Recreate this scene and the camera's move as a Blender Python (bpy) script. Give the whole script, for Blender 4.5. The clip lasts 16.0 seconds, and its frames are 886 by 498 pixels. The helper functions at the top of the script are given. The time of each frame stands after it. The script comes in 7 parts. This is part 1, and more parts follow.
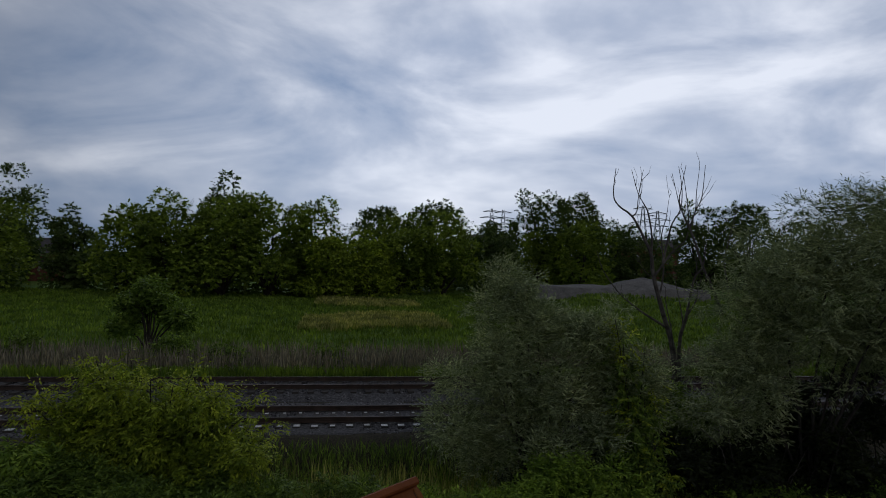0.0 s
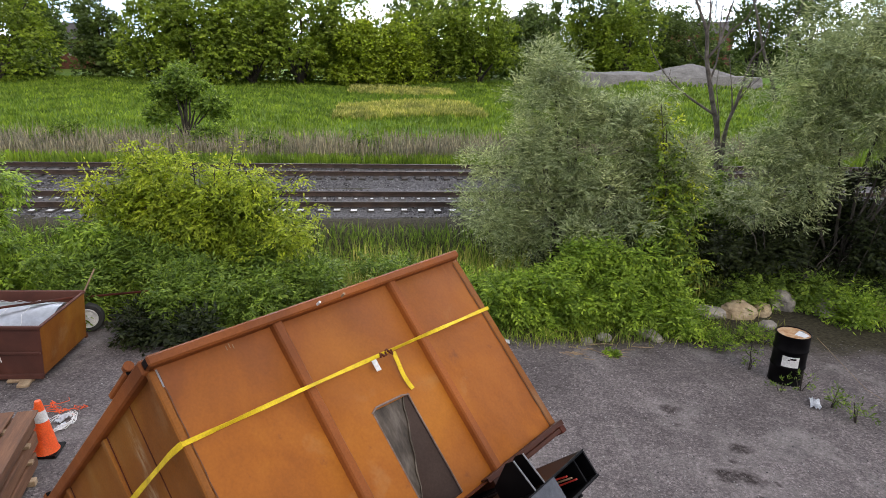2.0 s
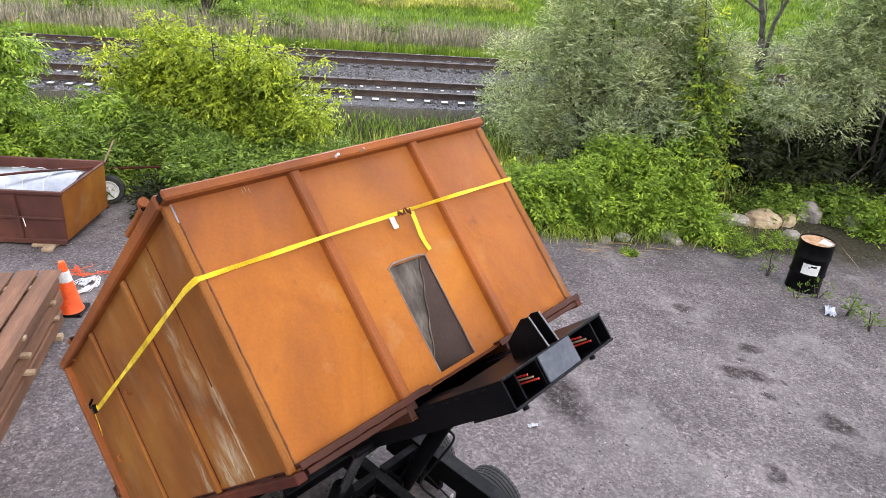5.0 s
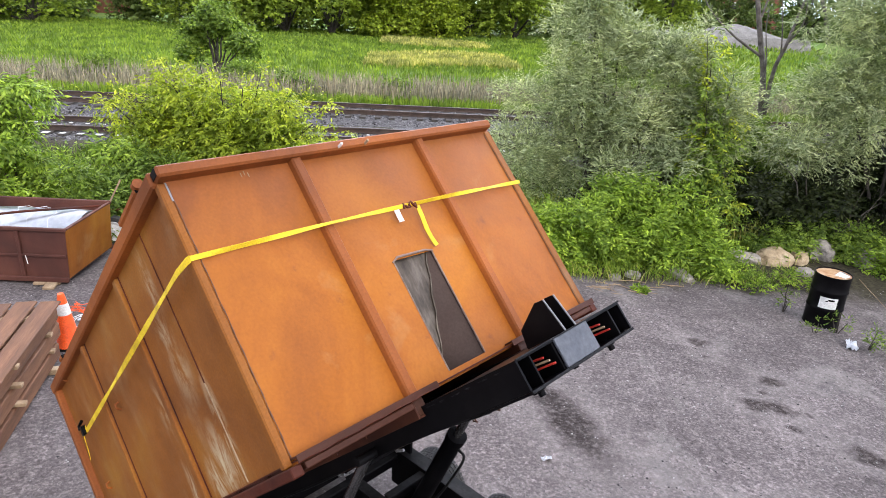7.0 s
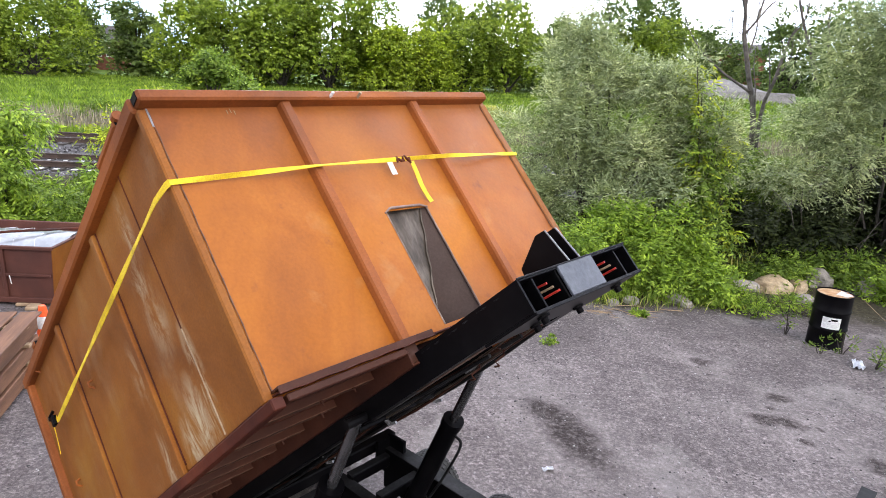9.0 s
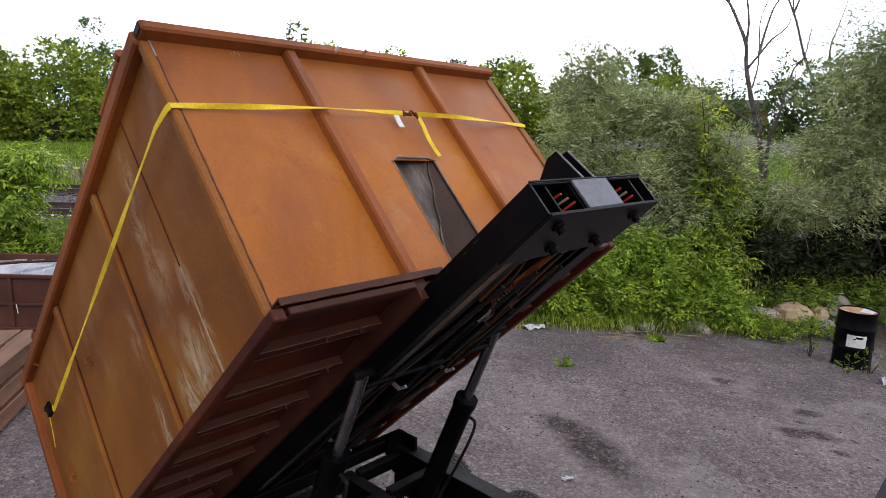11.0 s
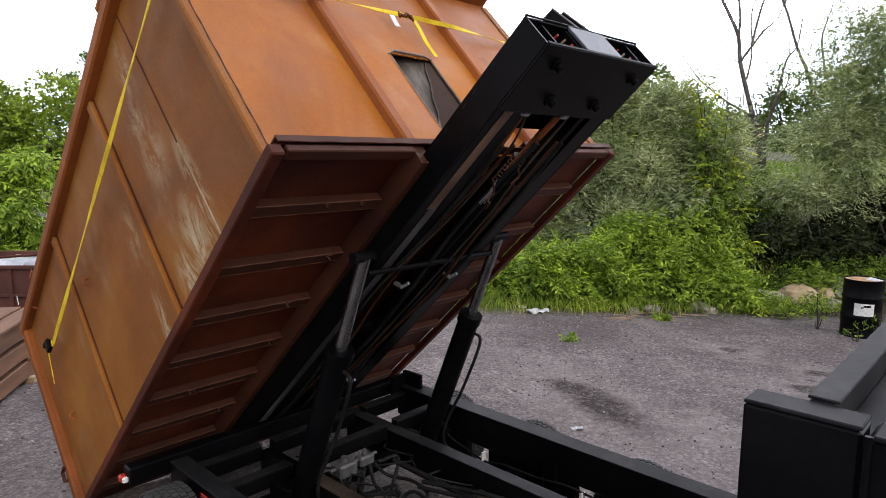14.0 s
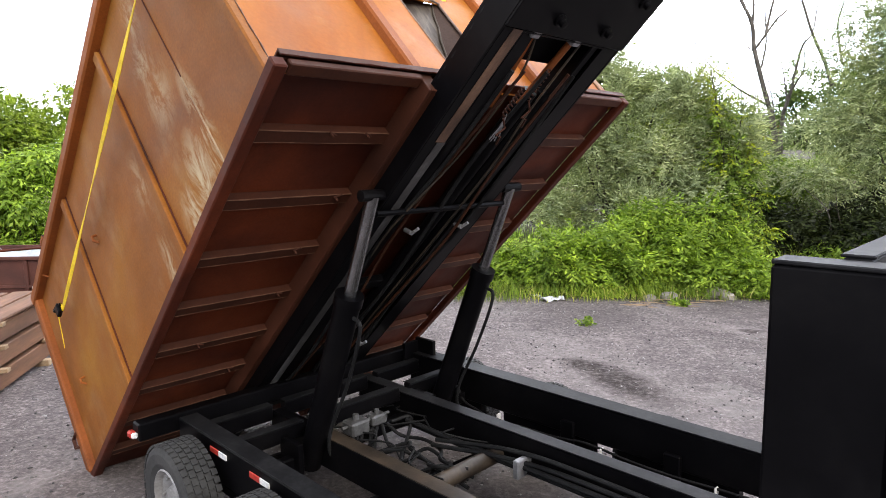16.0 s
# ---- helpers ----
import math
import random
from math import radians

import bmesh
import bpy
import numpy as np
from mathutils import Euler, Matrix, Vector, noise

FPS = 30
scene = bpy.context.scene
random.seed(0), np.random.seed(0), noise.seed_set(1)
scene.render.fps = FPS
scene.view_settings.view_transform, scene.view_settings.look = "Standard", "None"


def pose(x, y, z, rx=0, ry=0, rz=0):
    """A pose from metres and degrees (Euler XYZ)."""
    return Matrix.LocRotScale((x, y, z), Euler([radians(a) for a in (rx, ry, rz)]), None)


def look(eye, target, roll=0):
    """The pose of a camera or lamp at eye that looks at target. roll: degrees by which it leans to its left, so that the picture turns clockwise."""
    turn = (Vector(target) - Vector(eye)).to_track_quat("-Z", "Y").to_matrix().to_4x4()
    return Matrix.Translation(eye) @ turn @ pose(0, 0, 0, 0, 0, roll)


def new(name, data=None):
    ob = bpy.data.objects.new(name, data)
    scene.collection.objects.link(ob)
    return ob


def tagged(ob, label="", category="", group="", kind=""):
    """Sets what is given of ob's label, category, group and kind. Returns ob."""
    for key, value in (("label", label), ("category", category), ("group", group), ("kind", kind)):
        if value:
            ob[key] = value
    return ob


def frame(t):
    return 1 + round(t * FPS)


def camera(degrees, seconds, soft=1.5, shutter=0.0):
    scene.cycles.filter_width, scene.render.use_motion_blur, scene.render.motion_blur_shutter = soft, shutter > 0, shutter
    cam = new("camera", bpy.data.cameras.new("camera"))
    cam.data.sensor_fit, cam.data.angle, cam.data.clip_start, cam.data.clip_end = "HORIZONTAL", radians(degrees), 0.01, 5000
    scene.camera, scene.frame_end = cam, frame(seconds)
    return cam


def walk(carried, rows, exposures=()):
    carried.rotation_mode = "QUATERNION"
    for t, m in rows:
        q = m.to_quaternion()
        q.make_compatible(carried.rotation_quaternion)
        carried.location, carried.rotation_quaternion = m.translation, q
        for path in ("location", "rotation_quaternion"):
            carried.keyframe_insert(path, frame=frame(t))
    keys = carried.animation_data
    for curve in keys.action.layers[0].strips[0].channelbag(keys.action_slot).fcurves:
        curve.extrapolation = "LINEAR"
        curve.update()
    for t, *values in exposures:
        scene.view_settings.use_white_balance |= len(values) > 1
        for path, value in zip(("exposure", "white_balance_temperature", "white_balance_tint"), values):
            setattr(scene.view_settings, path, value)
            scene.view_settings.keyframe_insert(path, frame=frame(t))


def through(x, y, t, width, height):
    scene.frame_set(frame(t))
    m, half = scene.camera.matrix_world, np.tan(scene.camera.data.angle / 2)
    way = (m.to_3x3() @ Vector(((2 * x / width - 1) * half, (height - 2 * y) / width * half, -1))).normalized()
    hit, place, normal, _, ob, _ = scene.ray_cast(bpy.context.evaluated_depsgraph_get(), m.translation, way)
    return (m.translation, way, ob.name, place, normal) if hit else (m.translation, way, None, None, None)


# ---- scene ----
cam = camera(69.4, 16.0, soft=0.9)
PATH = [
    (0.0, (0.542, 0.45, 5.454), (0.2606, 2.4302, 5.4852), 1.55),
    (0.5, (0.543, 0.603, 5.366), (0.2399, 2.5768, 5.2631), 1.35),
    (1.0, (0.527, 0.616, 5.331), (0.1967, 2.5713, 5.0723), 1.53),
    (1.5, (0.501, 0.642, 5.339), (0.1547, 2.563, 4.902), 1.46),
    (2.0, (0.478, 0.620, 5.310), (0.1240, 2.4917, 4.7005), 1.44),
    (2.5, (0.463, 0.594, 5.303), (0.11, 2.4144, 4.554), 2.22),
    (3.0, (0.464, 0.614, 5.269), (0.123, 2.3803, 4.3946), 2.4),
    (3.2, (0.458, 0.623, 5.243), (0.124, 2.3632, 4.3153), 3.2),
    (5.3, (0.471, 0.633, 4.93), (0.0911, 2.3919, 4.0567), 3.83),
    (5.5, (0.466, 0.63, 4.886), (0.0831, 2.3939, 4.0247), 3.33),
    (6.0, (0.47, 0.635, 4.782), (0.0791, 2.4128, 3.9545), 3.63),
    (6.5, (0.487, 0.638, 4.672), (0.0809, 2.4309, 3.8842), 3.32),
    (7.0, (0.487, 0.644, 4.535), (0.0671, 2.4626, 3.8158), 3.11),
    (7.5, (0.493, 0.641, 4.373), (0.072, 2.4671, 3.6742), 3.12),
    (8.0, (0.5, 0.641, 4.216), (0.0761, 2.4888, 3.5791), 3.13),
    (8.5, (0.508, 0.636, 4.059), (0.0879, 2.4965, 3.4574), 3.34),
    (9.0, (0.519, 0.634, 3.896), (0.094, 2.5081, 3.3428), 3.04),
    (9.5, (0.532, 0.632, 3.726), (0.0871, 2.518, 3.2302), 2.92),
    (9.7, (0.534, 0.633, 3.657), (0.0841, 2.5239, 3.1869), 2.62),
    (11.8, (0.56, 0.616, 3.044), (0.0929, 2.5317, 2.7117), 1.51),
    (12.0, (0.553, 0.613, 2.994), (0.0931, 2.533, 2.6737), 1.42),
    (12.5, (0.586, 0.578, 2.875), (0.0959, 2.4966, 2.5934), 0.88),
    (13.0, (0.586, 0.541, 2.768), (0.101, 2.4625, 2.501), 0.49),
    (13.5, (0.589, 0.546, 2.629), (0.107, 2.4628, 2.3257), 0.59),
    (14.0, (0.591, 0.544, 2.513), (0.1082, 2.4627, 2.2227), 0.09),
    (14.5, (0.593, 0.547, 2.403), (0.1048, 2.4675, 2.1312), -0.02),
    (15.0, (0.598, 0.547, 2.292), (0.1061, 2.4691, 2.0431), -0.42),
    (15.5, (0.602, 0.559, 2.214), (0.0999, 2.4725, 1.9227), -0.94),
    (16.0, (0.6, 0.579, 2.156), (0.074, 2.4897, 1.8888), -0.87),
]
EXPOSURES = [(0.0, -3.85, 6400, 10), (0.5, -3.95, 6500, 10), (1.0, -3.25, 6700, 10), (1.5, -2.45, 6900, 11), (2.0, -0.9, 7150, 12), (2.5, -0.1, 7200, 12), (3.2, -0.08, 7050, 13), (9.7, -0.06, 6850, 13),
             (10.8, -0.8, 7000, 15), (11.8, -1.35, 7200, 16), (12.6, -1.3, 7200, 16), (13.4, -1.05, 7200, 16), (14.2, -0.58, 7200, 13), (15.2, -0.22, 7200, 11), (16.0, 0.05, 7200, 11)]
walk(cam, [(t, look(eye, target, roll)) for t, eye, target, roll in PATH], EXPOSURES)

# ---- world and sun ----
def build_world():
    world = bpy.data.worlds.new("world")
    scene.world = world
    world.use_nodes = True
    nt = world.node_tree
    nt.nodes.clear()
    N, L = nt.nodes.new, nt.links.new
    out, bg = N("ShaderNodeOutputWorld"), N("ShaderNodeBackground")
    sky = N("ShaderNodeTexSky")
    sky.sky_type = "NISHITA"
    sky.sun_disc = False
    sky.sun_elevation, sky.sun_rotation = radians(37), radians(135)
    sky.air_density, sky.dust_density = 1.0, 2.0
    co = N("ShaderNodeTexCoord")
    mp = N("ShaderNodeMapping")
    mp.inputs["Scale"].default_value = (1.7, 1.7, 4.6)
    mp.inputs["Rotation"].default_value = (0.1, 0.18, 0.3)
    big, fine = N("ShaderNodeTexNoise"), N("ShaderNodeTexNoise")
    big.inputs["Scale"].default_value, big.inputs["Detail"].default_value, big.inputs["Roughness"].default_value = 1.4, 7, 0.52
    big.inputs["Distortion"].default_value = 0.5
    fine.inputs["Scale"].default_value, fine.inputs["Detail"].default_value = 5.0, 6
    add = N("ShaderNodeMath")
    add.operation = "MULTIPLY_ADD"
    add.inputs[1].default_value, add.inputs[2].default_value = 0.16, 0.045
    su = N("ShaderNodeMath")
    su.operation = "ADD"
    ramp = N("ShaderNodeValToRGB")
    el = ramp.color_ramp.elements
    el[0].position, el[0].color = 0.46, (3.3, 4.4, 6.6, 1)
    el[1].position, el[1].color = 0.76, (11.0, 11.5, 12.8, 1)
    m = el.new(0.6)
    m.color = (6.2, 7.0, 8.8, 1)
    mix = N("ShaderNodeMix")
    mix.data_type = "RGBA"
    mix.inputs[0].default_value = 0.9
    L(co.outputs["Generated"], mp.inputs[0])
    L(mp.outputs[0], big.inputs["Vector"])
    L(mp.outputs[0], fine.inputs["Vector"])
    L(fine.outputs[0], add.inputs[0])
    L(big.outputs[0], su.inputs[0])
    L(add.outputs[0], su.inputs[1])
    L(su.outputs[0], ramp.inputs[0])
    L(sky.outputs[0], mix.inputs[6])
    L(ramp.outputs[0], mix.inputs[7])
    # brighter cloud ahead, where the sun stands behind it
    dot = N("ShaderNodeVectorMath")
    dot.operation = "DOT_PRODUCT"
    dot.inputs[1].default_value = (0.08, 0.99, 0.0)
    L(co.outputs["Generated"], dot.inputs[0])
    rng = N("ShaderNodeMapRange")
    rng.inputs[1].default_value, rng.inputs[2].default_value, rng.inputs[3].default_value, rng.inputs[4].default_value = 0.4, 0.92, 1.6, 7.4
    L(dot.outputs["Value"], rng.inputs[0])
    sc = N("ShaderNodeVectorMath")
    sc.operation = "SCALE"
    L(mix.outputs[2], sc.inputs[0])
    L(rng.outputs[0], sc.inputs["Scale"])
    L(sc.outputs[0], bg.inputs[0])
    bg.inputs[1].default_value = 0.15
    L(bg.outputs[0], out.inputs[0])


build_world()
sun = new("sun", bpy.data.lights.new("sun", "SUN"))
sun.data.energy, sun.data.angle, sun.data.color = 2.0, radians(25), (1.0, 0.96, 0.9)
sun.matrix_world = look((13, -9, 14), (0, 4, 0))

# ---- materials ----
def material(name):
    m = bpy.data.materials.new(name)
    m.use_nodes = True
    nt = m.node_tree
    return m, nt, nt.nodes["Principled BSDF"], nt.nodes.new, nt.links.new


def noise_ramp(nt, scale, stops, detail=6, rough=0.6, vec=None, stretch=None, distort=0.0):
    N, L = nt.nodes.new, nt.links.new
    tex = N("ShaderNodeTexNoise")
    tex.inputs["Scale"].default_value, tex.inputs["Detail"].default_value, tex.inputs["Roughness"].default_value = scale, detail, rough
    tex.inputs["Distortion"].default_value = distort
    if vec is None:
        vec = N("ShaderNodeTexCoord").outputs["Object"]
    if stretch:
        mp = N("ShaderNodeMapping")
        mp.inputs["Scale"].default_value = stretch
        L(vec, mp.inputs[0])
        vec = mp.outputs[0]
    L(vec, tex.inputs["Vector"])
    ramp = N("ShaderNodeValToRGB")
    el = ramp.color_ramp.elements
    while len(el) < len(stops):
        el.new(0.5)
    for e, (p, c) in zip(el, stops):
        e.position, e.color = p, (*c, 1) if len(c) == 3 else c
    L(tex.outputs[0], ramp.inputs[0])
    return ramp.outputs[0], tex.outputs[0]


def blend(nt, fac, a, b, how="MIX"):
    mx = nt.nodes.new("ShaderNodeMix")
    mx.data_type, mx.blend_type = "RGBA", how
    for v, i in ((fac, 0), (a, 6), (b, 7)):
        if isinstance(v, (int, float)):
            mx.inputs[i].default_value = v
        elif isinstance(v, tuple):
            mx.inputs[i].default_value = (*v, 1)
        else:
            nt.links.new(v, mx.inputs[i])
    return mx.outputs[2]


def bump(nt, bsdf, height, strength, dist):
    b = nt.nodes.new("ShaderNodeBump")
    b.inputs["Strength"].default_value, b.inputs["Distance"].default_value = strength, dist
    nt.links.new(height, b.inputs["Height"])
    nt.links.new(b.outputs[0], bsdf.inputs["Normal"])


def grain_material(name, dark, mid, light, scale, rough, metal=0.0, fine=60, fine_amt=0.25, bump_amt=0.15, bump_dist=0.01, stretch=None, spec=0.5):
    """Two scales of colour variation and a fine relief."""
    m, nt, bsdf, N, L = material(name)
    big, bv = noise_ramp(nt, scale, [(0.3, dark), (0.5, mid), (0.72, light)], stretch=stretch)
    small, sv = noise_ramp(nt, fine, [(0.3, (0.55, 0.55, 0.55)), (0.7, (1.35, 1.35, 1.35))], stretch=stretch)
    L(blend(nt, fine_amt * 2, big, small, "MULTIPLY"), bsdf.inputs["Base Color"])
    bsdf.inputs["Roughness"].default_value, bsdf.inputs["Metallic"].default_value = rough, metal
    bsdf.inputs["Specular IOR Level"].default_value = spec
    bump(nt, bsdf, sv, bump_amt, bump_dist)
    return m


# pale scoured spots on the side sheets: along the sheet, height, half sizes, strength
SCOURS = ((-0.8, 0.16, 0.2, 0.3, 1.0), (-1.0, 0.1, 0.16, 0.22, 1.0), (-0.62, 0.35, 0.09, 0.4, 0.9), (-0.78, 1.3, 0.1, 0.3, 0.7), (-0.86, 1.0, 0.16, 0.22, 0.6),
          (-0.85, 0.75, 0.2, 0.25, 0.5), (-1.42, 0.08, 0.1, 0.3, 0.9), (-1.4, 0.65, 0.12, 0.25, 0.45), (-0.66, 0.12, 0.1, 0.2, 1.0))


def rust_material(name, dark, mid, light, pale=0.0):
    """Weathering steel: cloudy rust, run-off streaks down the sheet, fine speckle, pale scoured patches."""
    m, nt, bsdf, N, L = material(name)
    cloud, cv = noise_ramp(nt, 0.9, [(0.3, dark), (0.5, mid), (0.7, light)], detail=5, rough=0.55, distort=0.6)
    streak, _ = noise_ramp(nt, 2.2, [(0.35, (0.93, 0.92, 0.91)), (0.65, (1.04, 1.035, 1.02))], stretch=(3.0, 3.0, 0.4), detail=4)
    speck, sv = noise_ramp(nt, 70, [(0.3, (0.8, 0.78, 0.76)), (0.7, (1.12, 1.1, 1.08))], detail=3)
    col = blend(nt, 0.8, blend(nt, 0.75, cloud, streak, "MULTIPLY"), speck, "MULTIPLY")
    if pale:
        co = N("ShaderNodeTexCoord").outputs["Object"]
        patch, _ = noise_ramp(nt, 4.2, [(0.46, (0, 0, 0)), (0.6, (1, 1, 1))], vec=co, stretch=(2.2, 1, 0.8), detail=9, rough=0.75, distort=0.8)
        wide, _ = noise_ramp(nt, 2.0, [(0.55, (0, 0, 0)), (0.72, (0.16, 0.16, 0.16))], vec=co, stretch=(1.4, 1, 0.8), detail=6, rough=0.7)
        total = wide
        for px, pz, rx, rz, k in SCOURS:
            mp = N("ShaderNodeMapping")
            mp.vector_type = "TEXTURE"
            mp.inputs["Location"].default_value, mp.inputs["Scale"].default_value = (px, 0, pz), (rx, 1000, rz)
            L(co, mp.inputs[0])
            ln, fall = N("ShaderNodeVectorMath"), N("ShaderNodeMapRange")
            ln.operation = "LENGTH"
            L(mp.outputs[0], ln.inputs[0])
            L(ln.outputs["Value"], fall.inputs[0])
            fall.inputs[1].default_value, fall.inputs[2].default_value, fall.inputs[3].default_value, fall.inputs[4].default_value = 0.2, 1.0, k, 0.0
            mul, top = N("ShaderNodeMath"), N("ShaderNodeMath")
            mul.operation, top.operation = "MULTIPLY", "MAXIMUM"
            L(fall.outputs[0], mul.inputs[0])
            L(patch, mul.inputs[1])
            L(total, top.inputs[0])
            L(mul.outputs[0], top.inputs[1])
            total = top.outputs[0]
        sc = N("ShaderNodeMath")
        sc.operation = "MULTIPLY"
        L(total, sc.inputs[0])
        sc.inputs[1].default_value = pale
        col = blend(nt, sc.outputs[0], col, (0.46, 0.36, 0.22))
    L(col, bsdf.inputs["Base Color"])
    rr, _ = noise_ramp(nt, 3, [(0.3, (0.5, 0.5, 0.5)), (0.7, (0.75, 0.75, 0.75))])
    L(rr, bsdf.inputs["Roughness"])
    bsdf.inputs["Specular IOR Level"].default_value = 0.24
    bump(nt, bsdf, sv, 0.12, 0.004)
    return m


def front_rust_material():
    """The front sheet: fresh orange rust, browner towards the rim, with a scoured pale bloom and dark specks."""
    m, nt, bsdf, N, L = material("rust_front")
    co = N("ShaderNodeTexCoord").outputs["Object"]
    cloud, cv = noise_ramp(nt, 1.1, [(0.3, (0.215, 0.06, 0.007)), (0.5, (0.325, 0.098, 0.009)), (0.7, (0.405, 0.138, 0.014))], vec=co, detail=5, distort=0.7)
    brown, _ = noise_ramp(nt, 2.0, [(0.3, (0.14, 0.046, 0.018)), (0.7, (0.225, 0.07, 0.023))], vec=co, detail=5)
    sep, wob = N("ShaderNodeSeparateXYZ"), N("ShaderNodeTexNoise")
    L(co, sep.inputs[0])
    L(co, wob.inputs["Vector"])
    wob.inputs["Scale"].default_value, wob.inputs["Detail"].default_value = 1.6, 5
    ma = N("ShaderNodeMath")
    ma.operation = "MULTIPLY_ADD"
    L(wob.outputs[0], ma.inputs[0])
    ma.inputs[1].default_value = 1.1
    L(sep.outputs[2], ma.inputs[2])
    r = N("ShaderNodeMapRange")
    r.inputs[1].default_value, r.inputs[2].default_value, r.inputs[4].default_value = 1.45, 2.15, 0.7
    L(ma.outputs[0], r.inputs[0])
    col = blend(nt, r.outputs[0], cloud, brown)
    pale, _ = noise_ramp(nt, 1.9, [(0.63, (0, 0, 0)), (0.78, (0.5, 0.5, 0.5))], vec=co, detail=6, distort=0.6)
    col = blend(nt, pale, col, (0.42, 0.22, 0.09))
    dark, _ = noise_ramp(nt, 6.5, [(0.67, (0, 0, 0)), (0.78, (0.7, 0.7, 0.7))], vec=co, detail=4)
    col = blend(nt, dark, col, (0.17, 0.05, 0.016))
    speck, sv = noise_ramp(nt, 55, [(0.3, (0.88, 0.87, 0.86)), (0.7, (1.08, 1.07, 1.06))], vec=co, detail=3)
    L(blend(nt, 0.8, col, speck, "MULTIPLY"), bsdf.inputs["Base Color"])
    rr, _ = noise_ramp(nt, 2.5, [(0.3, (0.42, 0.42, 0.42)), (0.7, (0.7, 0.7, 0.7))], vec=co)
    L(rr, bsdf.inputs["Roughness"])
    bsdf.inputs["Specular IOR Level"].default_value = 0.24
    bump(nt, bsdf, sv, 0.12, 0.004)
    return m


def stone_chip_material(name, dark, mid, light):
    """Small stones, each of its own shade."""
    m, nt, bsdf, N, L = material(name)
    ramp = N("ShaderNodeValToRGB")
    el = ramp.color_ramp.elements
    el[0].color, el[1].color = (*dark, 1), (*light, 1)
    e = el.new(0.6)
    e.color = (*mid, 1)
    L(N("ShaderNodeNewGeometry").outputs["Random Per Island"], ramp.inputs[0])
    sp, sv = noise_ramp(nt, 90, [(0.3, (0.8, 0.8, 0.8)), (0.7, (1.15, 1.15, 1.15))])
    L(blend(nt, 0.8, ramp.outputs[0], sp, "MULTIPLY"), bsdf.inputs["Base Color"])
    bsdf.inputs["Roughness"].default_value, bsdf.inputs["Specular IOR Level"].default_value = 0.95, 0.2
    return m


def leaf_material(name, dark, mid, light, gloss=0.55, through=0.42, clump=3.6, patchy=0.75):
    m, nt, bsdf, N, L = material(name)
    geo = N("ShaderNodeNewGeometry")
    ramp = N("ShaderNodeValToRGB")
    el = ramp.color_ramp.elements
    el[0].position, el[0].color = 0.0, (*dark, 1)
    el[1].position, el[1].color = 1.0, (*light, 1)
    e = el.new(0.55)
    e.color = (*mid, 1)
    L(geo.outputs["Random Per Island"], ramp.inputs[0])
    big, _ = noise_ramp(nt, 0.8, [(0.35, (0.7, 0.75, 0.7)), (0.65, (1.25, 1.2, 1.1))], detail=3)
    col = blend(nt, 0.8, ramp.outputs[0], big, "MULTIPLY")
    tuft, _ = noise_ramp(nt, clump, [(0.36, (0.5, 0.54, 0.56)), (0.5, (0.97, 0.98, 0.97)), (0.64, (1.5, 1.42, 1.25))], detail=2, rough=0.5)
    col = blend(nt, patchy, col, tuft, "MULTIPLY")
    L(col, bsdf.inputs["Base Color"])
    bsdf.inputs["Roughness"].default_value = gloss
    bsdf.inputs["Specular IOR Level"].default_value = 0.3
    tr, mx = N("ShaderNodeBsdfTranslucent"), N("ShaderNodeMixShader")
    L(blend(nt, 0.5, col, (1.0, 1.0, 0.35), "MULTIPLY"), tr.inputs[0])
    mx.inputs[0].default_value = through
    L(bsdf.outputs[0], mx.inputs[1])
    L(tr.outputs[0], mx.inputs[2])
    L(mx.outputs[0], nt.nodes["Material Output"].inputs[0])
    return m


# first entry paints the trailer's shade with some oil; the rest are oil stains
STAINS_SHADE = ((0.35, 3.55, 2.1, 0.95, -29, 0.95), (0.62, 7.42, 1.0, 0.34, -58, 0.9), (0.3, 7.98, 0.36, 0.3, 0, 0.9), (2.52, 10.43, 0.24, 0.14, 0, 0.8), (3.38, 9.49, 0.24, 0.16, -20, 0.85), (3.12, 8.68, 0.44, 0.17, -8, 0.9), (3.36, 8.27, 0.16, 0.12, 20, 1.0),
          (4.1, 7.86, 0.3, 0.18, -30, 0.9), (3.13, 6.62, 0.15, 0.21, 10, 0.8), (3.15, 9.1, 0.12, 0.09, -50, 0.8), (3.65, 8.6, 0.14, 0.07, -40, 0.7), (2.55, 9.95, 0.16, 0.09, -20, 0.6))


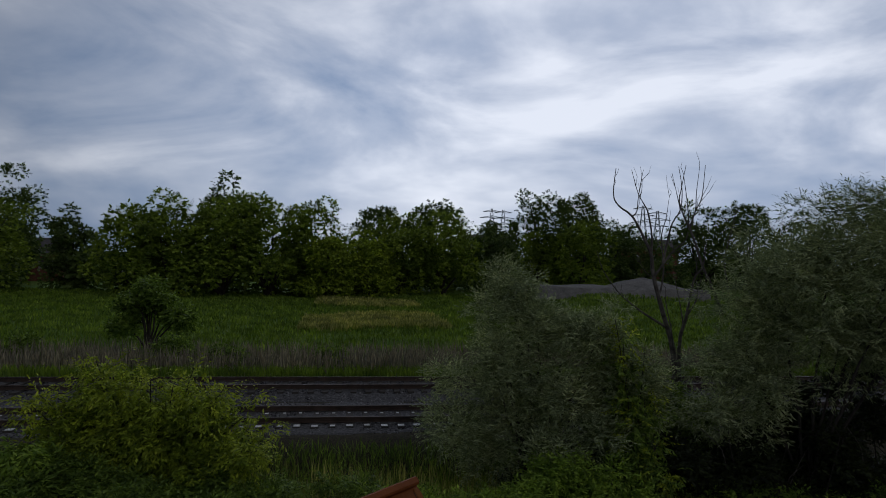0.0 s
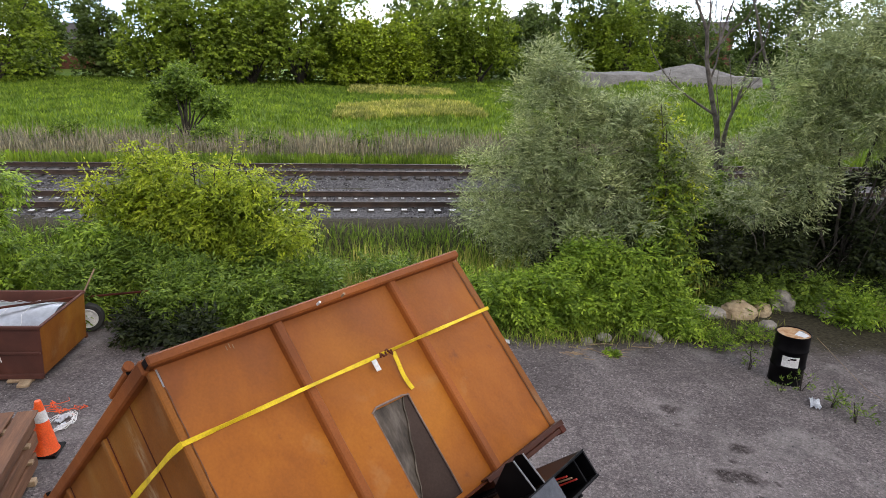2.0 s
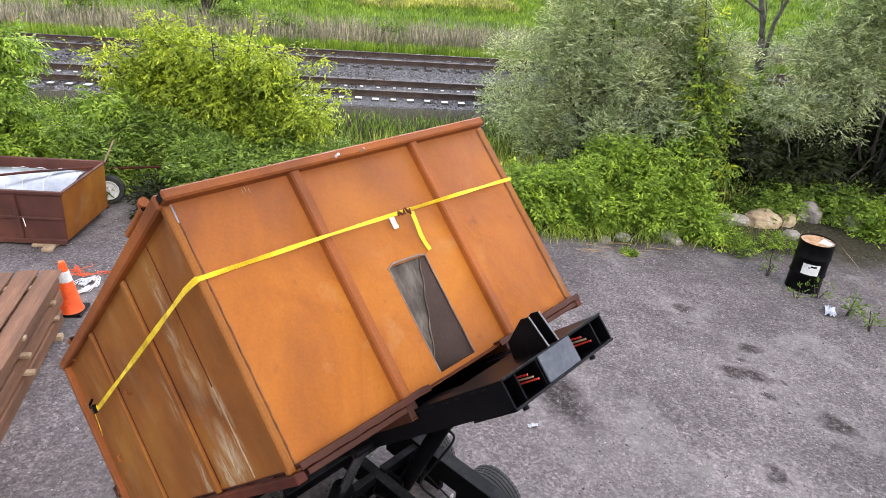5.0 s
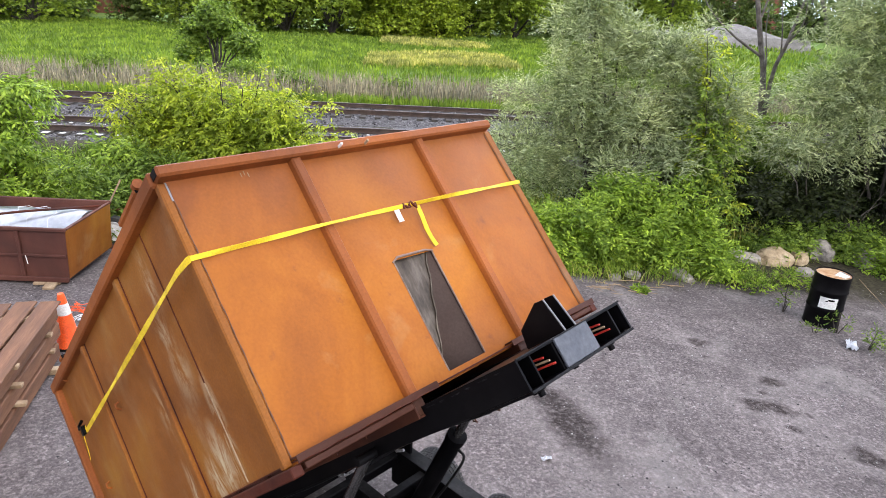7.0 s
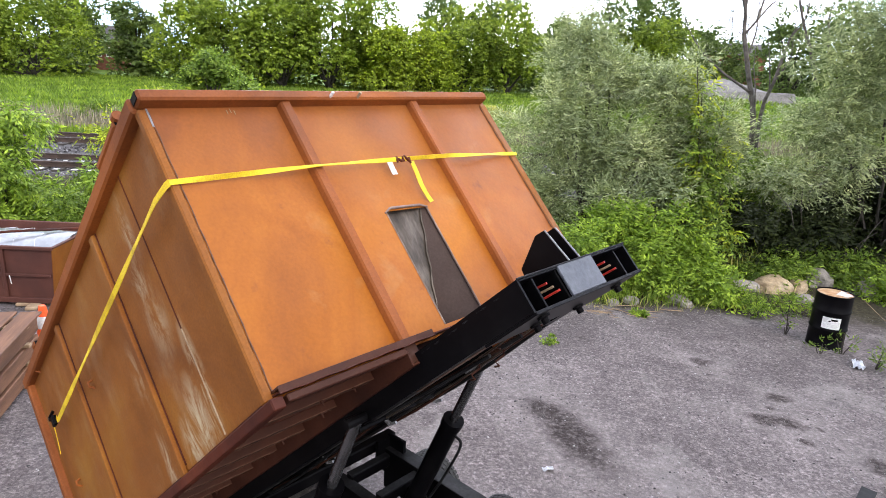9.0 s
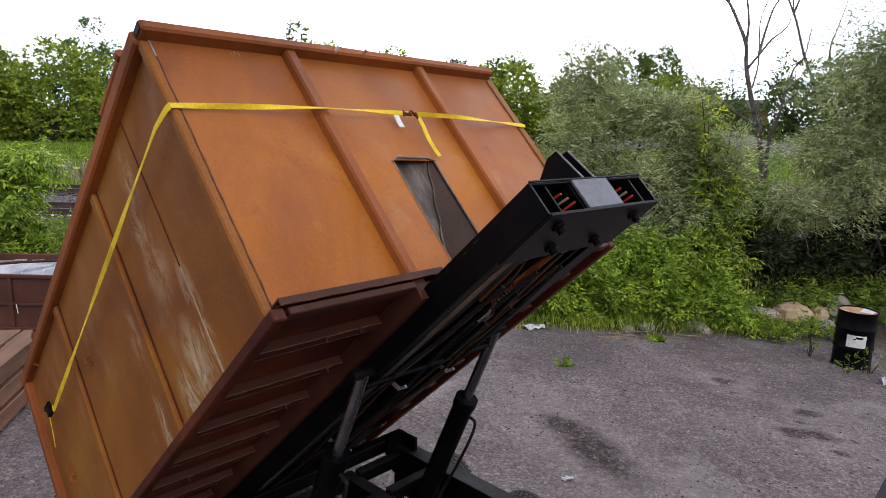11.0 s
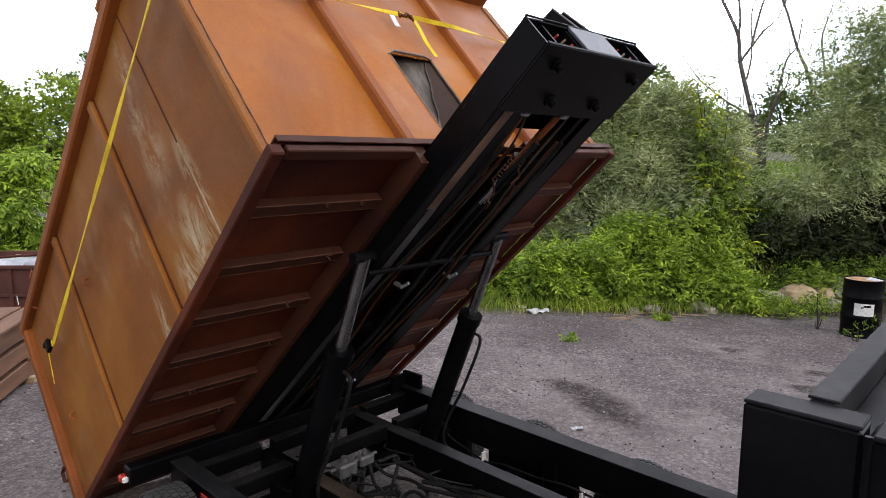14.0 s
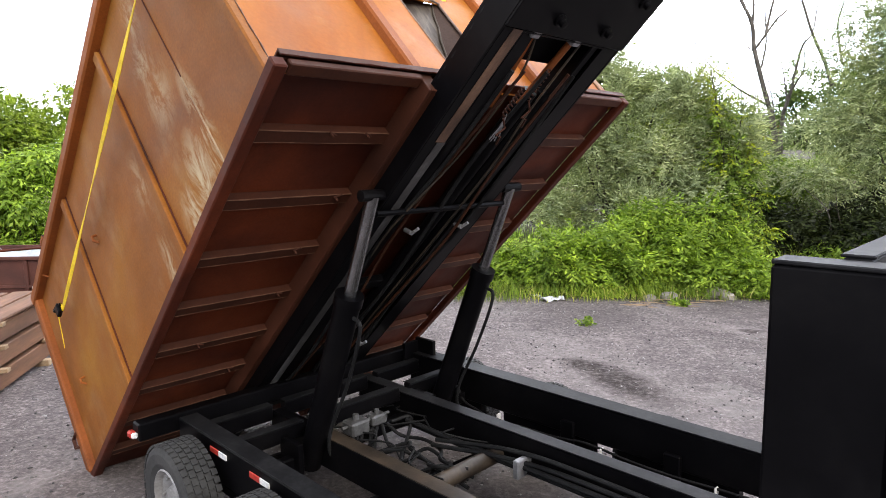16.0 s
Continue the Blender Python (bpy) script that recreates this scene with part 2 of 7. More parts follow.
def ground_material():
    """Yard gravel near, rough grass over the verge and the meadow; the mix follows the plan."""
    m, nt, bsdf, N, L = material("ground")
    co = N("ShaderNodeTexCoord").outputs["Object"]
    g1, gv = noise_ramp(nt, 26, [(0.32, (0.066, 0.059, 0.061)), (0.5, (0.137, 0.122, 0.124)), (0.68, (0.272, 0.246, 0.249))], vec=co, detail=5, rough=0.8)
    g2, _ = noise_ramp(nt, 0.5, [(0.35, (0.7, 0.68, 0.67)), (0.65, (1.18, 1.16, 1.14))], vec=co, detail=6, rough=0.65, distort=0.5)
    gravel = blend(nt, 0.9, g1, g2, "MULTIPLY")
    cell = N("ShaderNodeTexVoronoi")
    cell.inputs["Scale"].default_value = 27.0
    L(co, cell.inputs["Vector"])
    peb = N("ShaderNodeValToRGB")
    for e, (pp, cc) in zip((peb.color_ramp.elements[0], peb.color_ramp.elements.new(0.55), peb.color_ramp.elements[-1]), ((0.0, 0.66), (0.55, 1.05), (1.0, 1.75))):
        e.position, e.color = pp, (cc, cc * 0.985, cc * 0.98, 1)
    L(cell.outputs["Color"], peb.inputs[0])
    gravel = blend(nt, 0.75, gravel, peb.outputs[0], "MULTIPLY")
    g3, _ = noise_ramp(nt, 4.5, [(0.32, (0.72, 0.7, 0.69)), (0.5, (1, 0.99, 0.98)), (0.68, (1.22, 1.2, 1.18))], vec=co, detail=6, rough=0.7)
    gravel = blend(nt, 0.8, gravel, g3, "MULTIPLY")
    s1, _ = noise_ramp(nt, 0.75, [(0.55, (0, 0, 0)), (0.72, (1, 1, 1))], vec=co, detail=7, rough=0.65, distort=1.0, stretch=(1.0, 0.6, 1.0))
    dust = blend(nt, 0.55, gravel, (0.3, 0.275, 0.262))
    gravel = blend(nt, s1, gravel, dust)
    s2, _ = noise_ramp(nt, 0.6, [(0.6, (0, 0, 0)), (0.75, (0.6, 0.6, 0.6))], vec=co, detail=6, distort=0.6, stretch=(1.3, 0.8, 1.0))
    gravel = blend(nt, s2, gravel, (0.09, 0.085, 0.085))
    # oily patches soaked into the grit, and shade with oil painted under the trailer, each with a paler dusty ring: x,
    # y, half length, half width, turn, depth
    warp = N("ShaderNodeVectorMath")
    warp.operation = "MULTIPLY_ADD"
    tint = N("ShaderNodeTexNoise")
    tint.inputs["Scale"].default_value, tint.inputs["Detail"].default_value = 3.2, 6
    L(co, tint.inputs["Vector"])
    L(tint.outputs["Color"], warp.inputs[0])
    warp.inputs[1].default_value, warp.inputs[2].default_value = (0.5, 0.5, 0), (0, 0, 0)
    L(co, warp.inputs[2])
    dark_mask, ring_mask = None, None
    for sx, sy, ra, rb, turn, depth in STAINS_SHADE:
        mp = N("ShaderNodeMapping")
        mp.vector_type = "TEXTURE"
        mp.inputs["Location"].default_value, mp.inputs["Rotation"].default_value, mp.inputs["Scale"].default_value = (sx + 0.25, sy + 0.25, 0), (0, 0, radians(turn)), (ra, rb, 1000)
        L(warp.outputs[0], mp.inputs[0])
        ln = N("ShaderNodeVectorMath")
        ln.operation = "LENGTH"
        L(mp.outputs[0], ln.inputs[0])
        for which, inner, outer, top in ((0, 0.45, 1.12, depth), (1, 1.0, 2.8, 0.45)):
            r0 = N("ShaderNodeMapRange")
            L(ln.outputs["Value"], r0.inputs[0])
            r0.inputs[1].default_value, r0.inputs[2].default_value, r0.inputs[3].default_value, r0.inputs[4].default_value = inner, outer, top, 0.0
            prev = ring_mask if which else dark_mask
            res = r0.outputs[0]
            if prev is not None:
                mx = N("ShaderNodeMath")
                mx.operation = "MAXIMUM"
                L(prev, mx.inputs[0])
                L(res, mx.inputs[1])
                res = mx.outputs[0]
            if which:
                ring_mask = res
            else:
                dark_mask = res
    gravel = blend(nt, ring_mask, gravel, blend(nt, 0.55, gravel, (0.33, 0.295, 0.285)))
    mottle, _ = noise_ramp(nt, 16, [(0.36, (0.45, 0.45, 0.45)), (0.55, (1.15, 1.15, 1.15))], vec=co, detail=5, rough=0.75)
    darken = N("ShaderNodeMath")
    darken.operation, darken.use_clamp = "MULTIPLY", True
    L(dark_mask, darken.inputs[0])
    L(mottle, darken.inputs[1])
    gravel = blend(nt, darken.outputs[0], gravel, blend(nt, 1.0, gravel, (0.19, 0.165, 0.16), "MULTIPLY"))
    h1, hv = noise_ramp(nt, 9, [(0.3, (0.05, 0.09, 0.012)), (0.55, (0.11, 0.19, 0.022)), (0.75, (0.18, 0.25, 0.04))], vec=co, detail=8, rough=0.7)
    h2, _ = noise_ramp(nt, 0.09, [(0.4, (0.8, 0.95, 0.75)), (0.6, (1.25, 1.1, 0.9))], vec=co, detail=4)
    grass = blend(nt, 0.8, h1, h2, "MULTIPLY")
    sep = N("ShaderNodeSeparateXYZ")
    L(co, sep.inputs[0])
    wob, wv = noise_ramp(nt, 0.7, [(0, (0, 0, 0)), (1, (1, 1, 1))], vec=co, detail=4)
    # the verge runs oblique: y - 0.18 x + wobble
    a = N("ShaderNodeMath"); a.operation = "MULTIPLY_ADD"
    L(sep.outputs[0], a.inputs[0]); a.inputs[1].default_value = -0.16; L(sep.outputs[1], a.inputs[2])
    b = N("ShaderNodeMath"); b.operation = "MULTIPLY_ADD"
    L(wv, b.inputs[0]); b.inputs[1].default_value = 2.4; L(a.outputs[0], b.inputs[2])
    r = N("ShaderNodeMapRange")
    L(b.outputs[0], r.inputs[0])
    r.inputs[1].default_value, r.inputs[2].default_value = 13.6, 14.3
    litter, _ = noise_ramp(nt, 14, [(0.35, (0.025, 0.022, 0.014)), (0.65, (0.075, 0.065, 0.04))], vec=co, detail=6)
    tn = N("ShaderNodeVectorMath"); tn.operation = "DOT_PRODUCT"
    L(co, tn.inputs[0]); tn.inputs[1].default_value = (-0.287, 0.958, 0)
    fld = N("ShaderNodeMapRange")
    L(tn.outputs["Value"], fld.inputs[0]); fld.inputs[1].default_value, fld.inputs[2].default_value = 26.0, 29.0
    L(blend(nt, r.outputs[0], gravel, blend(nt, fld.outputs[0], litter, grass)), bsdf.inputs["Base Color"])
    bsdf.inputs["Roughness"].default_value, bsdf.inputs["Specular IOR Level"].default_value = 0.95, 0.2
    bump(nt, bsdf, gv, 0.7, 0.03)
    return m


RUST_FRONT = front_rust_material()
RUST_SIDE = rust_material("rust_side", (0.146, 0.0465, 0.009), (0.236, 0.08, 0.0115), (0.3, 0.124, 0.016), pale=1.0)
RUST_BAR = rust_material("rust_bar", (0.1293, 0.03739, 0.009724), (0.2288, 0.06637, 0.01451), (0.3284, 0.09547, 0.0172))
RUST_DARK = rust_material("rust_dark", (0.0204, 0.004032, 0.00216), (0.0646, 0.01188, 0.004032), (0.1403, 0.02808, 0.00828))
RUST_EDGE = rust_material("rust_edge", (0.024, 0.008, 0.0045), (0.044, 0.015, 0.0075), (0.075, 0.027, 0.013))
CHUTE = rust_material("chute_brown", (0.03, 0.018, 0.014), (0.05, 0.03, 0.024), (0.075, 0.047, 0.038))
RIMBEAD = grain_material("rim_bead", (0.12, 0.07, 0.05), (0.2, 0.13, 0.1), (0.3, 0.22, 0.18), 9, 0.6, fine=50)
RUST_RIM = rust_material("rust_rim", (0.06, 0.026, 0.016), (0.12, 0.058, 0.036), (0.2, 0.11, 0.075))
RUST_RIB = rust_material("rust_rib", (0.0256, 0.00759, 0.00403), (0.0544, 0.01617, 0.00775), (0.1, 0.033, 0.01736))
RUST_BIN = rust_material("rust_bin", (0.0525, 0.0225, 0.018), (0.09, 0.0338, 0.0255), (0.128, 0.0488, 0.0338))
BLACK = grain_material("black_paint", (0.0016, 0.0015, 0.002), (0.003, 0.0028, 0.0034), (0.007, 0.0065, 0.0068), 2.5, 0.4, fine=35, bump_amt=0.06, bump_dist=0.004, spec=0.075)
FLANGE = grain_material("rusty_flange", (0.045, 0.024, 0.016), (0.11, 0.058, 0.036), (0.2, 0.11, 0.07), 2.2, 0.55, fine=30, spec=0.4, stretch=(0.5, 2, 2))
RUBBED = grain_material("rubbed_steel", (0.014, 0.013, 0.013), (0.05, 0.047, 0.046), (0.26, 0.255, 0.255), 1.4, 0.42, fine=30, spec=0.5, stretch=(0.5, 2, 2))
BLACK_GLOSS = grain_material("worn_black_gloss", (0.006, 0.006, 0.00675), (0.012, 0.012, 0.013), (0.025, 0.025, 0.026), 5, 0.58, fine=40, bump_amt=0.05, bump_dist=0.003, spec=0.08)
GREY_EDGE = grain_material("worn_grey_steel", (0.12, 0.12, 0.125), (0.2, 0.2, 0.21), (0.3, 0.3, 0.31), 4, 0.4, metal=0.3, fine=40)
PLATE = grain_material("grey_plate", (0.035, 0.038, 0.048), (0.055, 0.06, 0.074), (0.085, 0.09, 0.105), 5, 0.5, fine=40)
CHROME = grain_material("ram_rod", (0.135, 0.135, 0.14), (0.203, 0.203, 0.207), (0.27, 0.27, 0.275), 6, 0.25, metal=0.9)
GALV = grain_material("galvanised", (0.0324, 0.02232, 0.0154), (0.0864, 0.06696, 0.0506), (0.1872, 0.155, 0.1265), 5, 0.5, metal=0.3, fine=20, stretch=(2.0, 2.0, 0.5))
RUBBER = grain_material("rubber", (0.015, 0.015, 0.0156), (0.027, 0.027, 0.027), (0.048, 0.0468, 0.045), 4, 0.85, fine=50)
HOSE = grain_material("hose_rubber", (0.006, 0.006, 0.0065), (0.012, 0.012, 0.0125), (0.022, 0.022, 0.022), 5, 0.5, fine=50, spec=0.12)
GREASY = grain_material("greasy_steel", (0.0154, 0.01056, 0.00682), (0.035, 0.02508, 0.01674), (0.07, 0.0495, 0.03224), 5, 0.5, fine=30, spec=0.4)
ALLOY = grain_material("dull_aluminium", (0.0525, 0.0525, 0.0525), (0.0975, 0.0975, 0.0975), (0.18, 0.18, 0.18), 6, 0.5, metal=0.4)
RIM = grain_material("rim_paint", (0.14, 0.135, 0.13), (0.22, 0.215, 0.21), (0.34, 0.335, 0.33), 5, 0.5)
RED = grain_material("red_paint", (0.3, 0.02, 0.015), (0.45, 0.03, 0.02), (0.55, 0.06, 0.04), 6, 0.45)
WHITE = grain_material("white_paint", (0.55, 0.55, 0.54), (0.72, 0.72, 0.71), (0.82, 0.82, 0.81), 6, 0.5)
YELLOW = grain_material("yellow_webbing", (0.5, 0.33, 0.01), (0.72, 0.5, 0.012), (0.85, 0.64, 0.03), 8, 0.75, fine=120)
ORANGE = grain_material("orange_plastic", (0.7, 0.07, 0.01), (0.85, 0.1, 0.015), (0.9, 0.14, 0.03), 5, 0.5)
WOOD = grain_material("brown_timber", (0.0765, 0.03198, 0.0148), (0.1487, 0.06396, 0.0296), (0.2465, 0.1131, 0.0555), 2.5, 0.8, fine=30, stretch=(0.3, 3, 3))
RAW_WOOD = grain_material("raw_wood", (0.2, 0.13, 0.08), (0.33, 0.23, 0.14), (0.45, 0.34, 0.22), 4, 0.85, fine=40)
TARP = grain_material("white_sheet", (0.35, 0.37, 0.42), (0.6, 0.62, 0.66), (0.8, 0.81, 0.84), 2.2, 0.4, fine=14, bump_amt=0.5, bump_dist=0.05)
ROLL = grain_material("shiny_sheeting", (0.3, 0.31, 0.34), (0.5, 0.52, 0.56), (0.7, 0.72, 0.76), 1.6, 0.3, metal=0.85, fine=4, bump_amt=0.05, bump_dist=0.02)
STONE = grain_material("field_stone", (0.16, 0.145, 0.13), (0.3, 0.27, 0.24), (0.44, 0.4, 0.36), 3, 0.9, fine=25, bump_amt=0.6, bump_dist=0.03)
STONE_TAN = grain_material("tan_stone", (0.25, 0.18, 0.11), (0.42, 0.32, 0.2), (0.55, 0.45, 0.32), 2.5, 0.9, fine=25, bump_amt=0.6, bump_dist=0.03)
BALLAST = grain_material("ballast", (0.04, 0.038, 0.04), (0.1, 0.095, 0.098), (0.21, 0.2, 0.2), 11, 0.95, fine=30, fine_amt=0.5, bump_amt=1.0, bump_dist=0.06)
BALLAST_CHIP = stone_chip_material("ballast_chip", (0.035, 0.033, 0.036), (0.11, 0.105, 0.11), (0.34, 0.33, 0.335))
RAIL = grain_material("rail_steel", (0.04, 0.028, 0.022), (0.07, 0.045, 0.035), (0.11, 0.075, 0.06), 3, 0.6, metal=0.2)
TIE = grain_material("sleeper_wood", (0.03, 0.026, 0.024), (0.06, 0.052, 0.046), (0.1, 0.09, 0.08), 4, 0.9)
BARK = grain_material("bark", (0.025, 0.02, 0.016), (0.05, 0.042, 0.034), (0.09, 0.078, 0.064), 6, 0.95, fine=40, stretch=(2, 2, 0.4), bump_amt=0.5, bump_dist=0.02)
DEADWOOD = grain_material("dead_wood", (0.06, 0.051, 0.045), (0.125, 0.108, 0.096), (0.22, 0.195, 0.175), 6, 0.95, fine=40)
MOUND = grain_material("crushed_stone", (0.11, 0.104, 0.094), (0.17, 0.16, 0.147), (0.24, 0.228, 0.21), 1.2, 0.95, fine=12, fine_amt=0.4, bump_amt=0.5, bump_dist=0.1)
BRICK = grain_material("red_brick", (0.13, 0.05, 0.035), (0.2, 0.075, 0.05), (0.27, 0.11, 0.075), 2, 0.9, fine=20)
ROOF = grain_material("roof_shingle", (0.05, 0.045, 0.045), (0.09, 0.08, 0.08), (0.13, 0.12, 0.12), 2, 0.9)
PYLON = grain_material("pylon_steel", (0.2, 0.22, 0.25), (0.28, 0.3, 0.33), (0.35, 0.37, 0.4), 2, 0.6, metal=0.2)
GROUND = ground_material()

LEAF_WILLOW = leaf_material("willow_leaf", (0.15, 0.19, 0.095), (0.345, 0.41, 0.225), (0.585, 0.65, 0.41), patchy=0.42, clump=2.6)
LEAF_ELDER = leaf_material("box_elder_leaf", (0.15, 0.208, 0.022), (0.3, 0.395, 0.038), (0.5, 0.61, 0.07))
# lighter, yellower elder leaf that puts the brighter crown tops into the colour
LEAF_TIP = leaf_material("elder_tip_leaf", (0.22, 0.275, 0.025), (0.385, 0.465, 0.04), (0.59, 0.665, 0.075), patchy=0.5)
LEAF_BRIGHT = leaf_material("nettle_leaf", (0.12, 0.205, 0.028), (0.25, 0.385, 0.05), (0.43, 0.58, 0.09))
LEAF_HEDGE = leaf_material("hedge_leaf", (0.085, 0.145, 0.026), (0.175, 0.275, 0.045), (0.31, 0.43, 0.08))
# near-black leaf colour that paints the shade of the hollows under trees
LEAF_PAINTED_SHADE = leaf_material("painted_shade_leaf", (0.012, 0.018, 0.008), (0.03, 0.042, 0.014), (0.055, 0.075, 0.025))
LEAF_FAR = leaf_material("far_leaf", (0.1396, 0.2014, 0.02748), (0.24, 0.3339, 0.04122), (0.3403, 0.4327, 0.06871), through=0.4, clump=0.5, patchy=0.85)
LEAF_FAR_DARK = leaf_material("far_leaf_dark", (0.07806, 0.1223, 0.03058), (0.1332, 0.1966, 0.05242), (0.1929, 0.2664, 0.08736), through=0.4, clump=0.5, patchy=0.85)
GRASS = leaf_material("meadow_grass", (0.105, 0.18, 0.02), (0.168, 0.265, 0.03), (0.25, 0.345, 0.048), through=0.2, clump=0.6)
GRASS_PALE = leaf_material("seeding_grass", (0.224, 0.2652, 0.05), (0.4144, 0.416, 0.115), (0.6048, 0.5616, 0.21), through=0.2, clump=0.6)
REED = leaf_material("dry_reed", (0.15, 0.13, 0.0972), (0.285, 0.251, 0.194), (0.42, 0.381, 0.308), through=0.1)

# ---- mesh helpers ----
class Mesh:
    """Collects vertices and faces for one mesh."""

    def __init__(self, m=None):
        self.v, self.f, self.m = [], [], m

    def add(self, verts, faces, m=None):
        k = len(self.v)
        for p in verts:
            p = Vector(p)
            if m is not None:
                p = m @ p
            if self.m is not None:
                p = self.m @ p
            self.v.append(p[:])
        self.f.extend([tuple(i + k for i in f) for f in faces])
        return self

    def box(self, lo, hi, bevel=0.006, m=None):
        b = min(bevel, *(0.45 * (h - l) for l, h in zip(lo, hi)))
        bm = bmesh.new()
        bmesh.ops.create_cube(bm, size=1)
        for v in bm.verts:
            v.co = Vector([(l + h) / 2 + c * (h - l) for l, h, c in zip(lo, hi, v.co)])
        if b > 0.0005:
            bmesh.ops.bevel(bm, geom=bm.edges[:], offset=b, segments=1, affect="EDGES")
        bm.verts.index_update()
        self.add([v.co for v in bm.verts], [[v.index for v in f.verts] for f in bm.faces], m)
        bm.free()
        return self

    def tube(self, pts, radii, seg=10, m=None):
        pts = [Vector(p) for p in pts]
        if isinstance(radii, (int, float)):
            radii = [radii] * len(pts)
        verts, faces = [], []
        x = None
        for i, p in enumerate(pts):
            d = (pts[min(i + 1, len(pts) - 1)] - pts[max(i - 1, 0)]).normalized()
            x = d.orthogonal().normalized() if x is None else (x - d * x.dot(d)).normalized()
            y = d.cross(x)
            for k in range(seg):
                a = 2 * math.pi * k / seg
                verts.append(p + radii[i] * (x * math.cos(a) + y * math.sin(a)))
        for i in range(len(pts) - 1):
            for k in range(seg):
                a, b = i * seg + k, i * seg + (k + 1) % seg
                faces.append((a, b, b + seg, a + seg))
        faces.append(tuple(reversed(range(seg))))
        faces.append(tuple(range((len(pts) - 1) * seg, len(pts) * seg)))
        return self.add(verts, faces, m)

    def lathe(self, profile, seg=24, m=None, closed=True):
        """Profile of (radius, height), turned about z."""
        verts, faces = [], []
        for r, h in profile:
            for k in range(seg):
                a = 2 * math.pi * k / seg
                verts.append((r * math.cos(a), r * math.sin(a), h))
        for i in range(len(profile) - 1):
            for k in range(seg):
                a, b = i * seg + k, i * seg + (k + 1) % seg
                faces.append((a, b, b + seg, a + seg))
        if closed:
            faces.append(tuple(reversed(range(seg))))
            faces.append(tuple(range((len(profile) - 1) * seg, len(profile) * seg)))
        return self.add(verts, faces, m)

    def prism(self, outline, h0, h1, m=None):
        """A flat outline (x, y), counter-clockwise, from height h0 to h1."""
        n = len(outline)
        verts = [(x, y, h0) for x, y in outline] + [(x, y, h1) for x, y in outline]
        faces = [tuple(reversed(range(n))), tuple(range(n, 2 * n))] + [(i, (i + 1) % n, n + (i + 1) % n, n + i) for i in range(n)]
        return self.add(verts, faces, m)

    def ribbon(self, pts, width, thick=0.003, m=None):
        """A flat strap along pts; each row is a point, the across direction and the outward normal."""
        verts, faces = [], []
        for p, across, normal in pts:
            p, c, n = Vector(p), Vector(across).normalized() * width / 2, Vector(normal).normalized() * thick / 2
            verts += [p - c - n, p + c - n, p + c + n, p - c + n]
        for i in range(len(pts) - 1):
            for k in range(4):
                a, b = i * 4 + k, i * 4 + (k + 1) % 4
                faces.append((a, b, b + 4, a + 4))
        faces += [(3, 2, 1, 0), tuple(range(len(verts) - 4, len(verts)))]
        return self.add(verts, faces, m)


def mesh_of(name, m, smooth=False):
    me = bpy.data.meshes.new(name)
    me.from_pydata(m.v, [], m.f)
    if smooth:
        me.shade_smooth()
        me.set_sharp_from_angle(angle=radians(40))
    return me


def part(name, m, mat, parent=None, label="", smooth=False):
    ob = new(name, mesh_of(name, m, smooth))
    ob.data.materials.append(mat)
    if parent is not None:
        ob.parent = parent
    if label:
        tagged(ob, label)
    return ob


def thing(name, place, label, category, group="", kind=""):
    ob = new(name)
    ob.matrix_world = place
    return tagged(ob, label, category, group, kind)


def array_mesh(name, verts, quads, mat, smooth=False):
    """A mesh from numpy arrays of vertices and quads."""
    me = bpy.data.meshes.new(name)
    me.vertices.add(len(verts))
    me.vertices.foreach_set("co", np.asarray(verts, np.float32).ravel())
    k = quads.shape[1]
    me.loops.add(quads.size)
    me.loops.foreach_set("vertex_index", quads.ravel().astype(np.int32))
    me.polygons.add(len(quads))
    me.polygons.foreach_set("loop_start", np.arange(0, quads.size, k, dtype=np.int32))
    me.update(calc_edges=True)
    me.validate()
    me.materials.append(mat)
    if smooth:
        me.shade_smooth()
    return me


# ---- ground ----
TRACK_DIR, TRACK_NORMAL = np.array([0.958, 0.287]), np.array([-0.287, 0.958])


def smooth_step(x, a, b):
    t = np.clip((np.asarray(x, float) - a) / (b - a), 0, 1)
    return t * t * (3 - 2 * t)


def ground_height(x, y):
    x, y = np.asarray(x, float), np.asarray(y, float)
    n = -0.287 * x + 0.958 * y
    yard = -0.0507 * (np.clip(y, -20, 18) - 4)
    bed = smooth_step(n, 16.8, 19.2)
    z = yard * (1 - bed) + 0.26 * bed
    z = z - 0.35 * smooth_step(n, 28.0, 30.5) + 0.3 * smooth_step(n, 33, 42)
    z = z + 1.9 * smooth_step(n, 48, 68) * smooth_step(x, -2, 8) * (1 - smooth_step(n, 78, 94))
    far = np.clip(n - 70, 0, 200)
    return z + 0.022 * far * smooth_step(x + 0.15 * y, -20, 20) + 0.008 * far


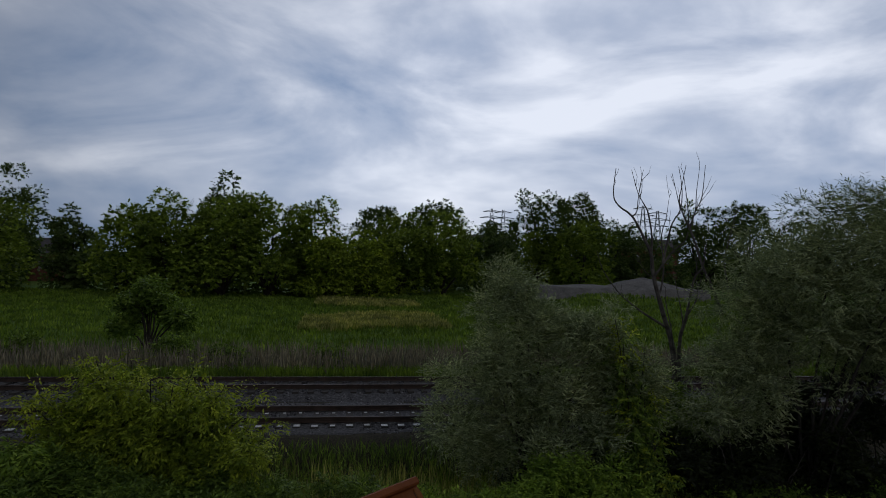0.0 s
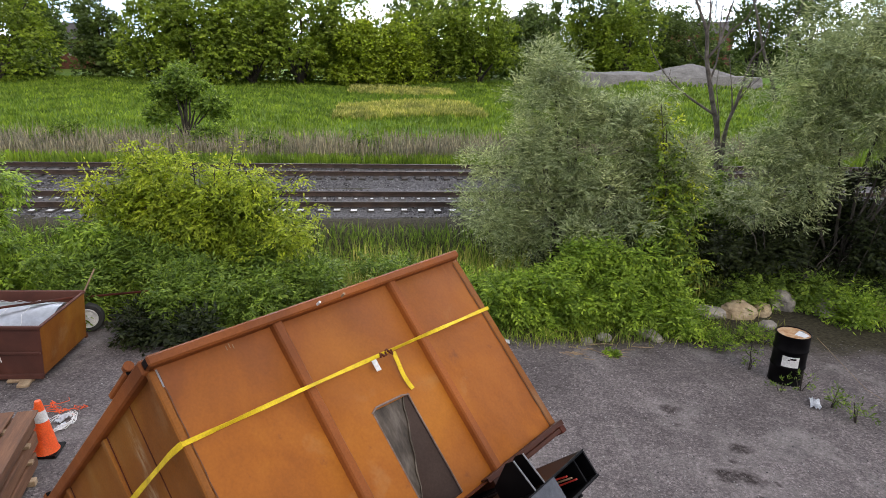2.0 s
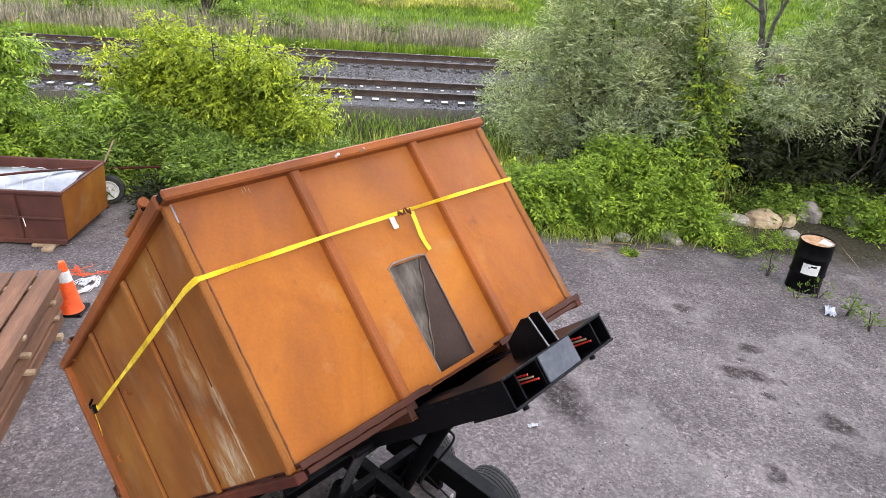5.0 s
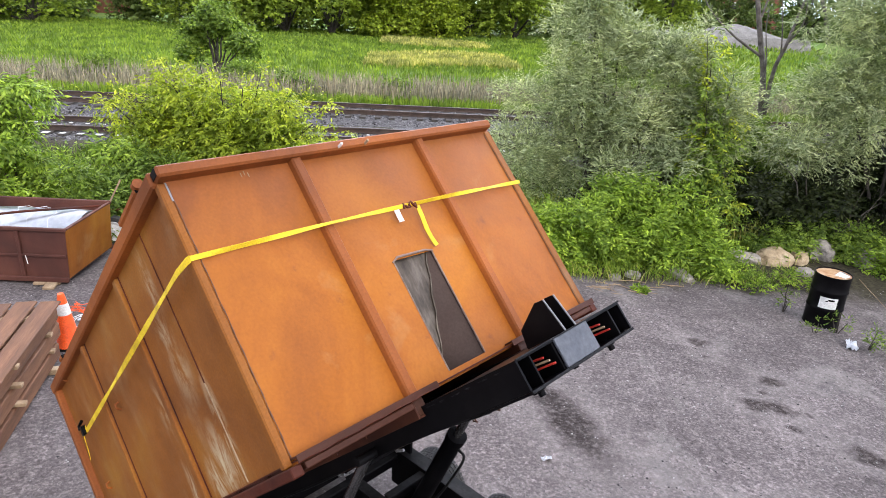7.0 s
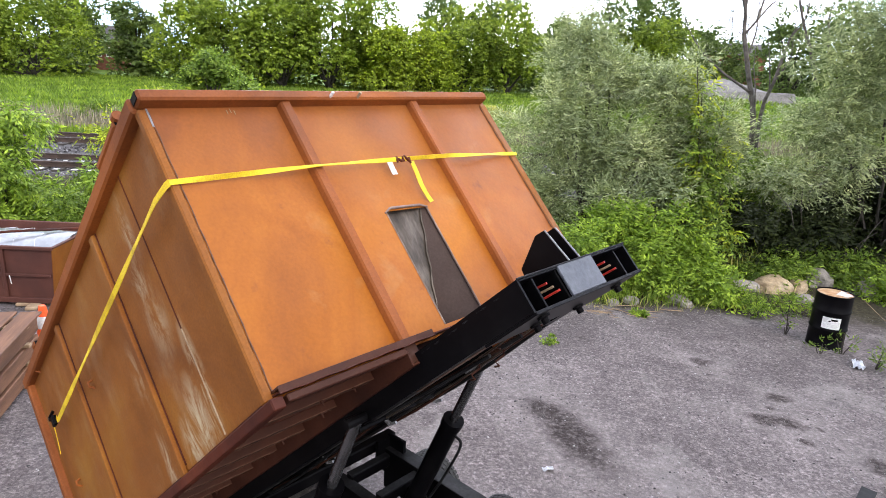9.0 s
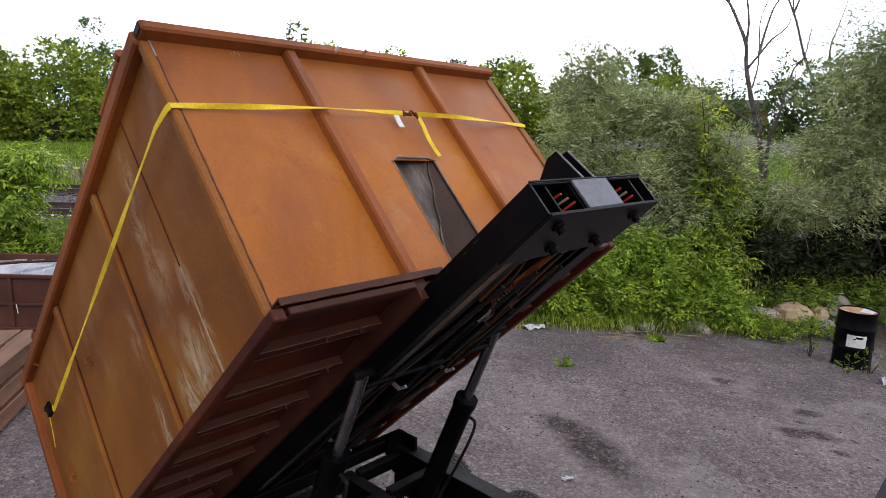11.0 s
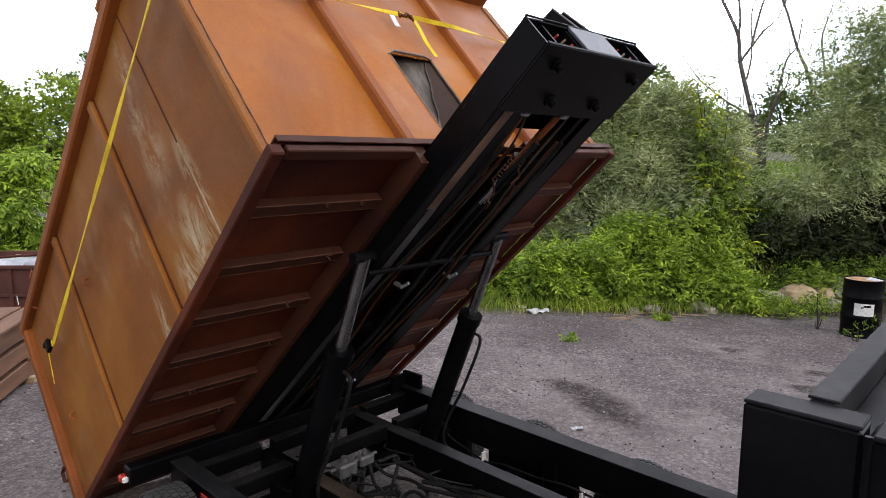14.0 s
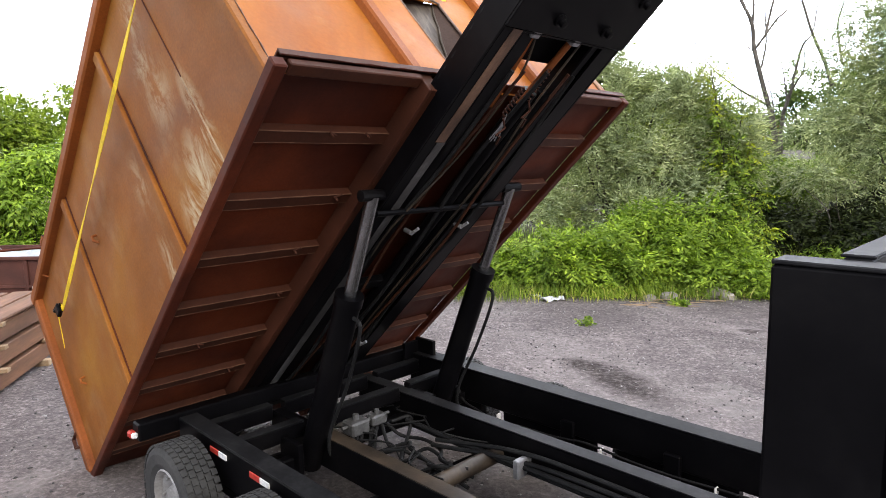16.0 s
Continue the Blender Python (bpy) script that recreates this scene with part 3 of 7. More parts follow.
def build_ground():
    xs = np.concatenate([-np.geomspace(900, 22, 24), np.arange(-20, 16, 0.4), np.geomspace(17, 900, 24)])
    ys = np.concatenate([-np.geomspace(500, 8, 14), np.arange(-6, 32, 0.4), np.geomspace(33, 1500, 44)])
    X, Y = np.meshgrid(xs, ys)
    Z = ground_height(X, Y)
    near = (np.abs(X) < 30) & (Y < 18)
    rng = np.random.RandomState(3)
    Z = Z + near * rng.uniform(-0.008, 0.008, Z.shape)
    V = np.stack([X, Y, Z], -1).reshape(-1, 3)
    w, h = len(xs), len(ys)
    i = np.arange((h - 1) * (w - 1)).reshape(h - 1, w - 1)
    a = (i // (w - 1)) * w + i % (w - 1)
    q = np.stack([a, a + 1, a + w + 1, a + w], -1).reshape(-1, 4)
    ob = new("ground", array_mesh("ground", V, q, GROUND, True))
    tagged(ob, "grey gravel yard that runs into rough grass and a meadow", "ground", kind="structure")


build_ground()


def gz(x, y):
    return float(ground_height(x, y))


# ---- railway ----
TRACK = pose(0, 0, 0, 0, 0, math.degrees(math.atan2(0.287, 0.958)))


def build_tracks():
    S0, S1 = -46, 34
    bed = Mesh(TRACK)
    rng = random.Random(5)
    prof = [(18.6, -0.05), (19.3, 0.27), (22.6, 0.33), (23.4, 0.25), (24.0, 0.42), (26.9, 0.46), (27.9, 0.2), (28.6, -0.1)]
    cols = 161
    verts, faces = [], []
    for i in range(cols):
        s = S0 - 20 + (S1 - S0 + 40) * i / (cols - 1)
        for n, z in prof:
            verts.append((s, n + rng.uniform(-0.06, 0.06), z + rng.uniform(-0.025, 0.025)))
    k = len(prof)
    for i in range(cols - 1):
        for j in range(k - 1):
            faces.append((i * k + j, (i + 1) * k + j, (i + 1) * k + j + 1, i * k + j + 1))
    bed.add(verts, faces)
    ob = part("track_bed", bed, BALLAST)
    tagged(ob, "dark grey crushed stone ballast under two tracks", "ballast", kind="structure")
    # loose stones on the near shoulder
    rs = np.random.RandomState(8)
    n_st = 14000
    s = rs.uniform(-22, 8, n_st)
    n = rs.uniform(18.7, 27.6, n_st)
    z = np.interp(n, [p[0] for p in prof], [p[1] for p in prof])
    stones(s, n, z, rs.uniform(0.025, 0.06, n_st), "ballast_stone", BALLAST_CHIP, "loose grey ballast stones", TRACK)
    for name, centre, top, phase in (("railway_track", 21.1, 0.5, 0.18), ("railway_track", 25.35, 0.66, 0.35)):
        tr = thing(name, TRACK, "weathered railway track with rusty rails on wooden sleepers", "railway track", "railway tracks")
        outline = [(-0.07, 0), (0.07, 0), (0.07, 0.012), (0.012, 0.03), (0.012, 0.12), (0.036, 0.132), (0.036, 0.165), (-0.036, 0.165), (-0.036, 0.132), (-0.012, 0.12), (-0.012, 0.03), (-0.07, 0.012)]
        for side in (-1, 1):
            rail = Mesh()
            turn = Matrix(((0, 0, 1, 0), (1, 0, 0, centre + side * 0.755), (0, 1, 0, top - 0.165), (0, 0, 0, 1)))
            rail.prism(outline, S0, S1, turn)
            part("rail", rail, RAIL, tr)
        sleeper = mesh_of("sleeper", Mesh().box((-0.11, -1.28, -0.16), (0.11, 1.28, 0), 0.012))
        sleeper.materials.append(TIE)
        cap = mesh_of("tie_plate", Mesh().box((-0.12, -0.17, 0), (0.12, 0.17, 0.022), 0.006))
        cap.materials.append(GREY_EDGE)
        white = mesh_of("white_end", Mesh().box((-0.1, -0.1, 0), (0.1, 0.1, 0.012), 0.004))
        white.materials.append(WHITE)
        count = int((S1 - S0) / 0.525)
        for i in range(count):
            s0 = S0 + phase + i * 0.525
            sl = new("sleeper", sleeper)
            sl.parent = tr
            sl.location = (s0 + rng.uniform(-0.02, 0.02), centre + rng.uniform(-0.04, 0.04), top - 0.17)
            sl.rotation_euler = (0, 0, rng.uniform(-0.02, 0.02))
            if -26 < s0 < 10 and centre < 23:
                for off, prob in ((-1.14, 1.0), (0.42, 0.75)):
                    if rng.random() < prob:
                        wh = new("white_end", white)
                        wh.parent = sl
                        wh.location = (rng.uniform(-0.02, 0.02), off, 0.001)
                        k2 = rng.uniform(0.75, 1.05) * (1 if off < 0 else 0.55)
                        wh.scale = (k2, k2, 1)


def stones(x, y, z, size, name, mat, label, place=None):
    """A scatter of small angular stones as one mesh."""
    rs = np.random.RandomState(11)
    n = len(x)
    octa = np.array([[1, 0, 0], [0, 1, 0], [-1, 0, 0], [0, -1, 0], [0, 0, 0.8], [0, 0, -0.8]], float)
    tri = np.array([[0, 1, 4], [1, 2, 4], [2, 3, 4], [3, 0, 4], [1, 0, 5], [2, 1, 5], [3, 2, 5], [0, 3, 5]])
    v = octa[None] * rs.uniform(0.55, 1.1, (n, 6, 1)) * size[:, None, None]
    a = rs.uniform(0, 6.28, n)
    c, s = np.cos(a)[:, None], np.sin(a)[:, None]
    v = np.stack([v[..., 0] * c - v[..., 1] * s, v[..., 0] * s + v[..., 1] * c, v[..., 2]], -1)
    v += np.stack([x, y, z], -1)[:, None, :]
    f = (tri[None] + (np.arange(n) * 6)[:, None, None]).reshape(-1, 3)
    ob = new(name, array_mesh(name, v.reshape(-1, 3), f, mat))
    if place is not None:
        ob.matrix_world = place
    tagged(ob, label, "stones", kind="stuff")
    return ob


build_tracks()

# ---- roll-off trailer and the tilted box ----
TRAILER = pose(-0.645, 2.764, 0, 0, 0, -29.37)  # x forward along the trailer, y across it
BOXW, BOXL, BOXH, BOXTILT = 2.57, 3.75, 1.58, 43.5
BOX = TRAILER @ pose(0, 0, 2.55, 0, -BOXTILT, 0)  # x up along the floor, y across, z out of the floor


def build_box():
    W, Ln, H = BOXW, BOXL, BOXH
    c = thing("dump_container", BOX, "rusty orange steel dump container tipped up on a trailer", "container")
    t = 0.006
    # front wall, set back behind the lip: four sheets round the chute opening
    F = -0.06
    h0, h1, n0, n1 = 1.13, 1.447, 0.05, 0.78
    fw = Mesh()
    ring = [(0.03, 0), (W - 0.03, 0), (W - 0.03, H), (0.03, H), (h0, n0), (h1, n0), (h1, n1 - 0.012), (h0, n1)]
    quad = [(0, 1, 5, 4), (1, 2, 6, 5), (2, 3, 7, 6), (3, 0, 4, 7)]
    fw.add([(F, y, z) for y, z in ring] + [(F - t, y, z) for y, z in ring],
           quad + [tuple(8 + i for i in reversed(q)) for q in quad] + [(4 + i, 4 + (i + 1) % 4, 12 + (i + 1) % 4, 12 + i) for i in range(4)] + [(i, 8 + i, 8 + (i + 1) % 4, (i + 1) % 4) for i in range(4)])
    part("front_wall", fw, RUST_FRONT, c, "rust-orange steel sheet with a chute opening")
    rim = Mesh()
    for lo, hi in (((F - 0.008, h0 - 0.007, n0), (F + 0.006, h0 + 0.002, n1)), ((F - 0.008, h1 - 0.002, n0), (F + 0.006, h1 + 0.007, n1))):
        rim.box(lo, hi, 0.004)
    rim.tube([(F + 0.002, h0 - 0.012, n1 - 0.01), (F + 0.012, h0 + 0.03, n1 + 0.012), (F + 0.012, h1 - 0.06, n1 + 0.002), (F + 0.004, h1 + 0.008, n1 - 0.014)], [0.005, 0.008, 0.008, 0.005], 8)
    part("opening_rim", rim, RIMBEAD, c, "grey welded bead round the chute opening")
    # a chute that narrows downward: dull back sheet, slanted dark wall, pale folded seam between
    top, low = (F - 0.025, h1 - 0.02, 0.8), (F - 0.175, h0 + 0.09, 0.022)
    back = [(F - 0.175, h0 - 0.3, 0.022), low, top, (F - 0.1, h0 - 0.3, 0.9)]
    part("chute_back", Mesh().add(back + [(x - 0.006, y, z) for x, y, z in back], [(0, 1, 2), (0, 2, 3), (6, 5, 4), (7, 6, 4), (1, 0, 4, 5), (2, 1, 5, 6), (3, 2, 6, 7), (0, 3, 7, 4)]), GALV, c, "dull galvanised sheet behind the opening")
    wall = [low, (F - 0.008, h1 + 0.02, 0.022), (F - 0.008, h1 + 0.02, 0.8), top]
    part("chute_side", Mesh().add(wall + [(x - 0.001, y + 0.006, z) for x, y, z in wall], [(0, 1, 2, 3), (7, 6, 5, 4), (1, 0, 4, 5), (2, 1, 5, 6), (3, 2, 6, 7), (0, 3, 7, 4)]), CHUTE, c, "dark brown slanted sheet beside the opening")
    seam = [Vector(low).lerp(Vector(top), k / 8) + Vector((0.008, 0.006 * (-1) ** k, 0.004)) for k in range(9)]
    part("chute_seam", Mesh().tube(seam, [0.003, 0.005, 0.004, 0.007, 0.005, 0.007, 0.005, 0.006, 0.004], 7), GALV, c, "pale folded seam")
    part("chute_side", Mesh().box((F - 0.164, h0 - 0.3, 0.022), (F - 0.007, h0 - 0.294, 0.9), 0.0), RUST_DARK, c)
    part("chute_cap", Mesh().box((F - 0.17, h0 - 0.3, 0.901), (F - 0.007, h1 + 0.03, 0.906), 0.0), GALV, c, "galvanised cap over the chute")
    for name, y0, mat in (("side_wall", 0.03, RUST_SIDE), ("side_wall", W - 0.036, RUST_SIDE)):
        part(name, Mesh().box((-Ln + 0.02, y0, 0.02), (F - t - 0.001, y0 + t, H - 0.02), 0.001), mat, c, "rusty side sheet with pale scoured patches")
    part("tailgate", Mesh().box((-Ln, 0.03, 0.05), (-Ln + t, W - 0.03, H), 0.001), RUST_BAR, c, "rusty rear gate sheet")
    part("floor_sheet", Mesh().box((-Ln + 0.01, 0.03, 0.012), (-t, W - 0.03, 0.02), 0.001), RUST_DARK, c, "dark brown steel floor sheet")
    # front wall stiffeners and corner posts
    for y in (0.797, 1.795):
        rib = Mesh()
        rib.prism([(0, -0.04), (0.034, -0.034), (0.046, -0.024), (0.046, 0.024), (0.034, 0.034), (0, 0.04)], 0.03, H - 0.02, pose(F + 0.001, y, 0))
        part("front_rib", rib, RUST_BAR, c)
    for y0 in (-0.02, W - 0.06):
        part("corner_post", Mesh().box((F - 0.045, y0 + (0.012 if y0 < 1 else 0.0), 0), (F + 0.008, y0 + (0.08 if y0 > 1 else 0.058) - (0.012 if y0 > 1 else 0), H - 0.052), 0.008), RUST_SIDE, c)
        bead = [(F + 0.0035, y0 + (0.062 if y0 < 1 else -0.004) + 0.0015 * math.sin(5.1 * k), 0.03 + (H - 0.1) * k / 40) for k in range(41)]
        part("weld_bead", Mesh().tube(bead, [0.0025 + 0.002 * (k % 3 == 0) for k in range(41)], 6), RUST_RIM, c, "brown lumpy weld bead along the corner post")
        part("rear_post", Mesh().box((-Ln - 0.03, y0, 0.0), (-Ln + 0.06, y0 + 0.08, H), 0.012), RUST_BAR, c)
    # top rail: square tube round the rim, black plates painting its shaded hollow ends at the front corners
    for y0 in (-0.03, W - 0.06):
        part("top_rail", Mesh().box((-Ln - 0.03, y0, H - 0.06), (-0.07, y0 + 0.09, H + 0.03), 0.012), RUST_BAR, c)
    part("top_rail", Mesh().box((-0.075, -0.012, H - 0.045), (0.012, W - 0.012, H + 0.02), 0.012), RUST_BAR, c)
    part("top_rail", Mesh().box((-Ln - 0.03, 0.065, H - 0.06), (-Ln + 0.06, W - 0.065, H + 0.03), 0.012), RUST_BAR, c)
    for y in (-0.024, W - 0.0115):
        part("tube_hollow_shade", Mesh().box((-0.062, y + (0.008 if y < 1 else 0), H - 0.034), (0.0, y + 0.014 - (0.008 if y > 1 else 0), H + 0.01), 0.002), BLACK, c, "black plate that paints the shaded hollow of a tube end")
    part("rim_hinge", Mesh().box((-0.68, -0.03, H + 0.031), (-0.29, 0.025, H + 0.072), 0.01).tube([(-0.3, -0.005, H + 0.075), (-0.26, -0.005, H + 0.075)], 0.03, 10), RUST_BAR, c, "rusty channel welded on the rim")
    # black plate paints the shade inside the channel's open end
    part("rim_hollow_shade", Mesh().box((-0.289, -0.026, H + 0.034), (-0.283, 0.021, H + 0.068), 0.002), BLACK, c, "black plate that paints the shaded hollow of a channel end")
    # side stiffeners and weld seams
    for x in (-1.238, -2.505):
        for y0, y1 in ((-0.012, 0.03), (W - 0.03, W + 0.012)):
            part("side_rib", Mesh().box((x - 0.033, y0 + (0.014 if y0 < 1 else 0), 0.003), (x + 0.033, y1 - (0.0 if y0 < 1 else 0.014), H - 0.062), 0.006), RUST_SIDE, c)
    for x in (-1.198, -2.462):
        part("weld_seam", Mesh().box((x - 0.006, 0.024, 0.05), (x + 0.006, 0.031, H - 0.06), 0.002), RUST_DARK, c, "dark weld seam")
    part("weld_seam", Mesh().box((-0.609, 0.0245, 0.03), (-0.6, 0.031, 0.6), 0.002), RAW_WOOD, c, "pale scraped weld seam")
    part("weld_seam", Mesh().box((-0.608, 0.024, 0.602), (-0.601, 0.031, H - 0.06), 0.002), RUST_DARK, c, "dark weld seam")
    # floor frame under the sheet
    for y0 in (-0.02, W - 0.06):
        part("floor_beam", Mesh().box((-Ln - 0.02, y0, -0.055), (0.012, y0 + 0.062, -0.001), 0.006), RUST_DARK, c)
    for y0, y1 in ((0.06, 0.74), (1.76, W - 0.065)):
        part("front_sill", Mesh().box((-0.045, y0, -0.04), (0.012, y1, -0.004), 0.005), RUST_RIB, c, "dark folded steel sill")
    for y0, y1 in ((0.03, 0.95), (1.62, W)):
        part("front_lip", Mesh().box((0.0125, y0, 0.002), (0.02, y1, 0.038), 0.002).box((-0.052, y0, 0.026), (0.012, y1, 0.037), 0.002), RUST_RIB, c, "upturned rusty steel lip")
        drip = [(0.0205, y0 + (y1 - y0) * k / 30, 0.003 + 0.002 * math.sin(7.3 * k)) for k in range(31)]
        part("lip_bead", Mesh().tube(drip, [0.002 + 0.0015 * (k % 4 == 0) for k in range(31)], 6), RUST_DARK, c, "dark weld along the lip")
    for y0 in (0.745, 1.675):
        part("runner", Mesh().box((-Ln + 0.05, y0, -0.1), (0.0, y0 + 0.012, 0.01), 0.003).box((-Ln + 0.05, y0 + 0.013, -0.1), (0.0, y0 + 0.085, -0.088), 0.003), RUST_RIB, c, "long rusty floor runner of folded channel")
        # a slightly darker block fills the channel of each runner
        part("runner_fill", Mesh().box((-Ln + 0.05, y0 + 0.013, -0.087), (-0.004, y0 + 0.08, 0.01), 0.002), RUST_EDGE, c, "slightly darker steel block filling the floor runner")
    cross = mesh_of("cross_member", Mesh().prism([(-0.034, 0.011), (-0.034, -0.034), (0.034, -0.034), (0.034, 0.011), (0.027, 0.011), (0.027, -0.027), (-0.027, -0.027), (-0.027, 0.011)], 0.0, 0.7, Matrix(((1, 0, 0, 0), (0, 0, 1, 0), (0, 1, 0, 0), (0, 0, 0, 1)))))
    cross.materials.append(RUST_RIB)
    for i in range(8):
        for y in (0.043, 1.765):
            ob = new("cross_member", cross)
            ob.parent = c
            ob.location = (-0.365 - 0.428 * i, y, 0)
            part("worn_edge", Mesh().tube([(0.034, 0.7 * k / 14, -0.034 + 0.001 * math.sin(2.1 * k + i)) for k in range(15)], [0.0025 + 0.0015 * ((k * 7 + i) % 3 == 0) for k in range(15)], 5).tube([(-0.034, 0.7 * k / 14, -0.034) for k in range(15)], [0.0012 + 0.0018 * ((k * 5 + i) % 4 == 0) for k in range(15)], 5), RUST_RIM, ob, "pale dusty worn edge")
    # weld tabs, a pulled hook and pins
    rng = random.Random(2)
    tab = mesh_of("weld_tab", Mesh().box((-0.006, -0.025, -0.01), (0.006, 0.025, 0.0), 0.002).box((-0.004, -0.02, -0.03), (0.004, -0.008, -0.01), 0.002))
    tab.materials.append(RUST_RIB)
    for i, y in ((0, 0.42), (0, 0.62), (1, 0.66), (2, 0.6), (3, 0.66), (4, 0.3), (5, 0.63)):
        ob = new("weld_tab", tab)
        ob.parent = c
        ob.location = (-0.34 - 0.428 * i, y, -0.033)
        ob.rotation_euler = (0, 0, rng.uniform(-0.5, 0.5))
    part("latch", Mesh().box((-3.12, -0.03, H + 0.031), (-3.02, 0.02, H + 0.07), 0.008), RUST_BAR, c)
    # the latch tube's dark hollow is painted by a black plate too
    part("latch_hollow_shade", Mesh().box((-3.019, -0.024, H + 0.036), (-3.013, 0.014, H + 0.066), 0.002), BLACK, c, "black plate that paints the shaded hollow of a tube end")
    part("gate_hook", Mesh().tube([(-Ln + 0.02, -0.025, 0.33), (-Ln - 0.05, -0.03, 0.32), (-Ln - 0.055, -0.03, 0.25), (-Ln + 0.0, -0.025, 0.23)], 0.013, 8), RUST_RIB, c)
    for x, z in ((-3.36, 1.5), (-3.31, 0.5), (-2.2, 0.9)):
        part("lifting_eye", Mesh().tube([(x, 0.028, z), (x, -0.002, z + 0.02), (x, -0.002, z + 0.05), (x, 0.028, z + 0.06)], 0.009, 6), RUST_BAR, c)
    for y, z, mat in ((1.1, H - 0.03, WHITE), (1.306, H - 0.032, RAW_WOOD)):
        part("bolt", Mesh().tube([(F, y, z), (0.05, y, z)], 0.009, 8), mat, c)
    ch2 = Mesh()
    for k, (dy, dz) in enumerate(((0, 0), (0.03, 0.008), (0.06, -0.004))):
        ch2.box((F + 0.0005, 0.445 + dy * 0.7, 1.49 + dz), (F + 0.002, 0.45 + dy * 0.7, 1.518 + dz), 0.0)
    part("chalk_mark", ch2, RAW_WOOD, c, "pale chalk strokes")
    part("post_scuff", Mesh().box((F + 0.0085, 0.029, 1.42), (F + 0.0105, 0.038, 1.525), 0.0), GREY_EDGE, c, "bare scraped steel")
    return c


build_box()


def build_strap():
    s = thing("ratchet_strap", BOX, "yellow webbing ratchet strap drawn round the rusty container", "strap")
    rows, o = [], Vector((1, 0, 0))
    for y in np.linspace(2.585, -0.012, 48):
        y = float(y)
        x = float(np.interp(y, [-0.012, 0.78, 1.81, 2.585], [-0.042, 0.004, 0.004, -0.042]))
        a = 0.2 + 0.85 * math.sin(4.4 * y + 0.9) * smooth_step(y, 0.0, 0.3) * smooth_step(2.5 - y, 0.0, 0.3)
        rows.append(((x, y, 1.062 + 0.038 * (1 - y / 2.55)), (math.sin(a), 0, math.cos(a)), (math.cos(a), 0, -math.sin(a))))
    part("webbing", Mesh().ribbon(rows, 0.027, 0.003), YELLOW, s)
    rows = [rows[-1], ((-0.07, -0.022, 1.1), (0, 0, 1), (0.7, -0.7, 0))]
    for k in range(1, 26):
        x = -0.07 - 2.98 * k / 25
        rows.append(((x, -0.04, 1.1 - 0.11 * k / 25), (-0.15 + 0.5 * math.sin(k * 0.5), 0.3 * math.sin(k * 0.5), 1), (0, -1, 0)))
    part("webbing", Mesh().ribbon(rows, 0.036, 0.003), YELLOW, s)
    tail = [((-0.002, 1.47, 1.062), (0, 1, 0), (1, 0, 0)), ((-0.005, 1.465, 0.99), (0, 1, 0.2), (1, 0, 0.1)), ((-0.018, 1.462, 0.9), (0, 1, -0.2), (1, 0, 0)), ((-0.03, 1.475, 0.83), (0, 1, 0.15), (1, 0, 0)), ((-0.04, 1.495, 0.785), (0, 1, 0.2), (1, 0, 0))]
    part("loose_tail", Mesh().ribbon(tail, 0.034, 0.004), YELLOW, s)
    part("buckle", Mesh().tube([(0.004, 1.36, 1.085), (0.012, 1.375, 1.062), (0.012, 1.395, 1.062), (0.008, 1.4, 1.088), (0.012, 1.415, 1.094), (0.012, 1.43, 1.07), (0.004, 1.445, 1.062)], 0.0085, 8).tube([(0.002, 1.352, 1.06), (0.01, 1.352, 1.095)], 0.007, 8).tube([(0.002, 1.45, 1.045), (0.01, 1.45, 1.085)], 0.007, 8), RUST_DARK, s, "dark steel ratchet buckle")
    part("care_label", Mesh().ribbon([((0.0, 1.29, 1.078), (0, 1, 0), (1, 0, 0)), ((-0.012, 1.298, 1.035), (0, 1, 0.1), (1, 0, 0)), ((-0.02, 1.305, 0.992), (0, 1, 0), (1, 0, 0))], 0.04, 0.003), WHITE, s, "small white label")
    part("strap_end", Mesh().ribbon([((-3.03, -0.046, 1.0), (0, 0, 1), (0, -1, 0)), ((-3.12, -0.06, 0.99), (0.2, 0, 1), (0, -1, 0)), ((-3.2, -0.05, 0.9), (0.5, 0, 1), (0, -1, 0)), ((-3.22, -0.055, 0.8), (0.6, 0, 1), (0, -1, 0))], 0.055, 0.005), YELLOW, s)
    part("hook", Mesh().tube([(-3.03, -0.05, 1.02), (-3.13, -0.07, 1.03), (-3.17, -0.06, 1.06), (-3.13, -0.035, 1.09)], 0.012, 8).box((-3.11, -0.075, 0.96), (-3.04, -0.045, 1.04), 0.008), BLACK, s, "black steel hook")


build_strap()


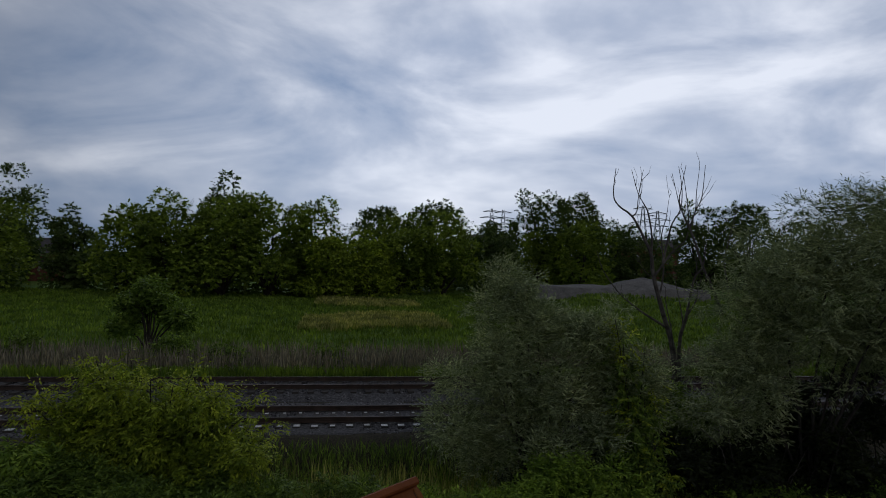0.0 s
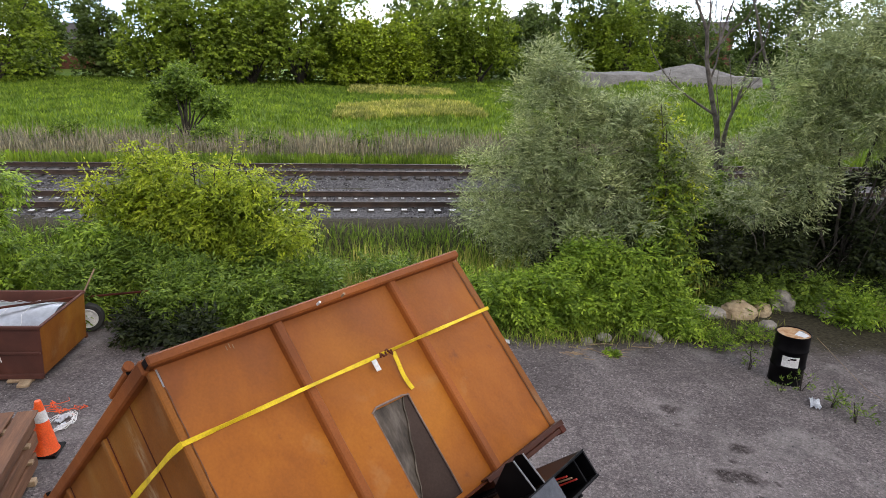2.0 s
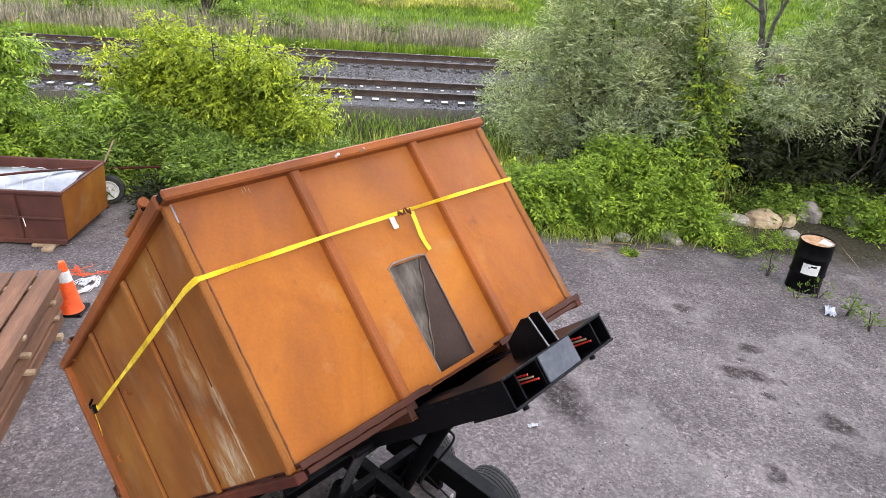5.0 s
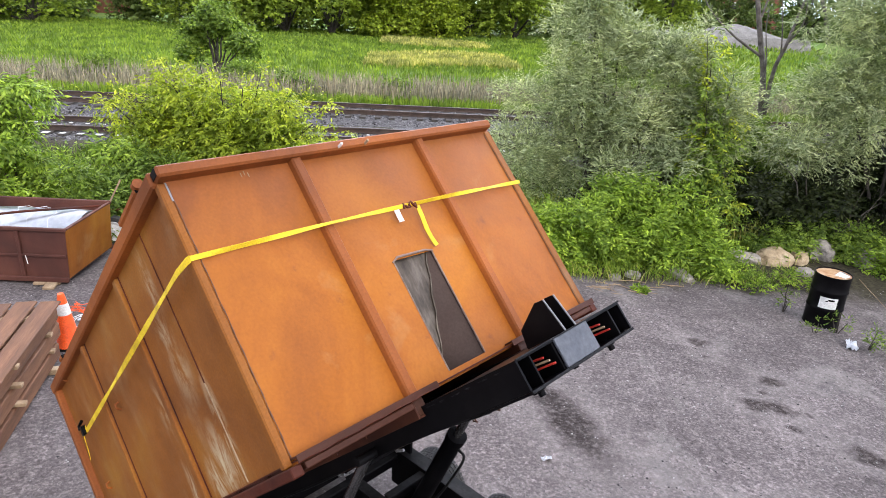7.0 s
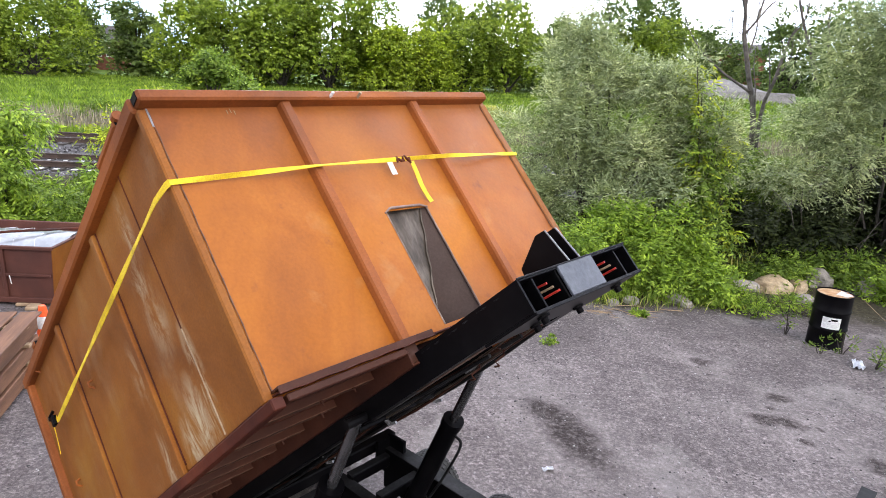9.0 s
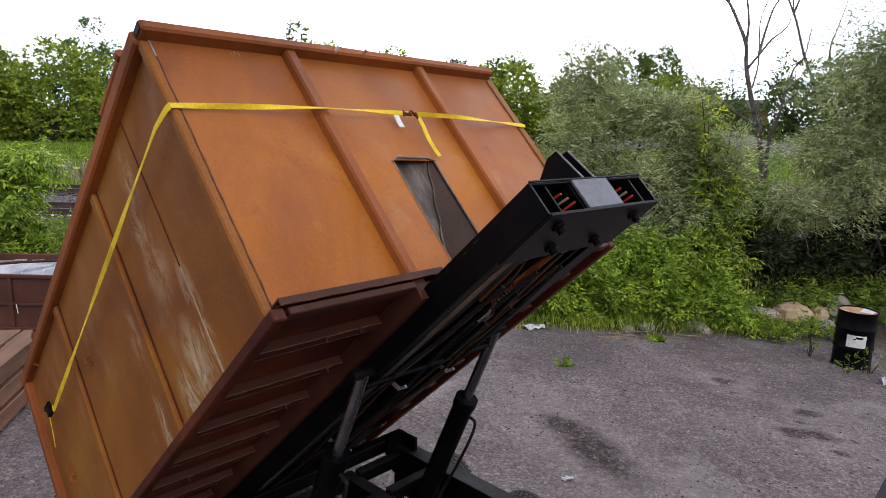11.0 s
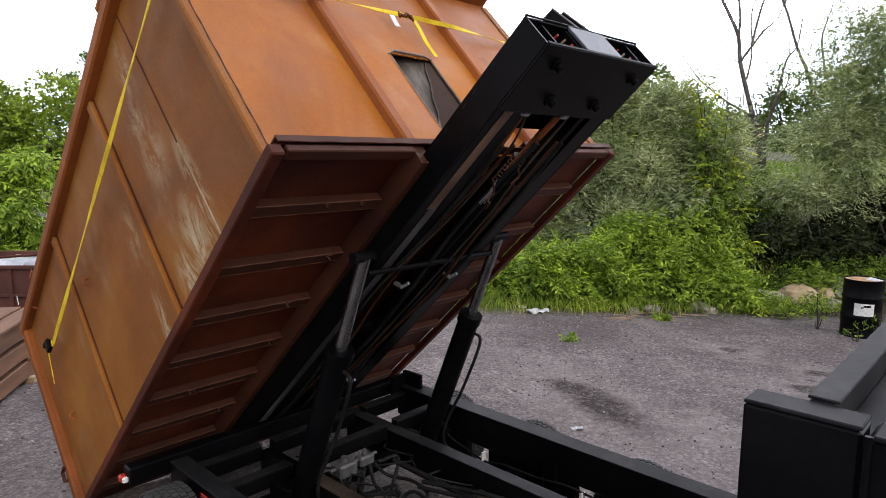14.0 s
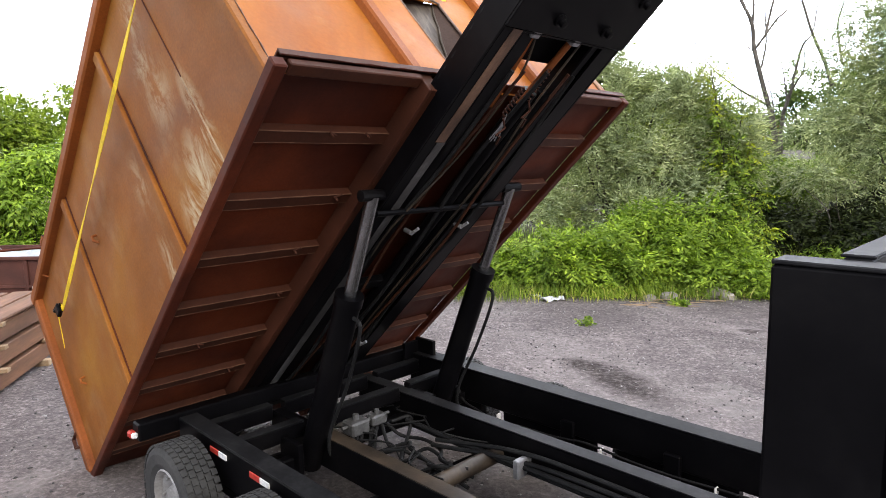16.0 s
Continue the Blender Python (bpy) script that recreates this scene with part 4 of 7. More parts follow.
def tyre_parts(parent, place, size=0.92):
    """A tyre about its own z axis, with tread blocks, and a steel rim in it."""
    R, w = 0.37, 0.225
    ty = Mesh()
    prof = [(0.2, -0.08), (0.24, -0.1), (0.3, -0.104), (0.335, -0.092), (0.344, -0.08), (0.346, 0.08), (0.335, 0.092), (0.3, 0.104), (0.24, 0.1), (0.2, 0.08), (0.19, 0.0), (0.2, -0.08)]
    ty.lathe(prof, 40, None, closed=False)
    for k in range(46):
        a = 2 * math.pi * k / 46
        for j in range(5):
            h = -0.078 + j * 0.039
            skew = 0.03 * (-1) ** j
            m = pose(0, 0, 0, 0, 0, math.degrees(a + skew)) @ pose(0.347, 0, h)
            ty.box((-0.006, -0.018, -0.016), (0.009, 0.018, 0.016), 0.0, m)
    wheel = new("wheel")
    wheel.parent = parent
    wheel.matrix_local = place @ Matrix.Diagonal((size, size, 0.95, 1))
    tyre = part("tyre", ty, RUBBER, wheel, "worn black ribbed truck tyre")
    rim = Mesh()
    rim.lathe([(0.205, 0.085), (0.197, 0.092), (0.185, 0.08), (0.18, 0.05), (0.1, 0.035), (0.085, 0.065), (0.05, 0.07), (0.001, 0.072)], 28, None, closed=False)
    rim.lathe([(0.205, -0.085), (0.19, -0.08), (0.001, -0.05)], 28, None, closed=False)
    for k in range(6):
        rim.tube([(0.14 * math.cos(k * 1.047), 0.14 * math.sin(k * 1.047), 0.04), (0.14 * math.cos(k * 1.047), 0.14 * math.sin(k * 1.047), 0.065)], 0.012, 6)
    part("rim", rim, RIM, wheel, "pale grey steel rim", smooth=True)
    return wheel


def flow(pts, n=6):
    """A smooth path through points."""
    p = [Vector(q) for q in pts]
    p = [p[0] * 2 - p[1]] + p + [p[-1] * 2 - p[-2]]
    out = []
    for a, b, c, d in zip(p, p[1:], p[2:], p[3:]):
        for k in range(n):
            u = k / n
            out.append(0.5 * (2 * b + (c - a) * u + (2 * a - 5 * b + 4 * c - d) * u * u + (3 * b - a - 3 * c + d) * u ** 3))
    return out + [p[-2]]


WIRE = [(-1.0, 2.03, 0.5), (-0.95, 2.03, 0.41), (-0.8, 2.03, 0.37), (-0.6, 2.03, 0.33), (-0.45, 2.03, 0.36), (-0.15, 2.03, 0.37), (0.1, 2.03, 0.4), (0.4, 2.03, 0.38), (0.7, 2.03, 0.38), (1.1, 2.03, 0.4), (2.2, 2.03, 0.42)]


def build_trailer():
    t = thing("roll_off_trailer", TRAILER, "black roll-off dump trailer with its hoist raised by two rams", "trailer")
    F = 2.6  # front end of the chassis
    chan = lambda y0, y1, z0, z1, x0, x1: Mesh().box((x0, y0, z0), (x1, y1, z1), 0.008)
    part("outer_rail", chan(0.19, 0.29, 0.42, 0.66, -1.58, F), BLACK, t, "black box-section side rail")
    part("outer_rail", chan(2.07, 2.2, 0.4, 0.638, -1.58, F), BLACK, t, "black box-section side rail")
    for x0, x1 in ((-1.58, -0.84), (-0.63, 0.1), (0.27, 1.0), (1.1, F)):
        part("rail_skirt", Mesh().box((x0, 2.1, 0.22), (x1, 2.17, 0.399), 0.006), BLACK, t, "black plate below the side rail")
    part("inner_rail", chan(0.76, 0.85, 0.36, 0.56, -1.5, F), BLACK, t)
    part("inner_rail", chan(1.56, 1.65, 0.33, 0.56, -1.6, F), BLACK, t)
    for y, w0, w1 in ((0.2, 0.185, 0.295), (2.1, 2.066, 2.204)):
        z = 0.662 if y < 1 else 0.64
        part("rail_cap", Mesh().box((-1.55, w0, z), (F, w1, z + 0.008), 0.002), BLACK_GLOSS, t, "worn glossy rail top")
    part("rail_cap", Mesh().box((-1.6, 1.555, 0.561), (F, 1.655, 0.567), 0.002), BLACK_GLOSS, t)
    part("rail_cap", Mesh().box((-1.0, 0.757, 0.561), (0.3, 0.853, 0.567), 0.002), GREASY, t, "rubbed brown rail top")
    for x, z0, z1 in ((-1.5, 0.5, 0.6), (-1.14, 0.5, 0.6), (-1.0, 0.38, 0.46)):
        for y0, y1 in ((0.29, 0.76), (0.85, 1.55), (1.64, 2.07)):
            part("cross_bar", Mesh().box((x - 0.035, y0, z0), (x + 0.035, y1, z1), 0.008), BLACK, t)
            if z1 > 0.5:
                # cap in a lighter black puts the pale lit bar top into colour
                part("bar_lit_top", Mesh().box((x - 0.036, y0, z1 + 0.001), (x + 0.036, y1, z1 + 0.006), 0.002), BLACK_GLOSS, t, "bar top in a lighter black that paints it as lit")
    part("rear_bar", Mesh().box((-1.74, -0.02, 0.55), (-1.64, 2.3, 0.66), 0.01), BLACK, t, "black rear cross beam")
    part("cross_tube", Mesh().tube([(-0.22, 0.85, 0.4), (-0.22, 1.55, 0.4)], 0.05, 14), GREASY, t, "greasy grey steel cross tube", smooth=True)
    part("cross_tube", Mesh().tube([(0.65, 0.85, 0.4), (0.65, 1.55, 0.4)], 0.05, 14), BLACK, t, smooth=True)
    part("rear_bracket", Mesh().prism([(-1.56, 2.12), (-1.36, 2.12), (-1.36, 2.15), (-1.56, 2.15)], 0.616, 0.76).prism([(-1.56, 1.98), (-1.53, 1.98), (-1.53, 2.12), (-1.56, 2.12)], 0.58, 0.74), BLACK, t)
    for x in (-1.24, -0.4, 0.45):
        for y, z, turn in ((0.05, 0.305 - 0.02 * x, 90), (2.36, 0.25 - 0.02 * x, -90)):
            tyre_parts(t, pose(x, y, z, turn, 0, 0), 0.92 if y < 1 else 0.86)
        part("axle", Mesh().tube([(x, 0.1, 0.36), (x, 2.3, 0.25)], 0.05, 12), BLACK, t)
        part("spring", Mesh().box((x - 0.35, 0.2, 0.36), (x + 0.35, 0.27, 0.42), 0.008), BLACK, t)
    # reflective strips on the side rail, marker lamp at the rear
    for x in (-1.06, -0.62):
        part("reflector", Mesh().box((x - 0.1, 0.182, 0.585), (x, 0.19, 0.617), 0.002), RED, t, "red reflective strip")
        part("reflector", Mesh().box((x + 0.001, 0.182, 0.585), (x + 0.09, 0.19, 0.617), 0.002), WHITE, t, "white reflective strip")
    part("marker_lamp", Mesh().box((-1.73, -0.06, 0.57), (-1.68, -0.02, 0.615), 0.01), RED, t, "red rear marker lamp")
    part("marker_lamp", Mesh().box((-1.68, -0.055, 0.575), (-1.655, -0.02, 0.61), 0.008), WHITE, t, "white lamp housing")
    # front riser: tall post, its forward wing, and an angle beam across
    part("front_post", Mesh().box((1.67, 0.262, 0.4), (1.92, 0.36, 1.915), 0.008), BLACK, t, "tall black steel front post")
    part("post_edge", Mesh().box((1.6705, 0.2625, 1.9155), (1.9195, 0.3595, 1.926), 0.003), BLACK_GLOSS, t, "scuffed glossy post top")
    part("weld_bead", Mesh().tube([(1.932, 0.262, 0.6), (1.932, 0.262, 1.91)], 0.008, 6), BLACK, t)
    part("front_wing", Mesh().box((1.926, 0.27, 0.5), (2.75, 0.4, 1.9), 0.01), BLACK, t, "black steel front wing box")
    part("wing_edge", Mesh().box((1.94, 0.265, 1.9), (2.75, 0.405, 1.912), 0.003), BLACK_GLOSS, t)
    beam = Mesh().box((1.79, 0.362, 1.84), (1.85, 2.3, 1.93), 0.006).box((1.85, 0.362, 1.84), (1.92, 2.3, 1.85), 0.003)
    part("angle_beam", beam, BLACK_GLOSS, t, "grey-edged steel angle beam")
    part("beam_edge", Mesh().box((1.785, 0.362, 1.93), (1.855, 2.3, 1.938), 0.003), BLACK_GLOSS, t)
    # hoist rails: in the plane of the tilted container
    H = pose(0, 0, 2.55, 0, -BOXTILT, 0)
    for side, y0, y1 in ((1, 0.793, 0.935), (-1, 1.565, 1.707)):
        web = (y0, y0 + 0.014) if side > 0 else (y1 - 0.014, y1)
        part("hoist_rail", Mesh(H).box((-3.45, web[0], -0.2), (0.45, web[1], -0.045), 0.004).box((-3.45, y0 if side < 0 else web[1], -0.06), (0.2, y1 if side > 0 else web[0], -0.046), 0.003), BLACK, t, "black tilted hoist channel rail")
        f0, f1 = (web[1], y1) if side > 0 else (y0, web[0])
        part("rail_flange", Mesh(H).box((-3.4, f0, -0.2), (0.43, f1, -0.188), 0.002), BLACK, t)
        if side > 0:
            part("rubbed_strip", Mesh(H).box((-0.22, f1 - 0.075, -0.2035), (0.43, f1 - 0.012, -0.2005), 0.001), FLANGE, t, "rusty rubbed strip on the rail flange")
            part("rubbed_strip", Mesh(H).box((-3.3, f1 - 0.06, -0.2035), (-0.222, f1 - 0.004, -0.2005), 0.001), RUBBED, t, "bare steel strip rubbed on the rail flange")
        for k in range(30):
            x0 = 0.66 - 0.075 * k + 0.02 * math.sin(4.1 * k)
            yy = (y0 - 0.001) if side > 0 else (y1 + 0.001)
            part("weld_stitch", Mesh(H).tube([(x0, yy, -0.064), (x0 - 0.03, yy, -0.066 + 0.003 * math.sin(k)), (x0 - 0.05, yy, -0.064)], [0.002, 0.0045 + 0.0015 * math.sin(2.3 * k), 0.002], 5), BLACK_GLOSS, t)
    for y0, y1 in ((0.955, 1.05), (1.5, 1.555)):
        part("hoist_stringer", Mesh(H).box((-3.3, y0, -0.185), (0.43, y1, -0.05), 0.006), BLACK, t, "black inner stringer")
    part("hoist_tie", Mesh(H).tube([(-0.72, 0.78, -0.21), (-0.72, 1.8, -0.21)], 0.017, 8), BLACK, t, "thin black tie bar")
    for x in (-1.5, -2.3, -3.0):
        part("hoist_tie", Mesh(H).box((x - 0.04, 1.05, -0.17), (x + 0.04, 1.5, -0.12), 0.005), BLACK, t)
    for y in (1.33, 1.44):
        part("cylinder_tube", Mesh(H).tube([(-3.0, y, -0.16), (0.1, y, -0.16)], 0.038, 14), BLACK, t, "long black lift cylinder", smooth=True)
    for y0, y1, x0 in ((1.1, 1.03, 0.0), (1.3, 1.34, 0.02)):
        part("pull_rod", Mesh(H).tube([(x0, y0, -0.17), (0.47, y1, -0.17)], 0.017, 10), RUST_BAR, t, "rusty pull rod", smooth=True)
        part("rod_clevis", Mesh(H).box((0.4, y1 - 0.03, -0.2), (0.44, y1 + 0.03, -0.15), 0.006), GREY_EDGE, t, "worn grey clevis")
    for y, n in ((1.2, 1), (1.29, 2)):
        coil = [(0.02 + 0.12 * n - 0.0045 * k, y + 0.011 * math.cos(k * 1.3), -0.2 + 0.011 * math.sin(k * 1.3)) for k in range(40)]
        part("cable_coil", Mesh(H).tube(coil, 0.005, 6), RUST_RIB, t, "twisted wire rope end")
        knot = [(-0.16 + 0.12 * n, y, -0.21), (-0.2 + 0.12 * n, y + 0.02, -0.24), (-0.24 + 0.12 * n, y - 0.02, -0.25), (-0.22 + 0.12 * n, y - 0.03, -0.28), (-0.28 + 0.12 * n, y, -0.27)]
        part("cable_coil", Mesh(H).tube(knot, 0.006, 6), RUST_RIB, t, "frayed wire rope end")
    part("cable", Mesh(H).tube(flow([(0.44, 1.03, -0.19), (0.2, 1.11, -0.2), (-0.25, 1.09, -0.21), (-0.6, 1.0, -0.22), (-0.9, 0.96, -0.21), (-1.4, 0.99, -0.2)]), 0.006, 6), GREASY, t, "slack greasy wire rope")
    part("cable", Mesh(H).tube(flow([(0.44, 1.4, -0.18), (0.0, 1.36, -0.21), (-0.5, 1.39, -0.22), (-2.0, 1.36, -0.22)]), 0.006, 6), GREASY, t, "slack greasy wire rope")
    for k in range(7):
        part("rope_fray", Mesh(H).tube([(-0.02, 1.22, -0.2), (-0.1, 1.215 + 0.004 * k, -0.215), (-0.17 - 0.008 * (k % 3), 1.19 + 0.012 * k, -0.225 + 0.005 * (k % 2))], 0.0025, 5), GREY_EDGE, t, "frayed pale rope strands")
    # hoses, lines and bare scraped edges between the hoist rails
    for k, (y, r) in enumerate(((0.99, 0.011), (1.06, 0.008), (1.25, 0.012), (1.46, 0.009), (1.52, 0.011))):
        line = [(0.25 - 0.62 * j, y + 0.025 * math.sin(2.1 * j + k), -0.215 - 0.018 * math.cos(1.7 * j + k)) for j in range(6)]
        part("line", Mesh(H).tube(flow(line), r, 7), HOSE if k % 2 == 0 else RUST_EDGE, t, "black hydraulic line")
    for x, y in ((-0.9, 1.1), (-0.895, 1.5), (-1.75, 1.1), (-2.2, 1.45)):
        part("fitting", Mesh(H).tube([(x, y, -0.2), (x + 0.03, y, -0.25)], 0.014, 8).tube([(x + 0.03, y, -0.25), (x + 0.08, y + 0.01, -0.26)], 0.01, 8), GREY_EDGE, t, "dull steel hose fitting")
    # hoist head: open-ended box with side cheeks, webs, sheaves, bolted plate and a grey cover
    flip = Matrix(((1, 0, 0, 0), (0, 0, 1, 0), (0, 1, 0, 0), (0, 0, 0, 1)))
    for y0 in (0.79, 1.698):
        part("head_cheek", Mesh(H).prism([(-0.02, -0.045), (-0.02, -0.2), (0.78, -0.2), (0.78, -0.045)], y0, y0 + 0.012, flip), BLACK, t, "black head cheek plate")
    part("head_plate", Mesh(H).box((0.44, 0.79, -0.215), (0.785, 1.71, -0.201), 0.003), BLACK, t, "black bolted under plate")
    part("head_top", Mesh(H).box((0.2, 0.803, -0.057), (0.78, 1.697, -0.045), 0.002), BLACK, t)
    part("head_back", Mesh(H).box((0.42, 0.805, -0.2), (0.432, 1.695, -0.058), 0.002), BLACK, t)
    for y in (0.895, 1.075, 1.38, 1.6):
        part("head_web", Mesh(H).box((0.435, y, -0.2), (0.77, y + 0.012, -0.058), 0.002), BLACK, t)
    part("cover_plate", Mesh(H).box((0.772, 1.088, -0.199), (0.787, 1.378, -0.046), 0.003), PLATE, t, "plain grey cover plate")
    rimb = Mesh(H).box((0.78, 0.79, -0.047), (0.789, 1.71, -0.04), 0.001).box((0.786, 0.79, -0.214), (0.789, 1.71, -0.2), 0.001)
    part("head_rim", rimb, BLACK_GLOSS, t, "worn grey plate edges")
    for y in (0.985, 1.49):
        part("sheave", Mesh(H).lathe([(0.02, -0.03), (0.045, -0.03), (0.048, -0.02), (0.038, -0.012), (0.038, 0.012), (0.048, 0.02), (0.045, 0.03), (0.02, 0.03)], 20, pose(0.52, y, -0.125, 90, 0, 0)), RUST_DARK, t, "dark cable sheave", smooth=True)
        for k in range(3):
            part("rope_strand", Mesh(H).tube([(0.5, y - 0.05 + 0.03 * k, -0.08 - 0.03 * k), (0.62, y - 0.03 + 0.03 * k, -0.085 - 0.028 * k), (0.765, y + 0.0 + 0.03 * k, -0.1 - 0.024 * k)], 0.0055, 8), RAW_WOOD if k == 1 else RED, t, "red coated rope" if k != 1 else "pale rope")
    for x, y in ((0.52, 1.08), (0.52, 1.45), (0.7, 0.93), (0.7, 1.57)):
        part("bolt", Mesh(H).lathe([(0.03, 0), (0.03, 0.012), (0.018, 0.016), (0.018, 0.04), (0.001, 0.042)], 12, pose(x, y, -0.214, 180, 0, 0)), BLACK, t)
    for y in (1.2, 1.29):
        part("head_fin", Mesh(H).prism([(0.5, -0.043), (0.52, 0.06), (0.69, 0.15), (0.745, 0.145), (0.778, -0.043)], y, y + 0.012, flip), BLACK, t, "upright black stop plate")
        part("fin_edge", Mesh(H).tube([(0.747, y + 0.006, 0.145), (0.78, y + 0.006, -0.04)], 0.005, 6), GREY_EDGE, t, "worn bare steel edge")
    # two lifting rams
    for y in (0.735, 1.82):
        top, foot = Vector((-0.34, y, 2.0)), Vector((-1.02, y, 0.36))
        d = foot - top
        part("ram_rod", Mesh().tube([top, top + d * 0.36], 0.034, 14), CHROME, t, "bright ram rod", smooth=True)
        part("ram_barrel", Mesh().tube([top + d * 0.34, foot], 0.072, 18), BLACK, t, "black ram barrel", smooth=True)
        part("gland", Mesh().tube([top + d * 0.325, top + d * 0.36], 0.08, 18), BLACK, t, smooth=True)
        part("ram_pin", Mesh().tube([top + Vector((0, -0.08, 0)), top + Vector((0, 0.08, 0))], 0.03, 12), BLACK, t)
        part("ram_pin", Mesh().tube([foot + Vector((0, -0.13, 0)), foot + Vector((0, 0.13, 0))], 0.03, 12), GREY_EDGE, t)
        elbow = top + d * 0.4
        part("hose", Mesh().tube(flow([elbow + Vector((0.07, 0, 0)), elbow + Vector((0.13, 0, -0.06)), elbow + d * 0.25 + Vector((0.14, 0.02, 0)), elbow + d * 0.45 + Vector((0.12, 0.0, 0)), foot + Vector((0.2, 0.05, 0.06)), foot + Vector((0.5, 0.1, 0.02))]), 0.011, 8), HOSE, t, "black hydraulic hose")
        part("ram_bracket", Mesh().box((foot.x - 0.1, y - 0.14, 0.36), (foot.x + 0.1, y - 0.1, 0.55), 0.006).box((foot.x - 0.1, y + 0.1, 0.36), (foot.x + 0.1, y + 0.14, 0.55), 0.006), BLACK, t)
    # valve block and its tangle of hoses
    part("valve_block", Mesh().box((-1.04, 0.99, 0.46), (-0.92, 1.13, 0.55), 0.012).box((-1.02, 1.17, 0.47), (-0.94, 1.29, 0.54), 0.012).tube([(-0.98, 0.95, 0.52), (-0.98, 1.33, 0.52)], 0.011, 8).tube([(-0.98, 1.06, 0.55), (-0.98, 1.06, 0.585)], 0.02, 8).tube([(-0.98, 1.23, 0.54), (-0.98, 1.23, 0.57)], 0.016, 8), ALLOY, t, "dull aluminium valve block")
    rng = random.Random(9)
    for k in range(9):
        y = 1.0 + 0.04 * k
        pts = [Vector((-0.94, y, 0.47))]
        for j in range(5):
            pts.append(Vector((-0.85 + 0.16 * j + rng.uniform(-0.05, 0.05), y + rng.uniform(-0.14, 0.14), 0.42 + rng.uniform(-0.1, 0.05))))
        part("hose", Mesh().tube(flow(pts), 0.012, 8), HOSE, t, smooth=True)
    part("hose", Mesh().tube(flow([(-0.6, 1.4, 0.42), (0, 1.48, 0.5), (0.6, 1.5, 0.5), (1.4, 1.5, 0.48), (2.2, 1.5, 0.5)]), 0.014, 8), HOSE, t, smooth=True)
    part("hose", Mesh().tube(flow([(-0.6, 1.36, 0.4), (0, 1.45, 0.46), (0.6, 1.47, 0.47), (1.4, 1.46, 0.44), (2.2, 1.47, 0.46)]), 0.014, 8), HOSE, t, smooth=True)
    for y, z in ((1.42, 0.44), (1.46, 0.4)):
        part("pipe", Mesh().tube([(-0.9, y, z + 0.02), (-0.5, y + 0.02, z), (2.2, y + 0.05, z)], 0.016, 8), HOSE, t, "thin black hydraulic pipe", smooth=True)
    part("pipe_clamp", Mesh().box((0.02, 1.39, 0.38), (0.06, 1.52, 0.49), 0.006), GREY_EDGE, t, "pale steel pipe clamp")
    rw = random.Random(31)
    for k in range(7):
        p0 = Vector((rw.uniform(-1.4, -0.8), rw.uniform(0.9, 1.5), 0.48))
        loop = [p0] + [p0 + Vector((0.12 * j + rw.uniform(-0.08, 0.08), rw.uniform(-0.16, 0.16), rw.uniform(-0.05, 0.01))) for j in range(1, 6)]
        part("wiring", Mesh().tube(flow(loop), 0.006, 6), HOSE, t, "loose black wiring")
    for x in (-0.62, 0.2, 0.9):
        part("cable_tie", Mesh().box((x, 2.01, 0.33), (x + 0.012, 2.05, 0.4), 0.003), WHITE, t, "pale cable tie")
    wire = WIRE
    part("wiring", Mesh().tube(flow(wire, 4), 0.008, 6), HOSE, t, "loose black wiring along the rail")
    for x in (-0.1, 0.6, 1.3):
        part("hanger", Mesh().box((x, 2.03, 0.3), (x + 0.1, 2.065, 0.5), 0.006), BLACK, t)
    return t


build_trailer()

